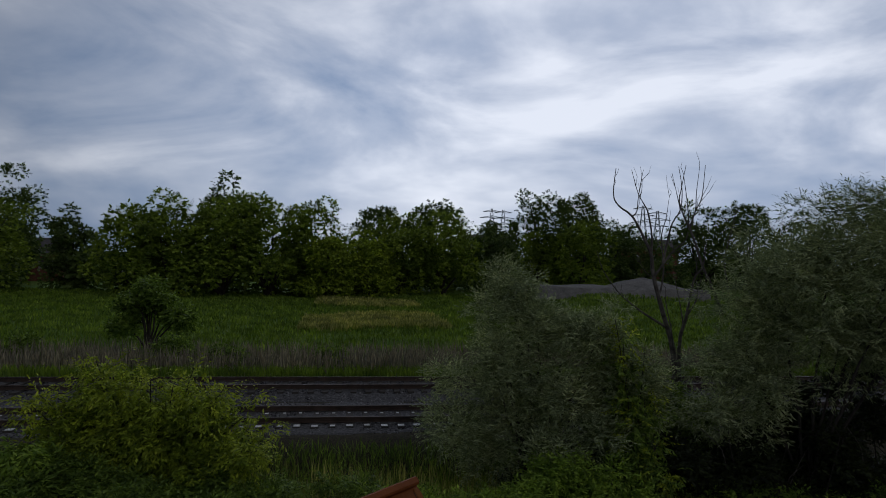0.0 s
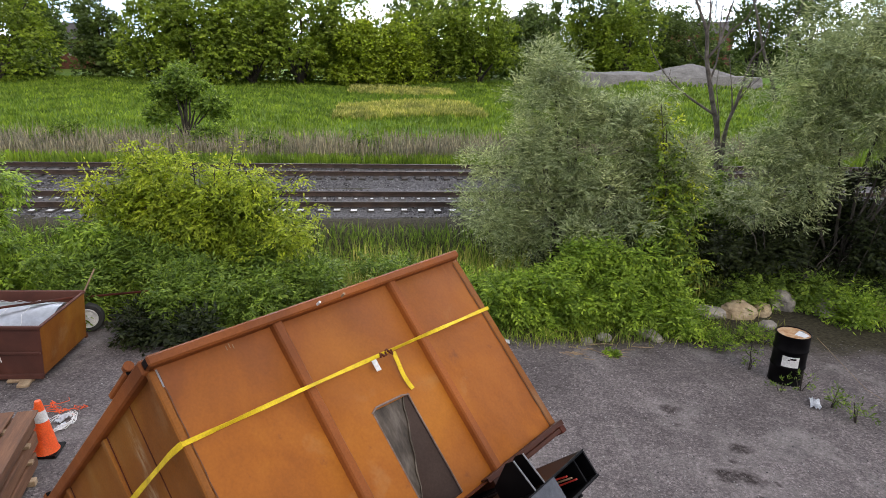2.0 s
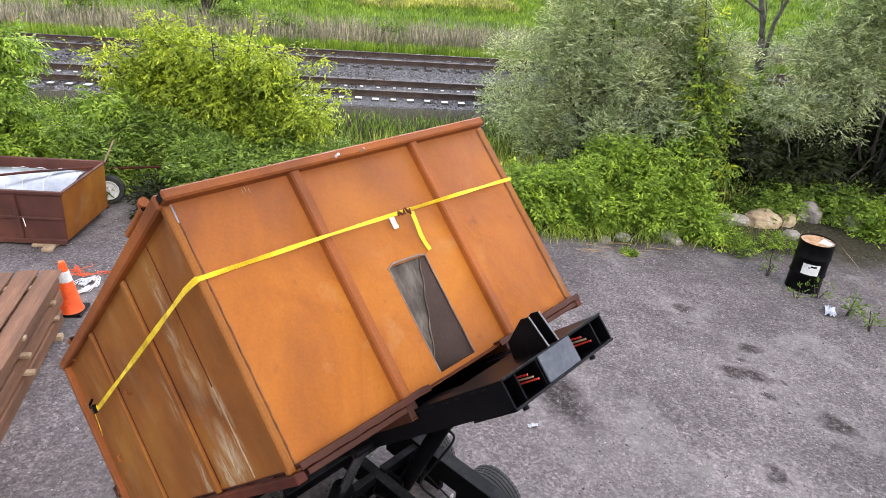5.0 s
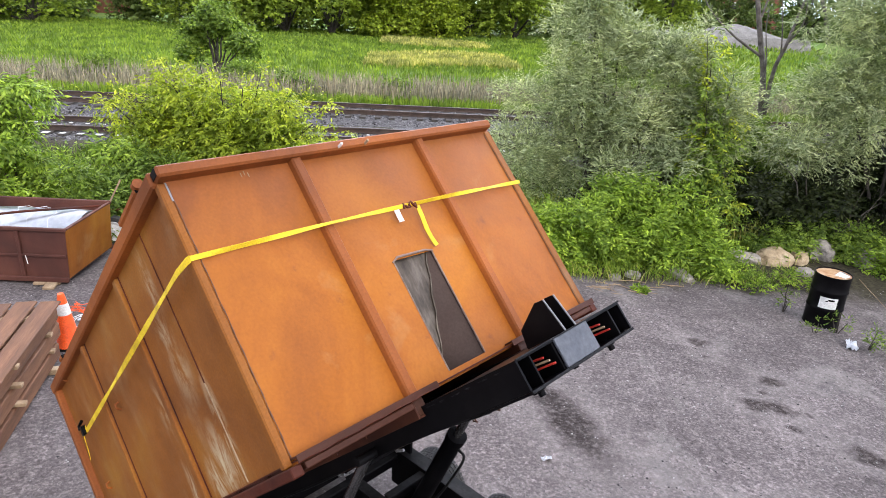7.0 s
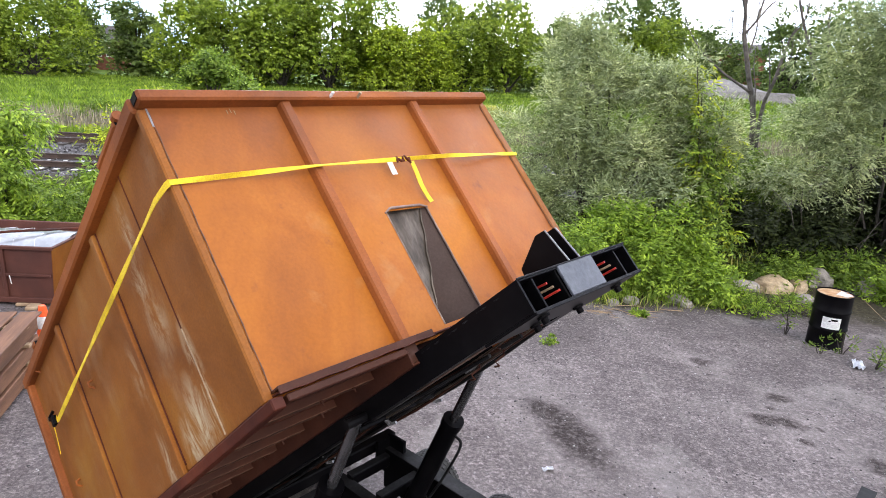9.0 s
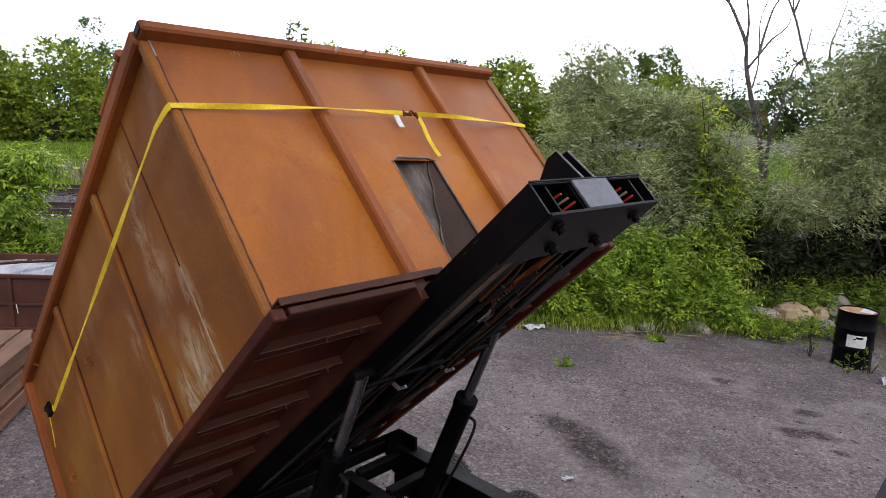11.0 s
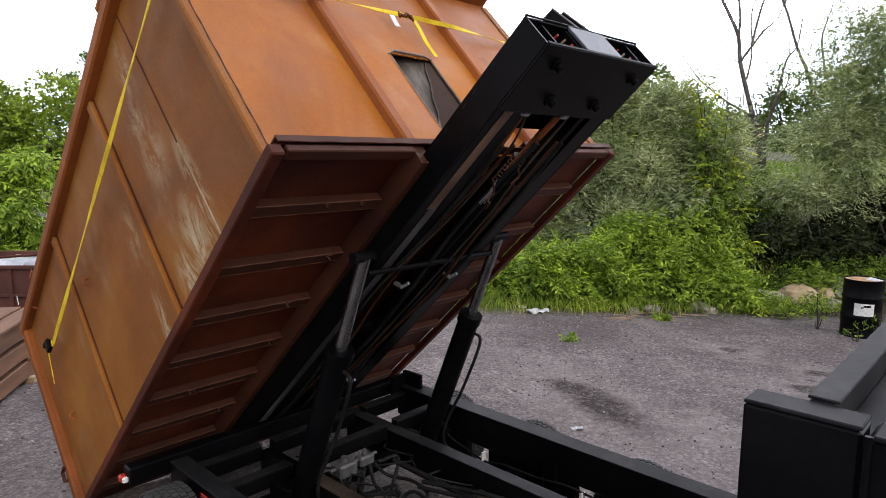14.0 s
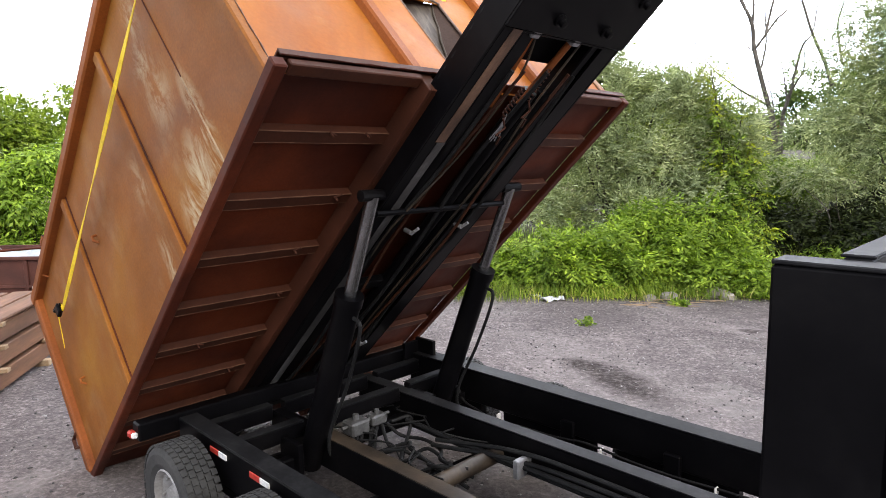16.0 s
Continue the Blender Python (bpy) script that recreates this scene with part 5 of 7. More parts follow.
# ---- yard things ----
def build_drum():
    x, y = 4.75, 12.15
    d = thing("oil_drum", pose(x, y, gz(x, y)), "black steel oil drum with a white label and rust-stained lid", "drum")
    R, H = 0.29, 0.95
    prof = [(R - 0.012, 0.0), (R, 0.006), (R, 0.02), (R - 0.006, 0.03)]
    for h in (0.34, 0.66):
        prof += [(R - 0.006, h - 0.03), (R + 0.008, h - 0.008), (R + 0.008, h + 0.008), (R - 0.006, h + 0.03)]
    prof += [(R - 0.006, H - 0.03), (R, H - 0.02), (R + 0.003, H - 0.004), (R - 0.004, H), (R - 0.014, H - 0.004), (R - 0.016, H - 0.02)]
    part("shell", Mesh().lathe(prof, 40, None, closed=False).lathe([(R - 0.012, 0.0), (0.001, 0.002)], 40, None, False), BLACK, d, smooth=True)
    part("lid", Mesh().lathe([(R - 0.016, H - 0.022), (R - 0.05, H - 0.014), (0.001, H - 0.012)], 40, None, False), LID, d, "lid with orange rust and white scale", smooth=True)
    part("bung", Mesh().lathe([(0.03, H - 0.012), (0.03, H + 0.004), (0.001, H + 0.005)], 12, pose(0.16, 0.05, 0), False), GREY_EDGE, d)
    a0 = math.atan2(0.63 - y, 0.466 - x) + 0.12
    def curved(a_lo, a_hi, z_lo, z_hi, r):
        m, n = Mesh(), 10
        vs = []
        for i in range(n + 1):
            a = a_lo + (a_hi - a_lo) * i / n
            for rr, zz in ((r, z_lo), (r, z_hi), (r - 0.004, z_hi), (r - 0.004, z_lo)):
                vs.append((rr * math.cos(a), rr * math.sin(a), zz))
        fs = [(i * 4 + k, i * 4 + (k + 1) % 4, i * 4 + 4 + (k + 1) % 4, i * 4 + 4 + k) for i in range(n) for k in range(4)]
        fs += [(0, 1, 2, 3), (n * 4 + 3, n * 4 + 2, n * 4 + 1, n * 4)]
        m.add(vs, [tuple(reversed(f)) for f in fs])
        return m
    lab = part("label", curved(a0 - 0.46, a0 + 0.5, 0.38, 0.58, R + 0.003), WHITE, d, "white paper label")
    part("print_bar", curved(a0 - 0.02, a0 + 0.32, 0.525, 0.557, R + 0.0065), BLACK, lab)
    part("print_bar", curved(a0 - 0.14, a0 - 0.02, 0.507, 0.527, R + 0.0065), BLACK, lab)
    part("torn_flap", Mesh().add([(0.12, -0.2, H - 0.006), (0.24, -0.1, H - 0.004), (0.1, 0.05, H + 0.02), (-0.02, -0.1, H - 0.004)], [(0, 1, 2, 3)]), TARP, d, "scrap of white plastic")
    rope = [(5.06, 11.93, 0.56), (5.6, 11.1, 0.1), (6.6, 10.0, -0.22), (7.6, 9.0, -0.22)]
    r = part("cord", Mesh().tube(rope, 0.0035, 5), RAW_WOOD)
    tagged(r, "thin pale cord running from the drum to the gravel", "cord")


def lid_material():
    m, nt, bsdf, N, L = material("drum_lid")
    c, v = noise_ramp(nt, 3.5, [(0.35, (0.05, 0.04, 0.035)), (0.5, (0.36, 0.17, 0.06)), (0.62, (0.5, 0.36, 0.22)), (0.72, (0.7, 0.69, 0.66))], detail=4)
    L(c, bsdf.inputs["Base Color"])
    bsdf.inputs["Roughness"].default_value = 0.5
    bump(nt, bsdf, v, 0.2, 0.01)
    return m


LID = lid_material()
build_drum()


def build_cone():
    x, y = -6.18, 6.97
    c = thing("traffic_cone", pose(x, y, gz(x, y), 0, 0, 20) @ Matrix.Diagonal((1.1, 1.1, 1.14, 1)), "orange traffic cone with a white reflective collar", "cone")
    part("base", Mesh().box((-0.17, -0.17, 0), (0.17, 0.17, 0.035), 0.02), BLACK, c, "black rubber base")
    part("body", Mesh().lathe([(0.15, 0.035), (0.135, 0.06), (0.045, 0.66), (0.035, 0.7), (0.02, 0.7)], 28), ORANGE, c, smooth=True)
    part("collar", Mesh().lathe([(0.0805, 0.44), (0.0605, 0.58)], 28, None, False), WHITE, c, "white reflective collar", smooth=True)


build_cone()


def build_bin():
    """A low rusty skip with a sheet-covered roll in it, on timber blocks."""
    m = pose(-7.8, 8.74, gz(-7.8, 8.8) + 0.12, 0, 0, 15)
    b = thing("steel_skip", m, "low rusty brown steel skip standing on timber blocks", "skip")
    L, Wd, H = 3.6, 1.54, 0.86
    part("end_wall", Mesh().add([(0, 0.02, 0), (0.0, Wd - 0.02, 0), (0.07, Wd, H), (0.07, 0, H), (-0.012, 0.02, 0), (-0.012, Wd - 0.02, 0), (0.058, Wd, H), (0.058, 0, H)], [(0, 1, 2, 3), (7, 6, 5, 4), (0, 3, 7, 4), (1, 5, 6, 2), (3, 2, 6, 7), (0, 4, 5, 1)]), RUST_SIDE, b, "rusty orange-brown end wall")
    for y in (0.0, Wd - 0.012):
        part("side_wall", Mesh().add([(0, y, 0), (0.057, y, H), (-L, y, H), (-L, y, 0), (0, y + 0.012, 0), (0.057, y + 0.012, H), (-L, y + 0.012, H), (-L, y + 0.012, 0)], [(0, 3, 2, 1), (4, 5, 6, 7), (0, 1, 5, 4), (1, 2, 6, 5), (2, 3, 7, 6), (3, 0, 4, 7)]), RUST_BIN, b, "dark red-brown side wall")
    part("floor_plate", Mesh().box((-L, 0.013, -0.01), (0, Wd - 0.013, 0.0), 0.0), RUST_BIN, b)
    for y in (-0.05, Wd - 0.01):
        part("rim", Mesh().box((-L, y, H - 0.02), (0.08, y + 0.06, H + 0.04), 0.01), RUST_BIN, b)
        part("side_rail", Mesh().box((-L, y + 0.01, H * 0.45), (0.015, y + 0.045, H * 0.45 + 0.05), 0.008), RUST_BIN, b)
        part("base_rail", Mesh().box((-L, y, -0.06), (0.0, y + 0.07, 0.03), 0.01), RUST_BIN, b)
        for x in (-0.75, -1.7, -2.65):
            part("side_stake", Mesh().box((x, y + 0.005, 0.03), (x + 0.06, y + 0.05, H - 0.02), 0.008), RUST_BIN, b)
    part("rim", Mesh().box((0.03, 0.012, H - 0.005), (0.082, Wd - 0.012, H + 0.03), 0.008), RUST_BIN, b)
    part("chain", Mesh().tube([(-0.62, -0.06, 0.42), (-0.61, -0.065, 0.36), (-0.6, -0.065, 0.27)], 0.007, 6), WHITE, b, "short pale hanging chain")
    blk = thing("timber_block", pose(-8.05, 8.62, gz(-8, 8.6), 0, 0, 25), "rough timber block under the skip", "block")
    part("block", Mesh().box((-0.09, -0.2, 0), (0.09, 0.3, 0.058), 0.012).box((-0.3, 0.0, 0), (0.12, 0.12, 0.056), 0.015), RAW_WOOD, blk)
    # the roll and the sheet over it
    roll = thing("wrapped_roll", m, "long roll wrapped in shiny white and grey sheeting inside the skip", "roll")
    g = Mesh()
    rings = []
    rng = random.Random(4)
    for i in range(19):
        x = -L + 0.15 + (L - 0.16) * i / 18
        ring = []
        for k in range(25):
            a = math.pi * k / 24
            rr = 0.6 + rng.uniform(-0.005, 0.005) + 0.006 * math.sin(i * 1.3 + k * 0.4)
            ring.append((x, Wd / 2 + 0.12 - rr * math.cos(a) * 1.02, 0.3 + rr * math.sin(a) * 1.0))
        rings.append(ring)
    vs = [p for r in rings for p in r]
    fs = [(i * 25 + k, i * 25 + k + 1, (i + 1) * 25 + k + 1, (i + 1) * 25 + k) for i in range(18) for k in range(24)]
    fs += [tuple(range(25)), tuple(reversed(range(18 * 25, 19 * 25)))]
    g.add(vs, fs)
    part("sheeting", g, ROLL, roll, smooth=True)
    for x in (-0.5, -0.85, -1.15, -1.9):
        part("tie_cord", Mesh().tube([(x + 0.06 * math.sin(3 * k), Wd / 2 + 0.12 - 0.64 * math.cos(math.pi * k / 12), 0.3 + 0.63 * math.sin(math.pi * k / 12)) for k in range(13)], 0.004, 5), WHITE, roll, "thin white tie cord")
    pole = part("pole", Mesh(m).tube([(-2.2, -0.02, H + 0.06), (-0.9, 0.6, H + 0.1), (0.06, 1.15, H + 0.065)], 0.022, 8), RUST_DARK)
    tagged(pole, "dark bent steel bar lying across the skip", "bar")
    st = part("stick", Mesh(m).tube([(0.02, 1.5, H - 0.1), (0.22, 1.75, H + 0.4)], 0.016, 6), RAW_WOOD)
    tagged(st, "raw wooden pole standing out of the skip", "pole")


build_bin()


def build_cart():
    x, y = -8.62, 10.8
    c = thing("small_trailer", pose(x, y, gz(x, y), 0, 0, 30), "small red-framed cart with a white wheel in the weeds", "cart")
    w = new("wheel")
    w.parent = c
    w.matrix_local = pose(0, 0, 0.3, 90, 0, 0)
    part("tyre", Mesh().lathe([(0.16, -0.06), (0.22, -0.085), (0.28, -0.075), (0.3, -0.04), (0.3, 0.04), (0.28, 0.075), (0.22, 0.085), (0.16, 0.06)], 28, None, False), RUBBER, w, smooth=True)
    part("rim", Mesh().lathe([(0.205, 0.07), (0.195, 0.092), (0.17, 0.08), (0.14, 0.06), (0.05, 0.07), (0.04, 0.1), (0.001, 0.105)], 24, None, False).lathe([(0.17, -0.05), (0.001, -0.04)], 24, None, False), WHITE, w, "white painted rim", smooth=True)
    part("frame_bar", Mesh().box((-0.15, 0.13, 0.66), (1.5, 0.165, 0.7), 0.006), RUST_DARK, c)
    part("frame_bar", Mesh().box((-0.12, 0.12, 0.3), (-0.06, 0.17, 0.74), 0.01), RED, c)


build_cart()


def build_lumber():
    """Stacks of rusty brown beams with spacers between the layers."""
    ax = Vector((0.456, -0.89, 0))
    rot = math.degrees(math.atan2(-0.89, 0.456))
    rng = random.Random(6)
    place = pose(-5.98, 6.72, -0.12, 0, 0, rot)
    s = thing("beam_stack", place, "stack of long rusty-brown beams laid on timber spacers", "beams")
    mesh = {}
    for layer in range(3):
        z0 = 0.08 + layer * 0.235
        for k in range(7 if layer else 6):
            w = 0.19
            y = -0.02 - (k + 1) * (w + 0.015)
            x0 = rng.uniform(-0.12, 0.12) + (0.0 if layer else 0.05)
            part("beam", Mesh().box((x0, y, z0), (x0 + 3.4, y + w, z0 + 0.188), 0.01), WOOD, s)
        for x in (0.35, 1.5, 2.7):
            part("spacer", Mesh().box((x, -1.45, z0 + 0.192), (x + 0.08, 0.01 + 0.05 * (x > 1), z0 + 0.234), 0.006), RAW_WOOD, s, "raw timber spacer")
    for k in range(5):
        y = -0.2 - k * 0.28
        part("board", Mesh().box((-0.05 + rng.uniform(-0.1, 0.1), y, 0.785), (3.35, y + 0.24, 0.815), 0.006), WOOD, s)
    for x in (0.4, 2.6):
        part("spacer", Mesh().box((x, -1.45, 0.0), (x + 0.1, 0.02, 0.08), 0.006), RAW_WOOD, s)


build_lumber()


def build_debris():
    rng = random.Random(12)
    net = thing("orange_netting", pose(-6.85, 7.95, gz(-6.85, 7.95)), "tangle of torn orange netting on the gravel", "netting")
    for k in range(14):
        p = [Vector((rng.uniform(-0.3, 0.3), rng.uniform(-0.2, 0.2), 0.02))]
        for j in range(4):
            p.append(p[-1] + Vector((rng.uniform(-0.15, 0.15), rng.uniform(-0.1, 0.1), rng.uniform(-0.02, 0.04))))
            p[-1].z = max(0.012, p[-1].z)
        part("strand", Mesh().tube(p, 0.006, 5), ORANGE, net)
    cord = thing("white_cord", pose(-6.55, 7.62, gz(-6.55, 7.62)), "tangled heap of white cord and plastic", "cord")
    for k in range(16):
        a = rng.uniform(0, 6.28)
        p = [Vector((0.2 * math.cos(a + 0.5 * j) * rng.uniform(0.5, 1.2), 0.28 * math.sin(a + 0.5 * j) * rng.uniform(0.5, 1.2), 0.015 + 0.05 * rng.random())) for j in range(6)]
        part("strand", Mesh().tube(p, 0.005, 5), WHITE, cord)
    for (x, y, s, lab) in ((4.95, 11.2, 0.16, "crumpled scrap of white plastic on the gravel"), (-0.55, 12.35, 0.2, "crumpled white plastic bag beside the verge"), (0.42, 6.58, 0.06, "small white scrap of plastic"), (-0.9, 12.75, 0.1, "crumpled white plastic scrap"), (-6.6, 7.75, 0.12, "crumpled white plastic scrap by a cone"), (-6.45, 7.55, 0.09, "small pale blue plastic scrap by a cone")):
        m = Mesh()
        n = 6
        vs = [((i / n - 0.5) * 2 * s, (j / n - 0.5) * s, 0.01 + rng.uniform(0, 0.45) * s) for i in range(n + 1) for j in range(n + 1)]
        fs = [(i * (n + 1) + j, (i + 1) * (n + 1) + j, (i + 1) * (n + 1) + j + 1, i * (n + 1) + j + 1) for i in range(n) for j in range(n)]
        m.add(vs, fs)
        ob = part("plastic_scrap", m, TARP)
        ob.matrix_world = pose(x, y, gz(x, y), 0, 0, rng.uniform(0, 180))
        tagged(ob, lab, "scrap", "plastic scraps")
    off = part("timber_offcut", Mesh().box((-0.08, -0.22, 0), (0.08, 0.22, 0.09), 0.012), WOOD)
    off.matrix_world = pose(-6.75, 7.3, gz(-6.75, 7.3) + 0.002, 0, 0, 24)
    tagged(off, "short dark timber offcut lying on the gravel", "offcut")


build_debris()


def rock(x, y, sx, sy, sz, mat, label, seed, turn=0):
    bm = bmesh.new()
    bmesh.ops.create_icosphere(bm, subdivisions=4, radius=1)
    off = Vector((seed * 7.3, seed * 3.1, 0))
    for v in bm.verts:
        p = v.co.copy()
        k = 1 + 0.3 * noise.noise(p * 1.1 + off) + 0.14 * noise.noise(p * 2.6 + off) + 0.05 * noise.noise(p * 7 + off)
        q = p * k
        q = Vector([math.copysign(abs(c) ** 0.8, c) for c in q])
        v.co = Vector((q.x * sx, q.y * sy, max(q.z, -0.35) * sz))
    me = bpy.data.meshes.new("boulder")
    bm.to_mesh(me)
    bm.free()
    me.materials.append(mat)
    ob = new("boulder", me)
    ob.matrix_world = pose(x, y, gz(x, y) + 0.3 * sz, 0, 0, turn)
    tagged(ob, label, "boulder", "boulders along the verge")


for i, (x, y, sx, sy, sz, mat, label) in enumerate((
        (3.98, 15.35, 0.44, 0.24, 0.16, STONE, "grey field boulder at the edge of the verge"),
        (4.7, 15.55, 0.42, 0.3, 0.26, STONE_TAN, "large tan boulder at the edge of the verge"),
        (5.3, 15.8, 0.2, 0.22, 0.2, STONE_TAN, "small tan boulder beside a larger one"),
        (5.95, 16.5, 0.34, 0.28, 0.3, STONE, "tall grey boulder among weeds"),
        (6.85, 16.35, 0.4, 0.28, 0.28, STONE, "broad grey boulder among weeds"),
        (8.0, 16.4, 0.4, 0.3, 0.26, STONE_TAN, "brown boulder among weeds"),
        (2.5, 13.6, 0.34, 0.16, 0.13, STONE, "flat grey slab at the edge of the gravel"),
        (1.55, 13.2, 0.16, 0.12, 0.1, STONE, "small grey stone at the gravel edge"),
        (1.2, 12.9, 0.12, 0.1, 0.08, STONE, "small grey stone at the gravel edge"),
        (5.2, 14.9, 0.18, 0.15, 0.12, STONE, "small grey stone by the boulders"))):
    rock(x, y, sx, sy, sz, mat, label, i + 1, 23 * i)


rs = np.random.RandomState(21)
N_GRIT = 27000
gx, gy = rs.uniform(-9, 8, N_GRIT), 2.5 + 12.2 * rs.uniform(0, 1, N_GRIT) ** 0.85
keep = gy < 13.4 + 0.16 * gx
gx, gy = gx[keep], gy[keep]
GRIT = stone_chip_material("grit", (0.05, 0.048, 0.05), (0.16, 0.15, 0.147), (0.42, 0.4, 0.39))
stones(gx, gy, ground_height(gx, gy) + 0.002, 0.005 + 0.016 * rs.uniform(0, 1, len(gx)) ** 3, "gravel_stones", GRIT, "loose grey gravel stones over the yard")

# ---- plants ----
def leaves(points, out_dir, per, length, leaf, width, droop, rs, flat=0.3):
    """Sprays of leaves. points (n, 3), out_dir (n, 3): each spray grows out and bears `per` leaves along `length`."""
    n = len(points)
    d = out_dir + rs.normal(0, 0.45, (n, 3))
    d[:, 2] -= droop
    d /= np.linalg.norm(d, axis=1, keepdims=True) + 1e-9
    side = np.cross(d, [0, 0, 1.0]) + rs.normal(0, 0.15, (n, 3))
    side /= np.linalg.norm(side, axis=1, keepdims=True) + 1e-9
    k = np.arange(per)
    u = (k + 0.5) / per
    sgn = np.where(k % 2 == 0, 1.0, -1.0)
    L = length * rs.uniform(0.6, 1.2, (n, 1, 1))
    base = points[:, None, :] + d[:, None, :] * (u[None, :, None] * L)
    ax = d[:, None, :] * 0.75 + side[:, None, :] * sgn[None, :, None] * 0.8 + rs.normal(0, 0.28, (n, per, 3))
    ax[..., 2] -= 0.35 * droop
    ax /= np.linalg.norm(ax, axis=2, keepdims=True)
    up = np.array([0, 0, 1.0]) * (flat + 0.25) + rs.normal(0, 0.38, (n, per, 3)) + out_dir[:, None, :] * 0.9
    wd = np.cross(ax, up)
    wd /= np.linalg.norm(wd, axis=2, keepdims=True) + 1e-9
    s = rs.uniform(0.65, 1.25, (n, per, 1))
    ll, ww = leaf * s, width * s
    tip = base + ax * ll
    mid = base + ax * ll * 0.45
    v = np.stack([base, mid + wd * ww / 2, tip, mid - wd * ww / 2], 2)
    return v.reshape(-1, 3)


def clump_points(clumps, n, rs, shell=0.6):
    """Points and outward directions in the shells of ellipsoid clumps (x, y, z, rx, ry, rz)."""
    c = np.array(clumps, float)
    area = (c[:, 3] * c[:, 4] + c[:, 3] * c[:, 5] + c[:, 4] * c[:, 5])
    idx = rs.choice(len(c), n, p=area / area.sum())
    d = rs.normal(0, 1, (n, 3))
    d /= np.linalg.norm(d, axis=1, keepdims=True)
    low = d[:, 2] < -0.3
    d[low, 2] *= rs.choice([1, -1], low.sum(), p=[0.45, 0.55])
    r = shell + (1 - shell) * rs.uniform(0, 1, (n, 1)) ** 0.7
    return c[idx, :3] + d * r * c[idx, 3:], d


def envelope_clumps(lobes, count, size, rs, flat=0.85):
    """Fill big lobes (x, y, z, rx, ry, rz) with many smaller clumps near their surface."""
    lobes = np.array(lobes, float)
    vol = np.maximum(lobes[:, 3] * lobes[:, 4] * lobes[:, 5], 0.022)
    out = []
    for i in rs.choice(len(lobes), count, p=vol / vol.sum()):
        d = rs.normal(0, 1, 3)
        d /= np.linalg.norm(d)
        r = rs.uniform(0.25, 1) ** 0.5 * 0.92
        p = lobes[i, :3] + d * r * lobes[i, 3:]
        s = size * rs.uniform(0.55, 1.35)
        out.append((*p, s * rs.uniform(0.8, 1.3), s * rs.uniform(0.8, 1.3), s * flat * rs.uniform(0.7, 1.2)))
    return out


def quads(n_verts):
    return np.arange(n_verts).reshape(-1, 4)


def limbs(base, tips, r0, rng, bend=0.12, split=False):
    """A tapered trunk that forks towards the given tips."""
    m, every = Mesh(), []
    base = Vector(base)
    for i, t in enumerate(tips):
        if split:
            m = Mesh()
            every.append(m)
        t = Vector(t)
        start = base + Vector((rng.uniform(-1, 1), rng.uniform(-1, 1), 0)) * r0 * 0.4
        start.z = base.z - 0.1
        pts, rad = [], []
        h = (t - start).length
        for k in range(9):
            u = k / 8
            p = start.lerp(t, u)
            p.z = start.z + (t.z - start.z) * (u ** 0.8)
            p += Vector((rng.uniform(-1, 1), rng.uniform(-1, 1), 0)) * bend * h * 0.12 * math.sin(math.pi * u)
            pts.append(p)
            rad.append(r0 * (1 - 0.85 * u) * (1.0 if i == 0 else 0.75) + 0.006)
        m.tube(pts, rad, 7)
    return every if split else m


def plant(name, place, label, category, lobes, clumps, size, sprays, per, spray_len, leaf, width, droop, mat, seed, trunk_r=0.08, group="", stems=6, shell=0.6, bark=None, skin=0.0):
    """A shrub or tree: trunk with limbs, and a crown of leaf sprays, placed about its foot."""
    rs, rng = np.random.RandomState(seed), random.Random(seed)
    ob = thing(name, place, label, category, group)
    cl = envelope_clumps(lobes, clumps, size, rs)
    pts, d = clump_points(cl, int(sprays * (2.4 if skin else 1)), rs, shell)
    if skin:
        lb = np.array(lobes, float)
        deep = np.min(np.linalg.norm((pts[:, None, :] - lb[None, :, :3]) / lb[None, :, 3:], axis=2), axis=1)
        ok = np.where(deep > skin)[0][:sprays]
        pts, d = pts[ok], d[ok]
    foot, rise = (0.012, 0.02) if name == "weed" else (0.05, 0.2)
    low = pts[:, 2] < foot
    pts[low, 2] = foot + rs.uniform(0, rise, low.sum())
    v = leaves(pts, d, per, spray_len, leaf, width, droop, rs)
    cr = new("crown", array_mesh("crown", v, quads(len(v)), mat))
    cr.parent = ob
    tips = [cl[i][:3] for i in rs.choice(len(cl), stems, replace=False)]
    tips.sort(key=lambda p: -p[2])
    if name in ("far_tree", "weed"):
        part("trunk", limbs((0, 0, 0), tips, trunk_r, rng), bark or BARK, ob)
    else:
        for i, m in enumerate(limbs((0, 0, 0), tips, trunk_r, rng, split=True)):
            part("stem" if name == "bush" else "limb" if i else "trunk", m, bark or BARK, ob)
    return ob


def at(x, y, turn=0, dz=0.0):
    return pose(x, y, gz(x, y) + dz, 0, 0, turn)


# willow in the middle, in front of the tracks
plant("willow_tree", at(0.7, 16.6), "grey-green narrow-leaved willow in the verge", "tree",
      [(-0.4, 0.6, 3.7, 1.3, 1.3, 2.0), (-1.4, 0, 2.4, 1.1, 1.2, 1.6), (1.0, 0.3, 3.2, 1.5, 1.3, 1.7), (2.1, 0.4, 2.7, 1.1, 1.2, 1.7), (0.3, -0.4, 2.0, 1.8, 0.9, 1.3), (-0.5, 0.8, 5.3, 0.8, 0.7, 0.7), (1.5, 0.5, 4.6, 0.9, 0.8, 0.7), (-1.1, 0.3, 4.0, 0.9, 0.9, 1.0)],
      130, 0.42, 15000, 8, 0.35, 0.125, 0.026, 0.15, LEAF_WILLOW, 101, 0.07, stems=14)
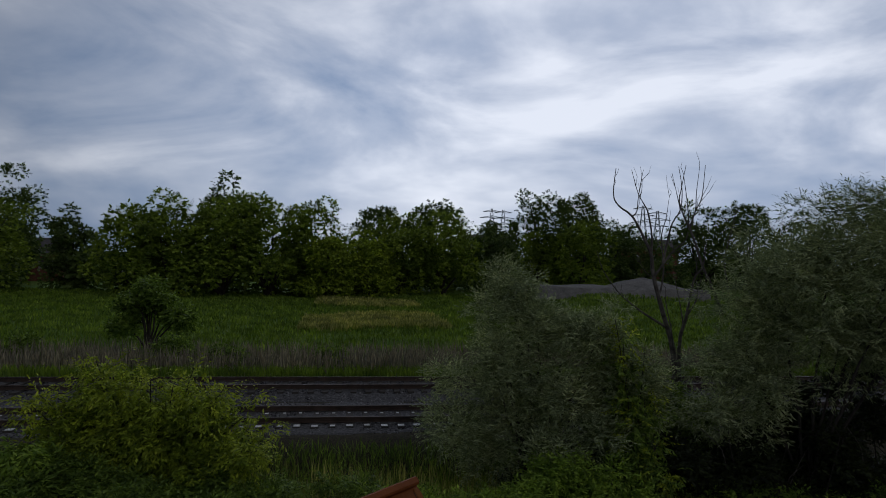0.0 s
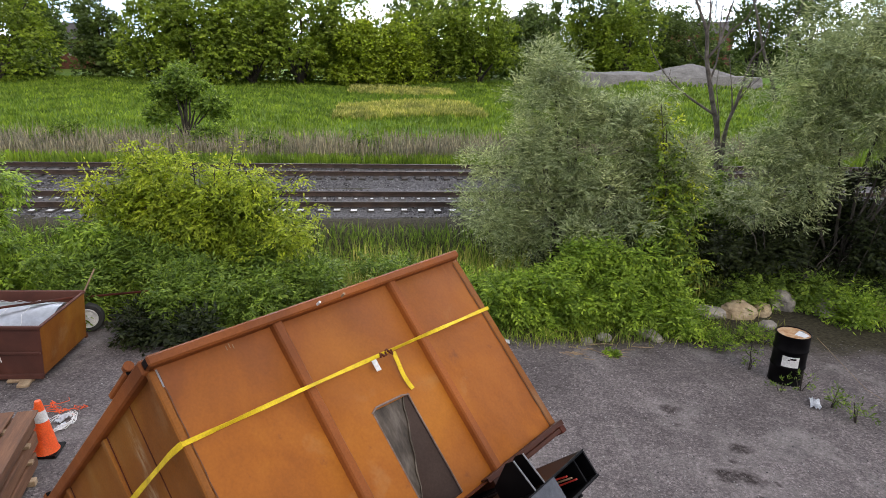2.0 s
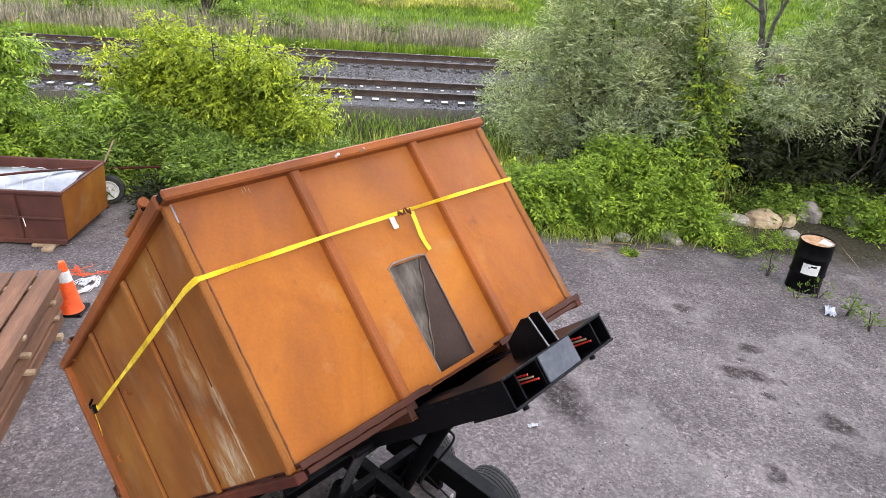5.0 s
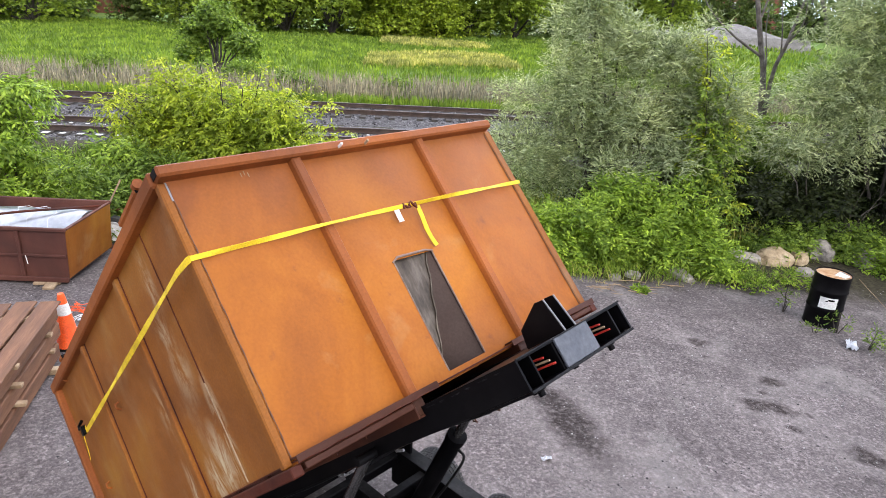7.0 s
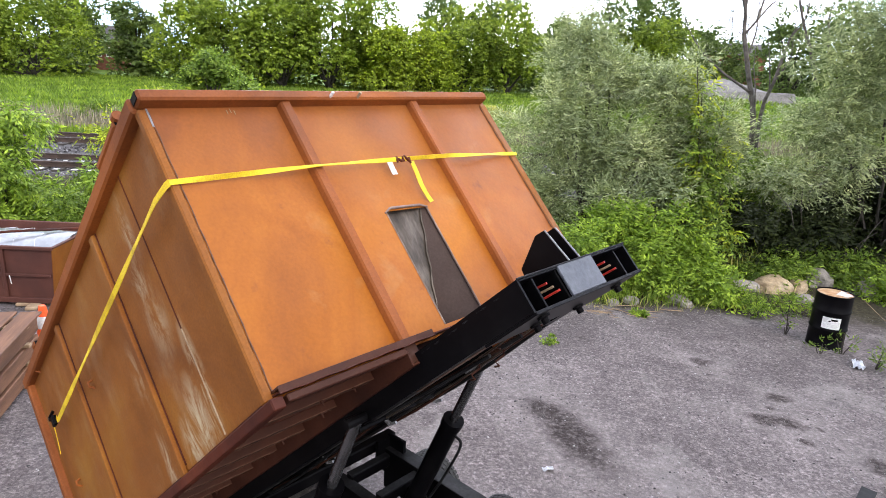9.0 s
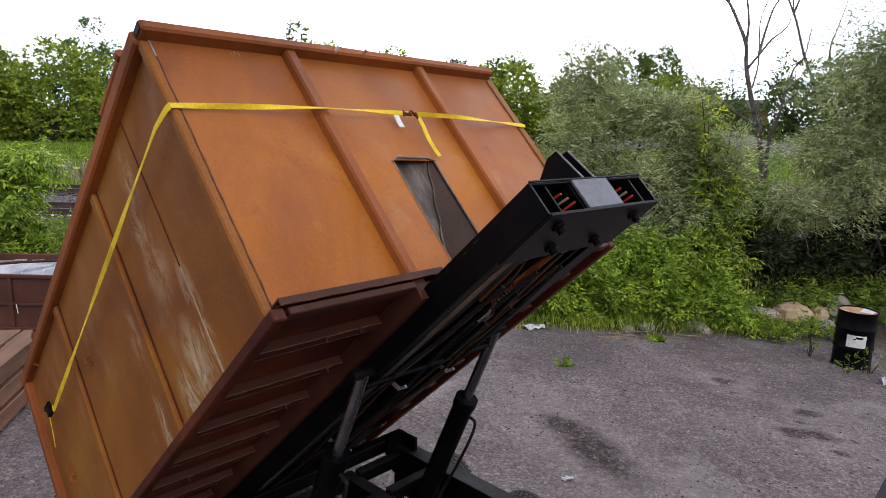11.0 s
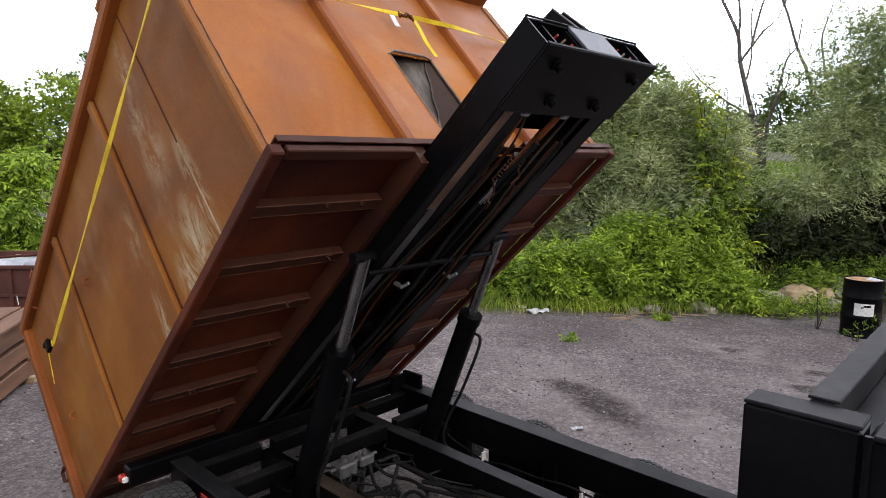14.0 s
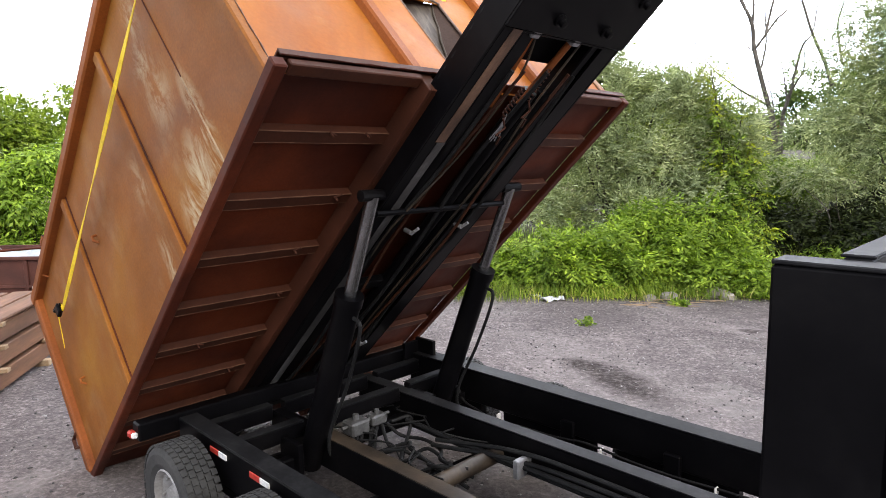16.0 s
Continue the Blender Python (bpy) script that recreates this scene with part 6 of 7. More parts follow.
plant("willow_tree", at(7.6, 18.2), "large grey-green willow leaning over the verge", "tree",
      [(-2.3, 0.0, 2.6, 1.3, 1.2, 1.5), (-1.2, -0.3, 3.5, 1.2, 0.8, 0.8), (0, 0, 4.8, 2.0, 1.7, 2.2), (-0.6, 0.2, 6.2, 1.4, 1.3, 1.1), (1.8, -0.2, 5.5, 2.2, 1.8, 2.4), (3.8, -0.3, 5.2, 2.0, 1.8, 3.2), (0.4, -0.6, 4.3, 1.9, 0.9, 0.7), (3.0, -0.8, 4.8, 1.6, 1.0, 0.9), (0.6, 0.1, 7.3, 1.4, 1.1, 0.8), (2.2, 0, 7.5, 1.6, 1.3, 0.8), (3.4, 0, 8.2, 1.5, 1.2, 0.8), (-1.7, 0.2, 4.5, 1.1, 0.9, 1.1)],
      260, 0.5, 21500, 8, 0.37, 0.14, 0.029, 0.4, LEAF_WILLOW, 102, 0.055, stems=8)
# box elders, fresh yellow-green, in arching shoots
def shoot_tree(place, label, tips, sprays, tuft, side, seed, trunk_r=0.03, mats=(LEAF_ELDER, LEAF_TIP)):
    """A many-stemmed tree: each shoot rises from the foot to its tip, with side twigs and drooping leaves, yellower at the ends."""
    rs, rng = np.random.RandomState(seed), random.Random(seed)
    ob = thing("box_elder", place, label, "tree")
    body_nodes, tip_nodes = [], []
    for k, tip in enumerate(tips):
        tip = Vector(tip)
        foot = Vector((rng.uniform(-0.25, 0.25) + 0.12 * tip.x, rng.uniform(-0.2, 0.2), -0.1))
        stem = [foot + Vector(((tip.x - foot.x) * u ** 1.25, (tip.y - foot.y) * u, (tip.z - foot.z) * u ** 0.85)) for u in (i / 8 for i in range(9))]
        part("limb" if k else "trunk", Mesh().tube(stem, [trunk_r * (1 - 0.85 * i / 8) + 0.004 for i in range(9)], 6), BARK, ob)
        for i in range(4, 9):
            (tip_nodes if i > 7 else body_nodes).append((stem[i], 0.8))
        for _ in range(7):
            i = rng.randrange(3, 8)
            a, l = rng.uniform(0, 6.28), side * rng.uniform(0.5, 1.2) * (1.15 - 0.08 * i)
            end = stem[i] + Vector((math.cos(a), math.sin(a), rng.uniform(0.2, 0.9))) * l
            end.z = max(0.15, min(end.z, tip.z + 0.02))
            part("twig", Mesh().tube([stem[i], stem[i].lerp(end, 0.5) + Vector((0, 0, 0.05)), end], [0.01, 0.008, 0.004], 5), BARK, ob)
            body_nodes.append((stem[i].lerp(end, 0.55), 1.0))
            (tip_nodes if i > 6 else body_nodes).append((end, 1.0))
    total = sum(w for _, w in body_nodes) + sum(w for _, w in tip_nodes)
    # tip sprays take the lighter leaf, so the bright tops are painted in
    for name, nodes, mat in (("crown", body_nodes, mats[0]), ("tip_leaves", tip_nodes, mats[1])):
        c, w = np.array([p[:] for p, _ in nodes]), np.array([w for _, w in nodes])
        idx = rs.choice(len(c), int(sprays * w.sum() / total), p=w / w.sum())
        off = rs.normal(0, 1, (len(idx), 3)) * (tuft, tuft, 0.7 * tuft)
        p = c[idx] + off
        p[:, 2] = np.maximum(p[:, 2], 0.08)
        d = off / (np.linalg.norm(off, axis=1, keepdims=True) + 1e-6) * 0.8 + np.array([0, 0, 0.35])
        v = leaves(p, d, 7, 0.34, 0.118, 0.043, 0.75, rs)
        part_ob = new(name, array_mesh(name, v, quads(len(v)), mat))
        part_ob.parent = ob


def fan(count, x0, x1, xs, tops, deep, seed):
    """Shoot tips spread over a crown whose height follows tops along xs."""
    rng = random.Random(seed)
    out = []
    for k in range(count):
        x = x0 + (x1 - x0) * (k + rng.uniform(0.1, 0.9)) / count
        out.append((x, rng.uniform(-deep, deep), float(np.interp(x, xs, tops)) * (rng.uniform(0.82, 1.05) if k % 2 else rng.uniform(0.45, 0.9))))
    return out


elder = at(-8.1, 14.0)
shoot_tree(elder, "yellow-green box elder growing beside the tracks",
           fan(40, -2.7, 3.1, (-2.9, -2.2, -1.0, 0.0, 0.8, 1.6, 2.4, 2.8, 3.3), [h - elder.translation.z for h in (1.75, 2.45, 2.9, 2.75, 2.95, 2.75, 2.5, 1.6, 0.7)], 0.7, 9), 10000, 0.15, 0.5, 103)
plant("box_elder", at(-11.75, 11.6), "bright green box elder sapling behind a skip", "tree",
      [(0, 0, 2.1, 0.7, 0.8, 0.9), (0.6, 0.2, 0.8, 0.9, 0.7, 0.6), (-1.2, -0.6, 1.9, 0.9, 0.9, 1.2), (2.0, 0.6, 1.2, 0.35, 0.35, 0.45)],
      50, 0.3, 3500, 7, 0.42, 0.15, 0.05, 0.9, LEAF_BRIGHT, 104, 0.045, stems=11, shell=0.45)
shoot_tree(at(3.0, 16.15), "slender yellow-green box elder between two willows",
           [(-0.5, 0, 4.75), (-0.3, 0.1, 4.2), (0.2, 0, 4.1), (-0.05, 0.2, 3.7), (0.4, 0.1, 3.2), (0.2, -0.1, 2.9), (-0.2, -0.2, 2.6), (-0.5, -0.4, 2.1), (0.5, -0.3, 2.0), (-1.1, -0.5, 1.25), (0.85, -0.3, 1.2), (0.1, -0.6, 1.3), (-0.35, 0.1, 3.1)], 1400, 0.13, 0.36, 105, 0.026, (LEAF_HEDGE, LEAF_TIP))
plant("box_elder", at(4.5, 19.2), "leafy box elder round the foot of a dead tree", "tree",
      [(0, 0, 1.9, 0.7, 0.6, 0.9), (0.9, 0.1, 1.8, 0.7, 0.6, 0.8), (-0.4, -0.1, 1.2, 0.7, 0.6, 0.7)],
      36, 0.3, 1900, 7, 0.4, 0.13, 0.045, 0.8, LEAF_HEDGE, 106, 0.04, stems=6, shell=0.45)
# low thicket behind the skip and along the verge
for i, (x, y, w, h, n, mat, lab) in enumerate((
        (-8.6, 12.6, 1.2, 1.3, 2600, LEAF_HEDGE, "dense green thicket behind a skip"), (-6.6, 13.2, 1.2, 1.1, 2400, LEAF_HEDGE, "dense green thicket below a box elder"), (-9.3, 11.4, 0.9, 1.0, 1600, LEAF_HEDGE, "green thicket behind a skip"),
        (-5.0, 13.6, 1.1, 0.9, 2000, LEAF_HEDGE, "dense green thicket below a box elder"), (-3.4, 14.4, 1.1, 0.7, 1500, LEAF_HEDGE, "green weeds on the verge"), (-7.4, 12.3, 0.9, 0.9, 1500, LEAF_HEDGE, "green thicket behind a skip"),
        (-1.9, 14.0, 1.0, 0.7, 1500, LEAF_BRIGHT, "fresh green weeds on the verge"), (-0.4, 13.6, 1.0, 1.0, 2200, LEAF_BRIGHT, "fresh green bush at the edge of the gravel"),
        (0.7, 13.9, 0.9, 1.0, 2200, LEAF_BRIGHT, "fresh green bush at the edge of the gravel"), (1.9, 14.4, 1.0, 1.1, 2400, LEAF_BRIGHT, "fresh green bush at the edge of the gravel"), (1.2, 14.8, 0.8, 1.3, 1500, LEAF_BRIGHT, "fresh green bush before a willow"),
        (2.6, 14.6, 0.75, 0.9, 1700, LEAF_BRIGHT, "fresh green bush beside the boulders"), (3.2, 13.9, 0.4, 0.35, 500, LEAF_BRIGHT, "low leafy weeds by the boulders"),
        # undergrowth whose leaf colour carries the shade below the willows
        (2.4, 15.9, 1.3, 1.0, 1800, LEAF_PAINTED_SHADE, "dark green undergrowth below the willows, shade put into its leaf colour"), (4.6, 17.6, 1.3, 1.5, 3200, LEAF_PAINTED_SHADE, "dark green undergrowth below the willows, shade put into its leaf colour"), (5.8, 18.6, 1.4, 1.4, 4500, LEAF_PAINTED_SHADE, "tall dark undergrowth below the willows, shade put into its leaf colour"),
        (7.8, 19.4, 1.9, 2.9, 8000, LEAF_PAINTED_SHADE, "tall dark undergrowth below the willows, shade put into its leaf colour"), (9.8, 19.0, 1.9, 3.2, 7000, LEAF_PAINTED_SHADE, "tall dark undergrowth below the willows, shade put into its leaf colour"), (2.8, 18.3, 1.5, 2.4, 3600, LEAF_PAINTED_SHADE, "dark undergrowth below the willows, shade put into its leaf colour"), (0.8, 17.6, 1.6, 0.9, 1500, LEAF_PAINTED_SHADE, "dark undergrowth below a willow, shade put into its leaf colour"),
        (6.0, 17.7, 1.3, 1.5, 3000, LEAF_PAINTED_SHADE, "dark undergrowth below a willow, shade put into its leaf colour"), (8.0, 18.0, 1.4, 1.8, 3200, LEAF_PAINTED_SHADE, "dark undergrowth below a willow, shade put into its leaf colour"),
        (6.4, 17.0, 1.0, 0.5, 1100, LEAF_HEDGE, "leafy weeds among boulders"), (8.4, 17.0, 1.1, 0.6, 1300, LEAF_HEDGE, "leafy weeds among boulders"), (4.9, 16.3, 0.9, 0.45, 900, LEAF_HEDGE, "leafy weeds behind boulders"),
        (7.4, 15.9, 0.8, 0.35, 700, LEAF_BRIGHT, "low leafy weeds among boulders"), (9.6, 16.0, 1.2, 1.0, 1400, LEAF_HEDGE, "leafy weeds among boulders"),
        (-11.5, 9.6, 1.4, 1.4, 2200, LEAF_BRIGHT, "tall green bush behind a skip"), (-13.3, 12.5, 1.5, 1.6, 2000, LEAF_BRIGHT, "tall green bush by the tracks"), (-10.2, 13.6, 0.9, 1.0, 1400, LEAF_HEDGE, "green thicket by the tracks"),
        (-6.8, 11.3, 0.8, 0.85, 1500, LEAF_HEDGE, "dense green thicket behind a skip"), (-5.7, 12.0, 0.9, 0.8, 1500, LEAF_HEDGE, "dense green thicket below a box elder"), (-7.3, 10.75, 0.45, 0.5, 600, LEAF_PAINTED_SHADE, "dark low undergrowth behind a skip, shade put into its leaf colour"), (-6.3, 10.7, 0.55, 0.4, 700, LEAF_PAINTED_SHADE, "dark low undergrowth behind a skip, shade put into its leaf colour"))):
    shoots = [(w * math.cos(2.4 * k + i) * 0.6, w * math.sin(2.4 * k + i) * 0.4, h * (1.0 + 0.12 * ((i + k) % 3)), 0.1, 0.1, 0.22) for k in range(4)] if mat is not LEAF_PAINTED_SHADE else []
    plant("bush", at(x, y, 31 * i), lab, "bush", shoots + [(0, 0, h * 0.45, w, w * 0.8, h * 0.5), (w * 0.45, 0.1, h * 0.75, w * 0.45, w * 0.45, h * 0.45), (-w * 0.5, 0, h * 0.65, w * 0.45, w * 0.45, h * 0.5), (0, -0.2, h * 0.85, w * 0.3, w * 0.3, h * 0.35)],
          26, 0.24, int(n * 0.6) if mat is LEAF_PAINTED_SHADE else n, 6, 0.32, 0.13 if mat is LEAF_PAINTED_SHADE else 0.115, 0.055 if mat is LEAF_PAINTED_SHADE else 0.04, 0.5, mat, 200 + i, 0.018, "bushes along the verge", stems=9, shell=0.45)
rngb = random.Random(44)
brush = thing("dead_brush", at(7.2, 17.8), "bare dead stems in the shade below a willow", "brush")
for k in range(26):
    x, y = rngb.uniform(-2.4, 3.6), rngb.uniform(-0.9, 0.4)
    lean, top = rngb.uniform(-1.1, 1.1), rngb.uniform(1.2, 2.5)
    r0 = rngb.uniform(0.012, 0.028)
    part("stem", Mesh().tube(flow([(x, y, -0.05), (x + 0.3 * lean, y + rngb.uniform(-0.2, 0.2), 0.4 * top), (x + 0.6 * lean + rngb.uniform(-0.15, 0.15), y + rngb.uniform(-0.2, 0.2), 0.75 * top), (x + lean, y + rngb.uniform(-0.3, 0.3), top)], 3), [r0 * (1 - 0.08 * j) for j in range(10)], 6), DEADWOOD if k % 3 == 0 else BARK, brush)
for i, (x, y, h, n) in enumerate(((4.52, 11.6, 0.2, 4), (4.9, 11.74, 0.4, 5), (5.2, 11.2, 0.5, 13), (5.42, 10.75, 0.45, 10), (4.2, 12.4, 0.65, 8), (0.13, 10.38, 0.04, 24), (1.7, 12.4, 0.05, 46), (4.6, 13.9, 0.3, 48), (4.0, 13.4, 0.35, 48), (5.2, 13.8, 0.3, 48))):
    w = (0.17 if h < 0.1 else 0.14) if n < 45 else (0.17 if h < 0.1 else 0.32)
    plant("weed", at(x, y, 50 * i), "spindly green weed growing out of the gravel", "weed", [(0, 0, h * 0.55, w, w, h * 0.45)], 8, min(0.1, h), n * 3, 5, min(0.12, h), min(0.07, h), 0.022, 0.0, LEAF_HEDGE if i < 5 else LEAF_BRIGHT, 300 + i, 0.006, "weeds in the yard", stems=4)


def blades(x, y, z, h, w, rs, lean=0.25):
    n = len(x)
    a = rs.uniform(0, 6.28, n)
    dx, dy = np.cos(a), np.sin(a)
    lx, ly = rs.normal(0, lean, n) * h, rs.normal(0, lean, n) * h
    p = np.stack([x, y, z], -1)
    s = np.stack([dx, dy, 0 * dx], -1) * (w / 2)[:, None]
    mid = p + np.stack([lx * 0.35, ly * 0.35, h * 0.6], -1)
    tip = p + np.stack([lx, ly, h], -1)
    v = np.stack([p, mid + s, tip, mid - s], 1)
    return v.reshape(-1, 3)


def grass_field(name, label, n, s_range, n_range, h_range, width, mat, seed, category="grass", patch=None, lean=0.25):
    rs = np.random.RandomState(seed)
    s, k = rs.uniform(*s_range, n), n_range[0] + (n_range[1] - n_range[0]) * rs.uniform(0, 1, n) ** 1.3
    if patch is not None:
        ok = np.array([noise.noise(Vector((a * patch, b * patch, seed))) > 0.02 for a, b in zip(s, k)])
        s, k = s[ok], k[ok]
    xy = s[:, None] * TRACK_DIR + k[:, None] * TRACK_NORMAL
    h = rs.uniform(*h_range, len(s)) * np.interp(k, [20, 80], [1, 1.2])
    w = width * np.interp(k, [14, 30, 80], [0.6, 1, 3.0]) * rs.uniform(0.6, 1.3, len(s))
    v = blades(xy[:, 0], xy[:, 1], ground_height(xy[:, 0], xy[:, 1]) - 0.03, h, w, rs, lean)
    ob = new(name, array_mesh(name, v, quads(len(v)), mat))
    tagged(ob, label, category, kind="stuff")


grass_field("meadow_grass", "lush green meadow grass beyond the tracks", 90000, (-60, 40), (31, 85), (0.2, 0.42), 0.07, GRASS, 401)
grass_field("seeding_grass", "pale seeding grass in patches of the meadow", 15000, (-2.5, 8.5), (45, 79), (0.35, 0.6), 0.07, GRASS_PALE, 402, patch=0.09)
grass_field("dry_reeds", "strip of dry brownish reeds along the tracks", 16000, (-34, 24), (29.4, 34.0), (0.6, 1.4), 0.04, REED, 403, "reeds", lean=0.12)
grass_field("trackside_grass", "short green grass beside the ballast", 14000, (-40, 26), (27.9, 30.5), (0.25, 0.6), 0.06, GRASS, 404)
grass_field("verge_grass", "rough green grass on the verge before the tracks", 26000, (-12, 9), (14.2, 18.4), (0.22, 0.6), 0.035, LEAF_HEDGE, 405)
grass_field("verge_seed_grass", "pale flowering grass stems on the verge", 4200, (-5, 9), (14.2, 17.4), (0.45, 0.9), 0.03, GRASS_PALE, 406, lean=0.12)


grass_field("edge_grass", "thin grass fringe at the edge of the gravel", 2600, (1.2, 8.2), (11.9, 13.3), (0.1, 0.42), 0.022, GRASS, 407)
grass_field("edge_straw", "dry straw fringe at the edge of the gravel", 700, (1.2, 9.5), (11.7, 13.3), (0.1, 0.35), 0.02, GRASS_PALE, 408, lean=0.6)


def build_twigs():
    t = thing("dry_twigs", at(1.5, 12.5), "scatter of dry broken twigs on the gravel", "twigs")
    rng = random.Random(71)
    for k in range(22):
        x, y, a, l = rng.uniform(-0.9, 0.9), rng.uniform(-0.4, 0.4), rng.uniform(-0.5, 0.7), rng.uniform(0.15, 0.5)
        part("twig", Mesh().tube([(x, y, 0.012), (x + l * 0.5 * math.cos(a), y + l * 0.5 * math.sin(a), 0.02), (x + l * math.cos(a), y + l * math.sin(a), 0.01)], [0.008, 0.007, 0.004], 5), RAW_WOOD, t)


build_twigs()


def build_dead_tree():
    rng = random.Random(3)
    base = Vector((5.0, 20.5, gz(5.0, 20.5)))
    t = thing("dead_tree", Matrix.Translation(base), "bare dead tree with forked grey branches", "tree")
    def limb(pts, r0, r1, twigs):
        pts = flow([Vector(p) - base for p in pts], 3)
        n = len(pts)
        part("limb", Mesh().tube(pts, [1.2 * (r0 + (r1 - r0) * (i / (n - 1)) ** 0.7) for i in range(n)], 7), DEADWOOD, t)
        for _ in range(twigs):
            i = rng.randrange(n // 3, n)
            p, d = pts[i], (pts[i] - pts[i - 1]).normalized()
            q = p + (d * 0.7 + Vector((rng.uniform(-0.5, 0.5), rng.uniform(-0.3, 0.3), rng.uniform(0.0, 0.5)))) * rng.uniform(0.2, 0.65)
            part("twig", Mesh().tube([p, p.lerp(q, 0.5) + Vector((rng.uniform(-0.08, 0.08), 0, 0)), q], [0.008, 0.006, 0.003], 5), DEADWOOD, t)
    b = base
    limb([b, (4.75, 20.4, 2.74), (4.4, 20.3, 4.0), (4.1, 20.3, 5.1), (4.02, 20.3, 5.75), (3.75, 20.3, 6.35), (3.44, 20.3, 6.9), (3.05, 20.3, 7.2), (2.88, 20.3, 7.55), (2.94, 20.3, 8.35)], 0.085, 0.008, 4)
    limb([(3.44, 20.3, 6.88), (3.58, 20.3, 7.05), (3.62, 20.3, 7.55), (3.74, 20.3, 8.3)], 0.02, 0.006, 2)
    limb([(4.02, 20.3, 5.72), (4.03, 20.3, 6.3), (3.92, 20.3, 6.95), (3.82, 20.3, 7.2), (3.6, 20.3, 7.6), (3.4, 20.3, 8.3)], 0.034, 0.006, 3)
    limb([(3.66, 20.3, 7.45), (3.72, 20.32, 7.8), (3.66, 20.3, 8.4)], 0.012, 0.004, 1)
    limb([(4.08, 20.3, 5.05), (4.38, 20.25, 5.5), (4.63, 20.2, 5.87), (4.95, 20.2, 6.16), (5.05, 20.2, 6.45)], 0.036, 0.01, 3)
    limb([(4.36, 20.25, 5.5), (4.46, 20.25, 6.1), (4.6, 20.25, 6.7), (4.82, 20.25, 7.1), (4.86, 20.25, 7.7), (4.75, 20.25, 8.4)], 0.036, 0.006, 3)
    limb([(4.82, 20.25, 7.1), (4.72, 20.25, 7.55), (4.56, 20.25, 8.2)], 0.014, 0.005, 1)
    limb([(4.3, 20.3, 4.6), (4.38, 20.25, 5.3), (4.3, 20.25, 6.3), (4.42, 20.25, 6.85), (4.5, 20.25, 7.5)], 0.026, 0.005, 3)
    limb([(6.1, 20.4, 4.0), (5.85, 20.35, 4.7), (5.5, 20.3, 5.45), (5.2, 20.3, 6.35), (4.95, 20.3, 6.9), (4.8, 20.3, 7.35), (4.85, 20.3, 7.75), (4.97, 20.3, 8.45)], 0.05, 0.006, 4)
    limb([(5.1, 20.3, 6.5), (5.27, 20.3, 7.1), (5.44, 20.3, 7.5), (5.52, 20.3, 8.45)], 0.028, 0.006, 3)
    limb([(5.1, 20.3, 6.55), (5.03, 20.3, 7.3), (4.9, 20.3, 8.2)], 0.02, 0.006, 2)
    limb([(5.28, 20.3, 7.1), (5.28, 20.3, 7.6), (5.35, 20.3, 8.3)], 0.016, 0.005, 1)
    limb([b + Vector((0.1, 0, 0)), (4.9, 20.4, 2.9), (5.06, 20.3, 3.9), (5.19, 20.3, 4.7), (5.3, 20.3, 5.15), (5.5, 20.25, 5.45), (5.57, 20.2, 6.15)], 0.06, 0.012, 4)
    limb([(5.1, 20.3, 4.0), (5.33, 20.2, 4.5), (5.31, 20.2, 5.05)], 0.028, 0.008, 2)
    limb([(5.0, 20.3, 3.6), (4.88, 20.2, 4.2), (4.66, 20.2, 5.2)], 0.026, 0.006, 2)
    limb([(4.5, 20.3, 3.6), (3.8, 20.25, 4.02), (3.4, 20.2, 4.32), (3.03, 20.2, 4.66), (2.6, 20.2, 5.28), (2.42, 20.2, 5.85)], 0.036, 0.006, 3)
    limb([(4.04, 20.3, 5.08), (3.79, 20.25, 5.33), (3.61, 20.2, 5.78)], 0.014, 0.004, 1)
    limb([(4.7, 20.3, 3.0), (4.62, 20.2, 3.6), (4.46, 20.2, 4.3), (4.44, 20.2, 4.8)], 0.024, 0.006, 2)
    limb([(5.35, 20.3, 5.2), (5.3, 20.2, 5.4), (5.27, 20.2, 5.75)], 0.012, 0.005, 1)
    limb([(6.3, 20.4, 4.6), (6.1, 20.3, 5.6), (6.2, 20.3, 6.1), (6.36, 20.3, 6.8), (6.44, 20.3, 7.4)], 0.03, 0.006, 4)
    limb([(4.6, 20.3, 5.8), (5.0, 20.2, 6.0), (5.2, 20.2, 6.3)], 0.012, 0.005, 1)


build_dead_tree()

# lone small tree in the meadow
plant("meadow_tree", at(-19.6, 32.0), "small round dark green tree alone in the meadow", "tree",
      [(0, 0, 2.75, 1.3, 1.1, 0.6), (1.45, 0, 2.1, 0.9, 0.9, 0.45), (-1.45, 0.2, 2.3, 0.9, 0.9, 0.45), (0.1, 0, 3.55, 0.75, 0.7, 0.35), (-1.6, 0, 1.4, 0.9, 0.7, 0.25), (1.5, 0, 1.45, 0.9, 0.7, 0.25)],
      56, 0.36, 2300, 5, 0.36, 0.19, 0.12, 0.1, LEAF_HEDGE, 500, 0.09, stems=12)
for i, (x, y, h) in enumerate(((-16.0, 28.6, 1.3), (-23.5, 27.6, 1.2), (-9.0, 30.6, 0.8), (-13.5, 28.8, 0.9))):
    plant("meadow_shrub", at(x, y), "low dark shrub by the reeds", "bush", [(0, 0, h * 0.5, h * 0.8, h * 0.8, h * 0.5)], 14, 0.35, 700, 5, 0.3, 0.16, 0.09, 0.0, LEAF_HEDGE, 510 + i, 0.03, "shrubs by the reeds", stems=5)


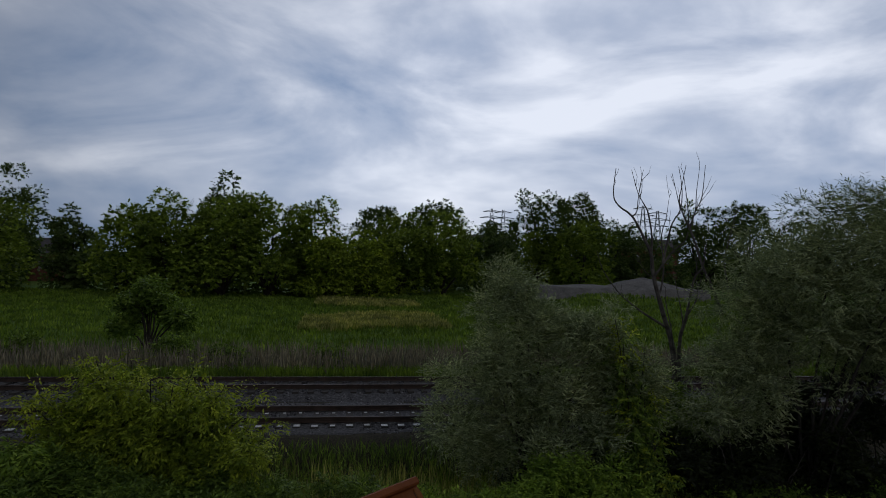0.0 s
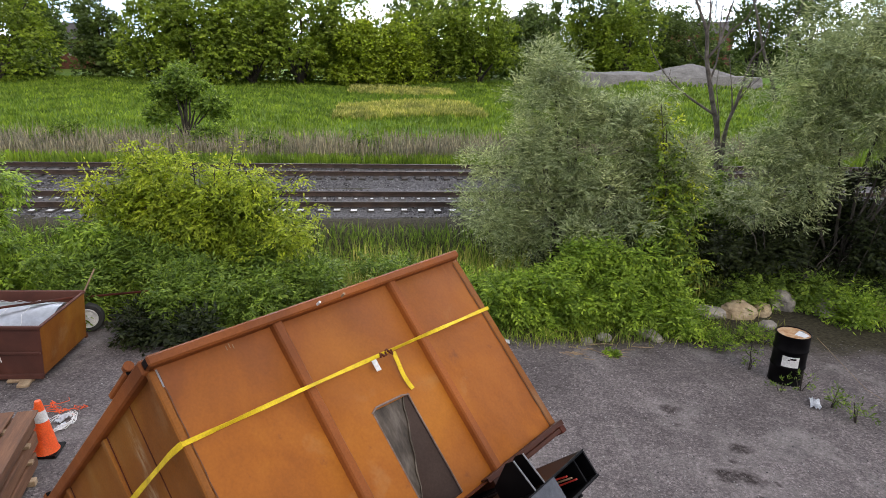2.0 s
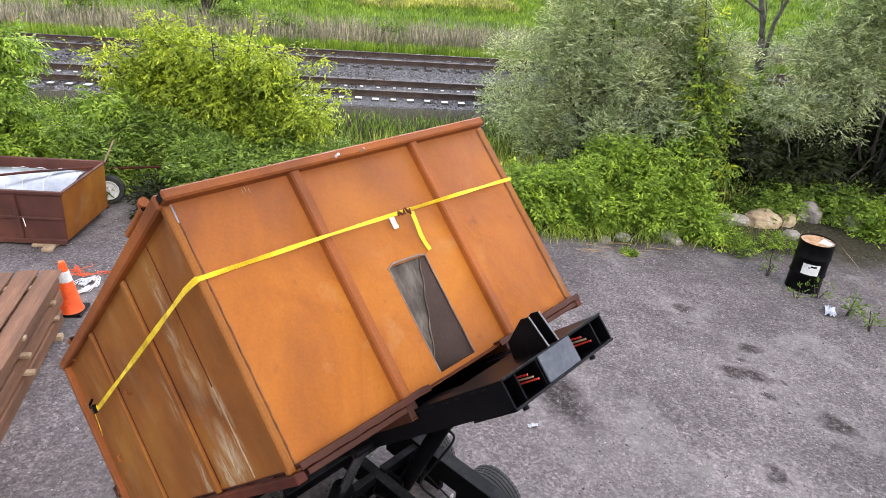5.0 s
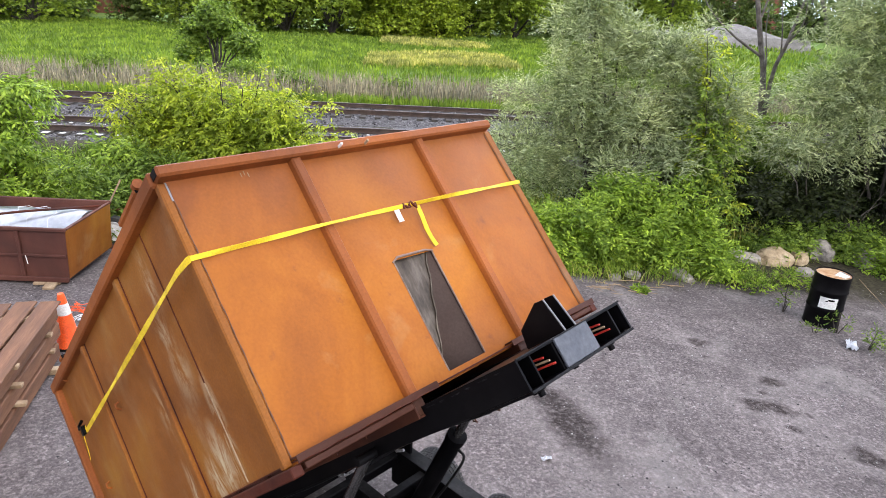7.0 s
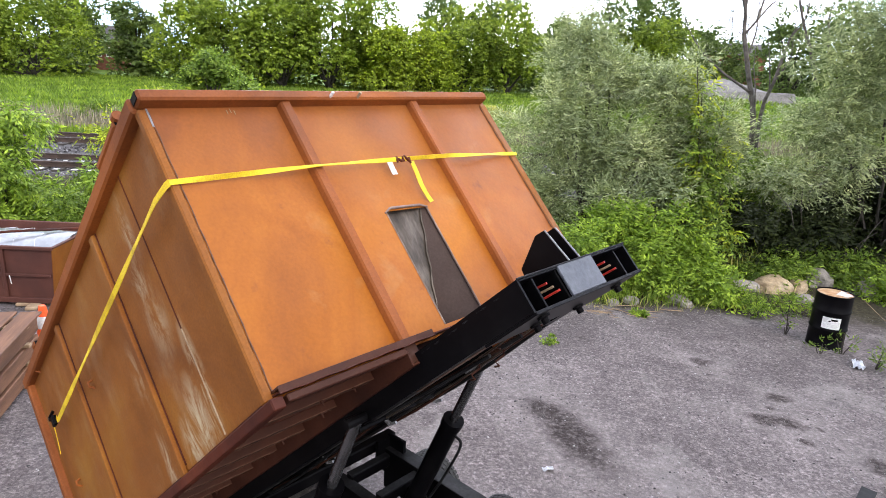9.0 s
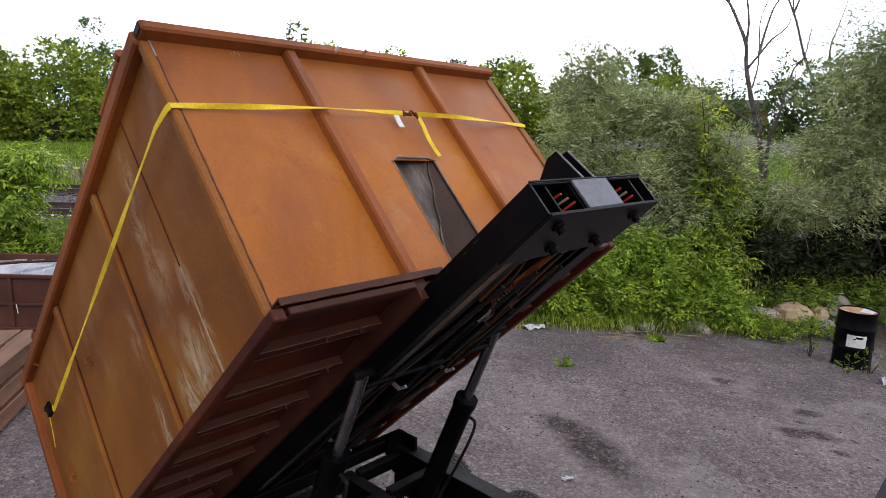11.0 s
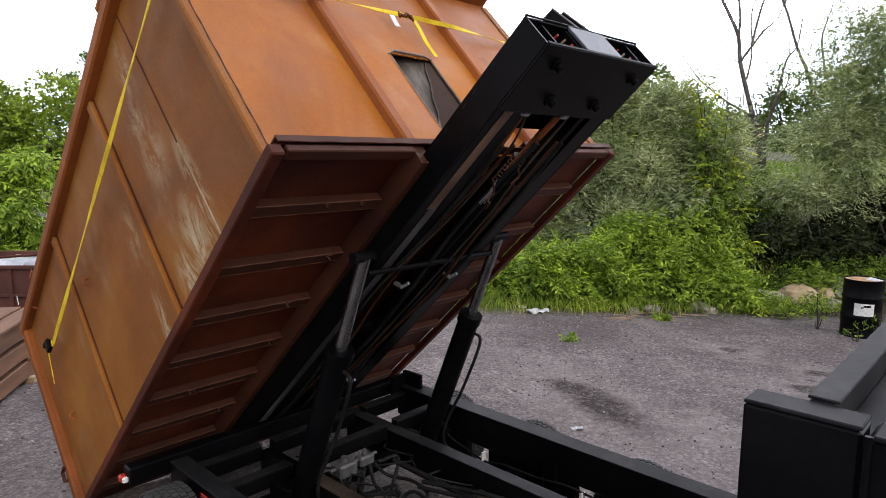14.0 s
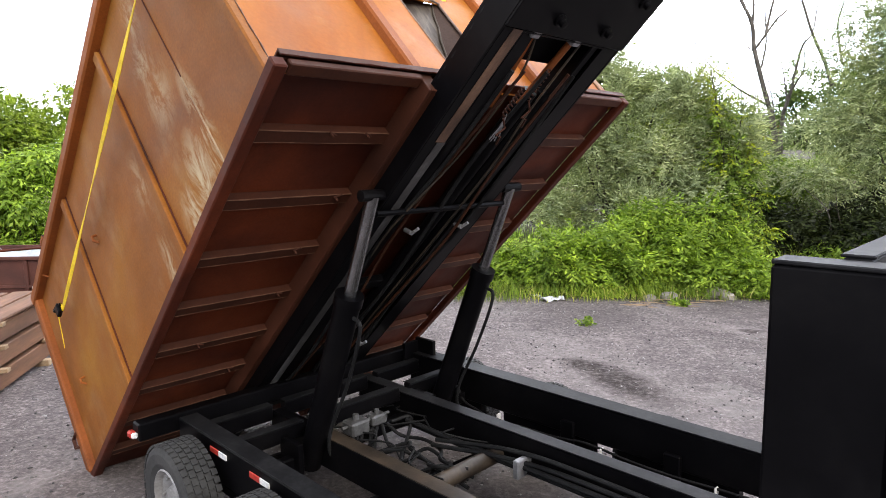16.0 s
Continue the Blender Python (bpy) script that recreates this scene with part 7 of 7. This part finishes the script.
def far_tree(x, y, height, spread, mat, seed, label, low=0.12, n=3000, name="far_tree"):
    rs = np.random.RandomState(seed)
    h = height
    lobes = [(0, 0, h * 0.5, spread * 0.85, spread * 0.75, h * 0.38), (0, 0, h * 0.74, spread * 0.6, spread * 0.55, h * 0.26)]
    for _ in range(5):
        a = rs.uniform(0, 6.28)
        lobes.append((spread * 0.55 * math.cos(a), spread * 0.5 * math.sin(a), h * rs.uniform(0.3, 0.72), spread * 0.5, spread * 0.5, h * 0.2))
    if low < 0.2:
        lobes.append((0, -spread * 0.2, h * 0.2, spread * 0.95, spread * 0.7, h * 0.2))
    plant(name, at(x, y), label, "tree", lobes, 110, spread * 0.25, n, 5, 0.45, 0.33, 0.26, 0.1, mat, seed, 0.02 * h, "trees beyond the meadow", stems=9, shell=0.6, skin=0.5)


G, D = LEAF_FAR, LEAF_FAR_DARK
row = [(-71, 64, 11, 6, G), (-60, 61, 10.5, 6.5, G), (-72, 80, 16, 6, D), (-66, 57, 8.5, 5, G), (-57.5, 74, 9.5, 3.4, D), (-68.5, 77, 9, 3.2, D), (-46, 70, 11, 5, G), (-41, 69, 10.5, 5.5, G), (-36, 72, 11.5, 6, G), (-31, 74, 13, 6.5, G), (-40.5, 82, 16, 4.5, D), (-26.5, 78, 11, 5, G),
       (-22, 92, 14, 4.5, D), (-14.5, 97, 14, 5, D), (-17, 84, 10, 5, G), (-11.5, 86, 11, 5.5, G), (-24, 74, 6.2, 3.6, LEAF_ELDER), (-20, 79, 6.5, 4, LEAF_ELDER), (-6, 96, 10.5, 4.5, D),
       (3, 112, 18, 5.5, D), (8, 116, 16, 5.5, D), (13.5, 118, 13, 5, D), (2, 108, 10, 4.5, G), (8, 106, 10, 5.5, G), (19, 122, 12, 5, D), (26, 104, 14, 5.5, D), (32, 100, 12, 5.5, D), (40, 104, 13, 6, D), (-78, 60, 13, 7, D), (52, 100, 13, 7, D)]
for i, (x, y, h, s, mat) in enumerate(row):
    far_tree(x, y, h * (0.97 + 0.06 * ((i * 7) % 3 - 1)) + 1.0, s, mat, 600 + i, "tall dark-green deciduous tree beyond the meadow" if mat is D else "full rounded green tree at the meadow's edge")
for i in range(16):
    x = -85 + 11.5 * i
    far_tree(x, 150 + (i * 37) % 30, 11 + (i * 13) % 5, 6.5, D, 700 + i, "dark tree in the far woods", n=600)


def build_thicket():
    """Unbroken undergrowth below and behind the far trees."""
    rs = np.random.RandomState(77)
    n = 9000
    u = rs.uniform(0, 1, n)
    x = -100 + 165 * u
    y = np.interp(x, [-100, -60, -30, -10, 5, 65], [66, 70, 82, 100, 118, 112]) + rs.uniform(-1.5, 2.5, n)
    ratio = x / y
    x, y = x[(ratio < -0.87) | (ratio > -0.78)], y[(ratio < -0.87) | (ratio > -0.78)]
    n = len(x)
    top = 3.6 + 1.3 * np.sin(x * 0.31) + 1.0 * np.sin(x * 0.83 + 1)
    z = ground_height(x, y) + top * rs.uniform(0, 1, n) ** 0.8
    p = np.stack([x, y, z], -1)
    d = np.stack([rs.normal(0, 0.4, n), -0.8 + rs.normal(0, 0.3, n), 0.5 + rs.normal(0, 0.3, n)], -1)
    v = leaves(p, d, 5, 0.7, 0.5, 0.42, 0.1, rs)
    ob = new("far_thicket", array_mesh("far_thicket", v, quads(len(v)), LEAF_FAR_DARK))
    tagged(ob, "dark green undergrowth below the far trees", "thicket", kind="stuff")


build_thicket()


def build_spruce(x, y, h, seed):
    rs = np.random.RandomState(seed)
    t = thing("spruce_tree", at(x, y), "dark pointed spruce beyond the meadow", "tree", "spruces beyond the meadow")
    n = 900
    u = rs.uniform(0, 1, n) ** 0.7
    z = h * (0.08 + 0.9 * (1 - u))
    r = 2.0 * u * (0.75 + 0.25 * np.sin(z * 5))
    a = rs.uniform(0, 6.28, n)
    d = np.stack([np.cos(a), np.sin(a), -0.25 + 0 * a], -1)
    p = np.stack([r * np.cos(a) * 0.6, r * np.sin(a) * 0.6, z], -1)
    v = leaves(p, d, 3, 0.9, 0.7, 0.25, 0.3, rs)
    cr = new("crown", array_mesh("crown", v, quads(len(v)), LEAF_FAR_DARK))
    cr.parent = t
    part("trunk", Mesh().tube([(0, 0, 0), (0, 0, h * 0.98)], [0.2, 0.03], 7), BARK, t)


build_spruce(-6.9, 112, 11.5, 31)
build_spruce(-3.2, 114, 11.8, 32)
build_spruce(-9.8, 118, 9.0, 33)


def build_bare_tree(x, y, h):
    rng = random.Random(17)
    t = thing("bare_tree", at(x, y), "leafless grey tree among green crowns", "tree")
    part("trunk", Mesh().tube([(0, 0, 0), (0.1, 0, h * 0.5), (0, 0, h * 0.8)], [0.2, 0.14, 0.06], 7), DEADWOOD, t)
    for k in range(46):
        z = h * rng.uniform(0.45, 0.8)
        a = rng.uniform(0, 6.28)
        l = rng.uniform(1.2, 3.0)
        part("branch", Mesh().tube([(0, 0, z), (0.5 * l * math.cos(a), 0.5 * l * math.sin(a), z + 0.3 * l), (l * 0.8 * math.cos(a), l * 0.8 * math.sin(a), z + 0.8 * l)], [0.06, 0.04, 0.015], 5), DEADWOOD, t)


build_bare_tree(-44.5, 76, 12.5)


def build_mound():
    m = Mesh()
    n, k = 40, 14
    vs = []
    for j in range(k + 1):
        f = j / k
        for i in range(n):
            a = 2 * math.pi * i / n
            r = f * (1 + 0.12 * noise.noise(Vector((math.cos(a) * 1.5, math.sin(a) * 1.5, 3))))
            x, y = 6.8 * r * math.cos(a), 5 * r * math.sin(a)
            z = 1.8 * max(0, 1 - f ** 1.15) + 0.15 * noise.noise(Vector((x, y, 1))) - 0.4 * (f == 1)
            vs.append((x, y, z))
    fs = [(j * n + i, j * n + (i + 1) % n, (j + 1) * n + (i + 1) % n, (j + 1) * n + i) for j in range(k) for i in range(n)]
    m.add(vs, [tuple(reversed(f)) for f in fs])
    ob = part("gravel_mound", m, MOUND, smooth=True)
    ob.matrix_world = pose(13.0, 76, gz(13, 76) + 0.05)
    tagged(ob, "low heap of pale crushed stone beyond the meadow", "gravel heap")
    flat = Mesh()
    vs = [(x, y, 0.25 * noise.noise(Vector((x * 0.3, y * 0.3, 0))) + (0.8 if 0 < j < 5 else -0.5)) for j, y in enumerate((-4, -2.5, 0, 2.5, 5, 7)) for x in np.linspace(-9, 12, 16)]
    flat.add(vs, [(j * 16 + i, j * 16 + i + 1, j * 16 + 17 + i, j * 16 + 16 + i) for j in range(5) for i in range(15)])
    ob = part("gravel_spread", flat, MOUND, smooth=True)
    ob.matrix_world = pose(7, 74, gz(7, 74) - 0.1)
    tagged(ob, "flat spread of pale crushed stone beside a heap", "gravel heap")


build_mound()


def build_pylon(x, y, h):
    t = thing("pylon", at(x, y), "distant grey lattice power pylon", "pylon", "pylons on the skyline")
    m = Mesh()
    for sx in (-1, 1):
        for sy in (-1, 1):
            m.tube([(sx * 4, sy * 4, 0), (sx * 1.1, sy * 1.1, h * 0.72), (sx * 0.4, sy * 0.4, h)], 0.22, 4)
    for k in range(9):
        z0, z1 = h * k / 9, h * (k + 1) / 9
        w0, w1 = 4 - 3.3 * k / 9, 4 - 3.3 * (k + 1) / 9
        m.tube([(-w0, -w0, z0), (w1, -w1, z1)], 0.14, 4).tube([(w0, -w0, z0), (-w1, -w1, z1)], 0.14, 4)
    part("mast", m, PYLON, t)
    for z, w in ((h * 0.7, 6.5), (h * 0.82, 7.5), (h * 0.94, 5.5)):
        part("cross_arm", Mesh().tube([(-w, 0, z), (0, 0, z + 1.2), (w, 0, z)], 0.25, 4).tube([(-w, 0, z), (w, 0, z)], 0.2, 4), PYLON, t)


build_pylon(-26, 400, 31.5)
build_pylon(-19, 402, 31)
build_pylon(62, 380, 33)
build_pylon(72, 390, 31)


def build_house(x, y, w, d, h, turn, wall, label, seed):
    m = pose(x, y, gz(x, y), 0, 0, turn)
    b = thing("house", m, label, "house", "houses beyond the trees")
    part("wall", Mesh().box((-w / 2, -d / 2, -0.5), (w / 2, d / 2, h), 0.02), wall, b)
    part("roof", Mesh().add([(-w / 2 - 0.4, -d / 2 - 0.4, h), (w / 2 + 0.4, -d / 2 - 0.4, h), (w / 2 + 0.4, d / 2 + 0.4, h), (-w / 2 - 0.4, d / 2 + 0.4, h), (-w / 2 - 0.4, 0, h + 2.4), (w / 2 + 0.4, 0, h + 2.4)], [(0, 1, 5, 4), (2, 3, 4, 5), (0, 4, 3), (1, 2, 5), (3, 2, 1, 0)]), ROOF, b)
    for k in range(4):
        xx = -w / 2 + w * (k + 0.5) / 4
        win = part("window", Mesh().box((xx - 0.6, -d / 2 - 0.05, h * 0.45), (xx + 0.6, -d / 2 - 0.002, h * 0.8), 0.01), WHITE, b)
        part("pane", Mesh().box((xx - 0.5, -d / 2 - 0.07, h * 0.48), (xx + 0.5, -d / 2 - 0.052, h * 0.77), 0.0), ROOF, win)


build_house(-10.5, 140, 10, 8, 6.5, 8, BRICK, "red brick house half hidden by trees", 1)
build_house(25, 150, 14, 9, 6.5, -5, BRICK, "red brick building half hidden by trees", 2)
build_house(-75, 90, 7, 7, 4.2, 30, BRICK, "red brick house in a gap between trees", 3)
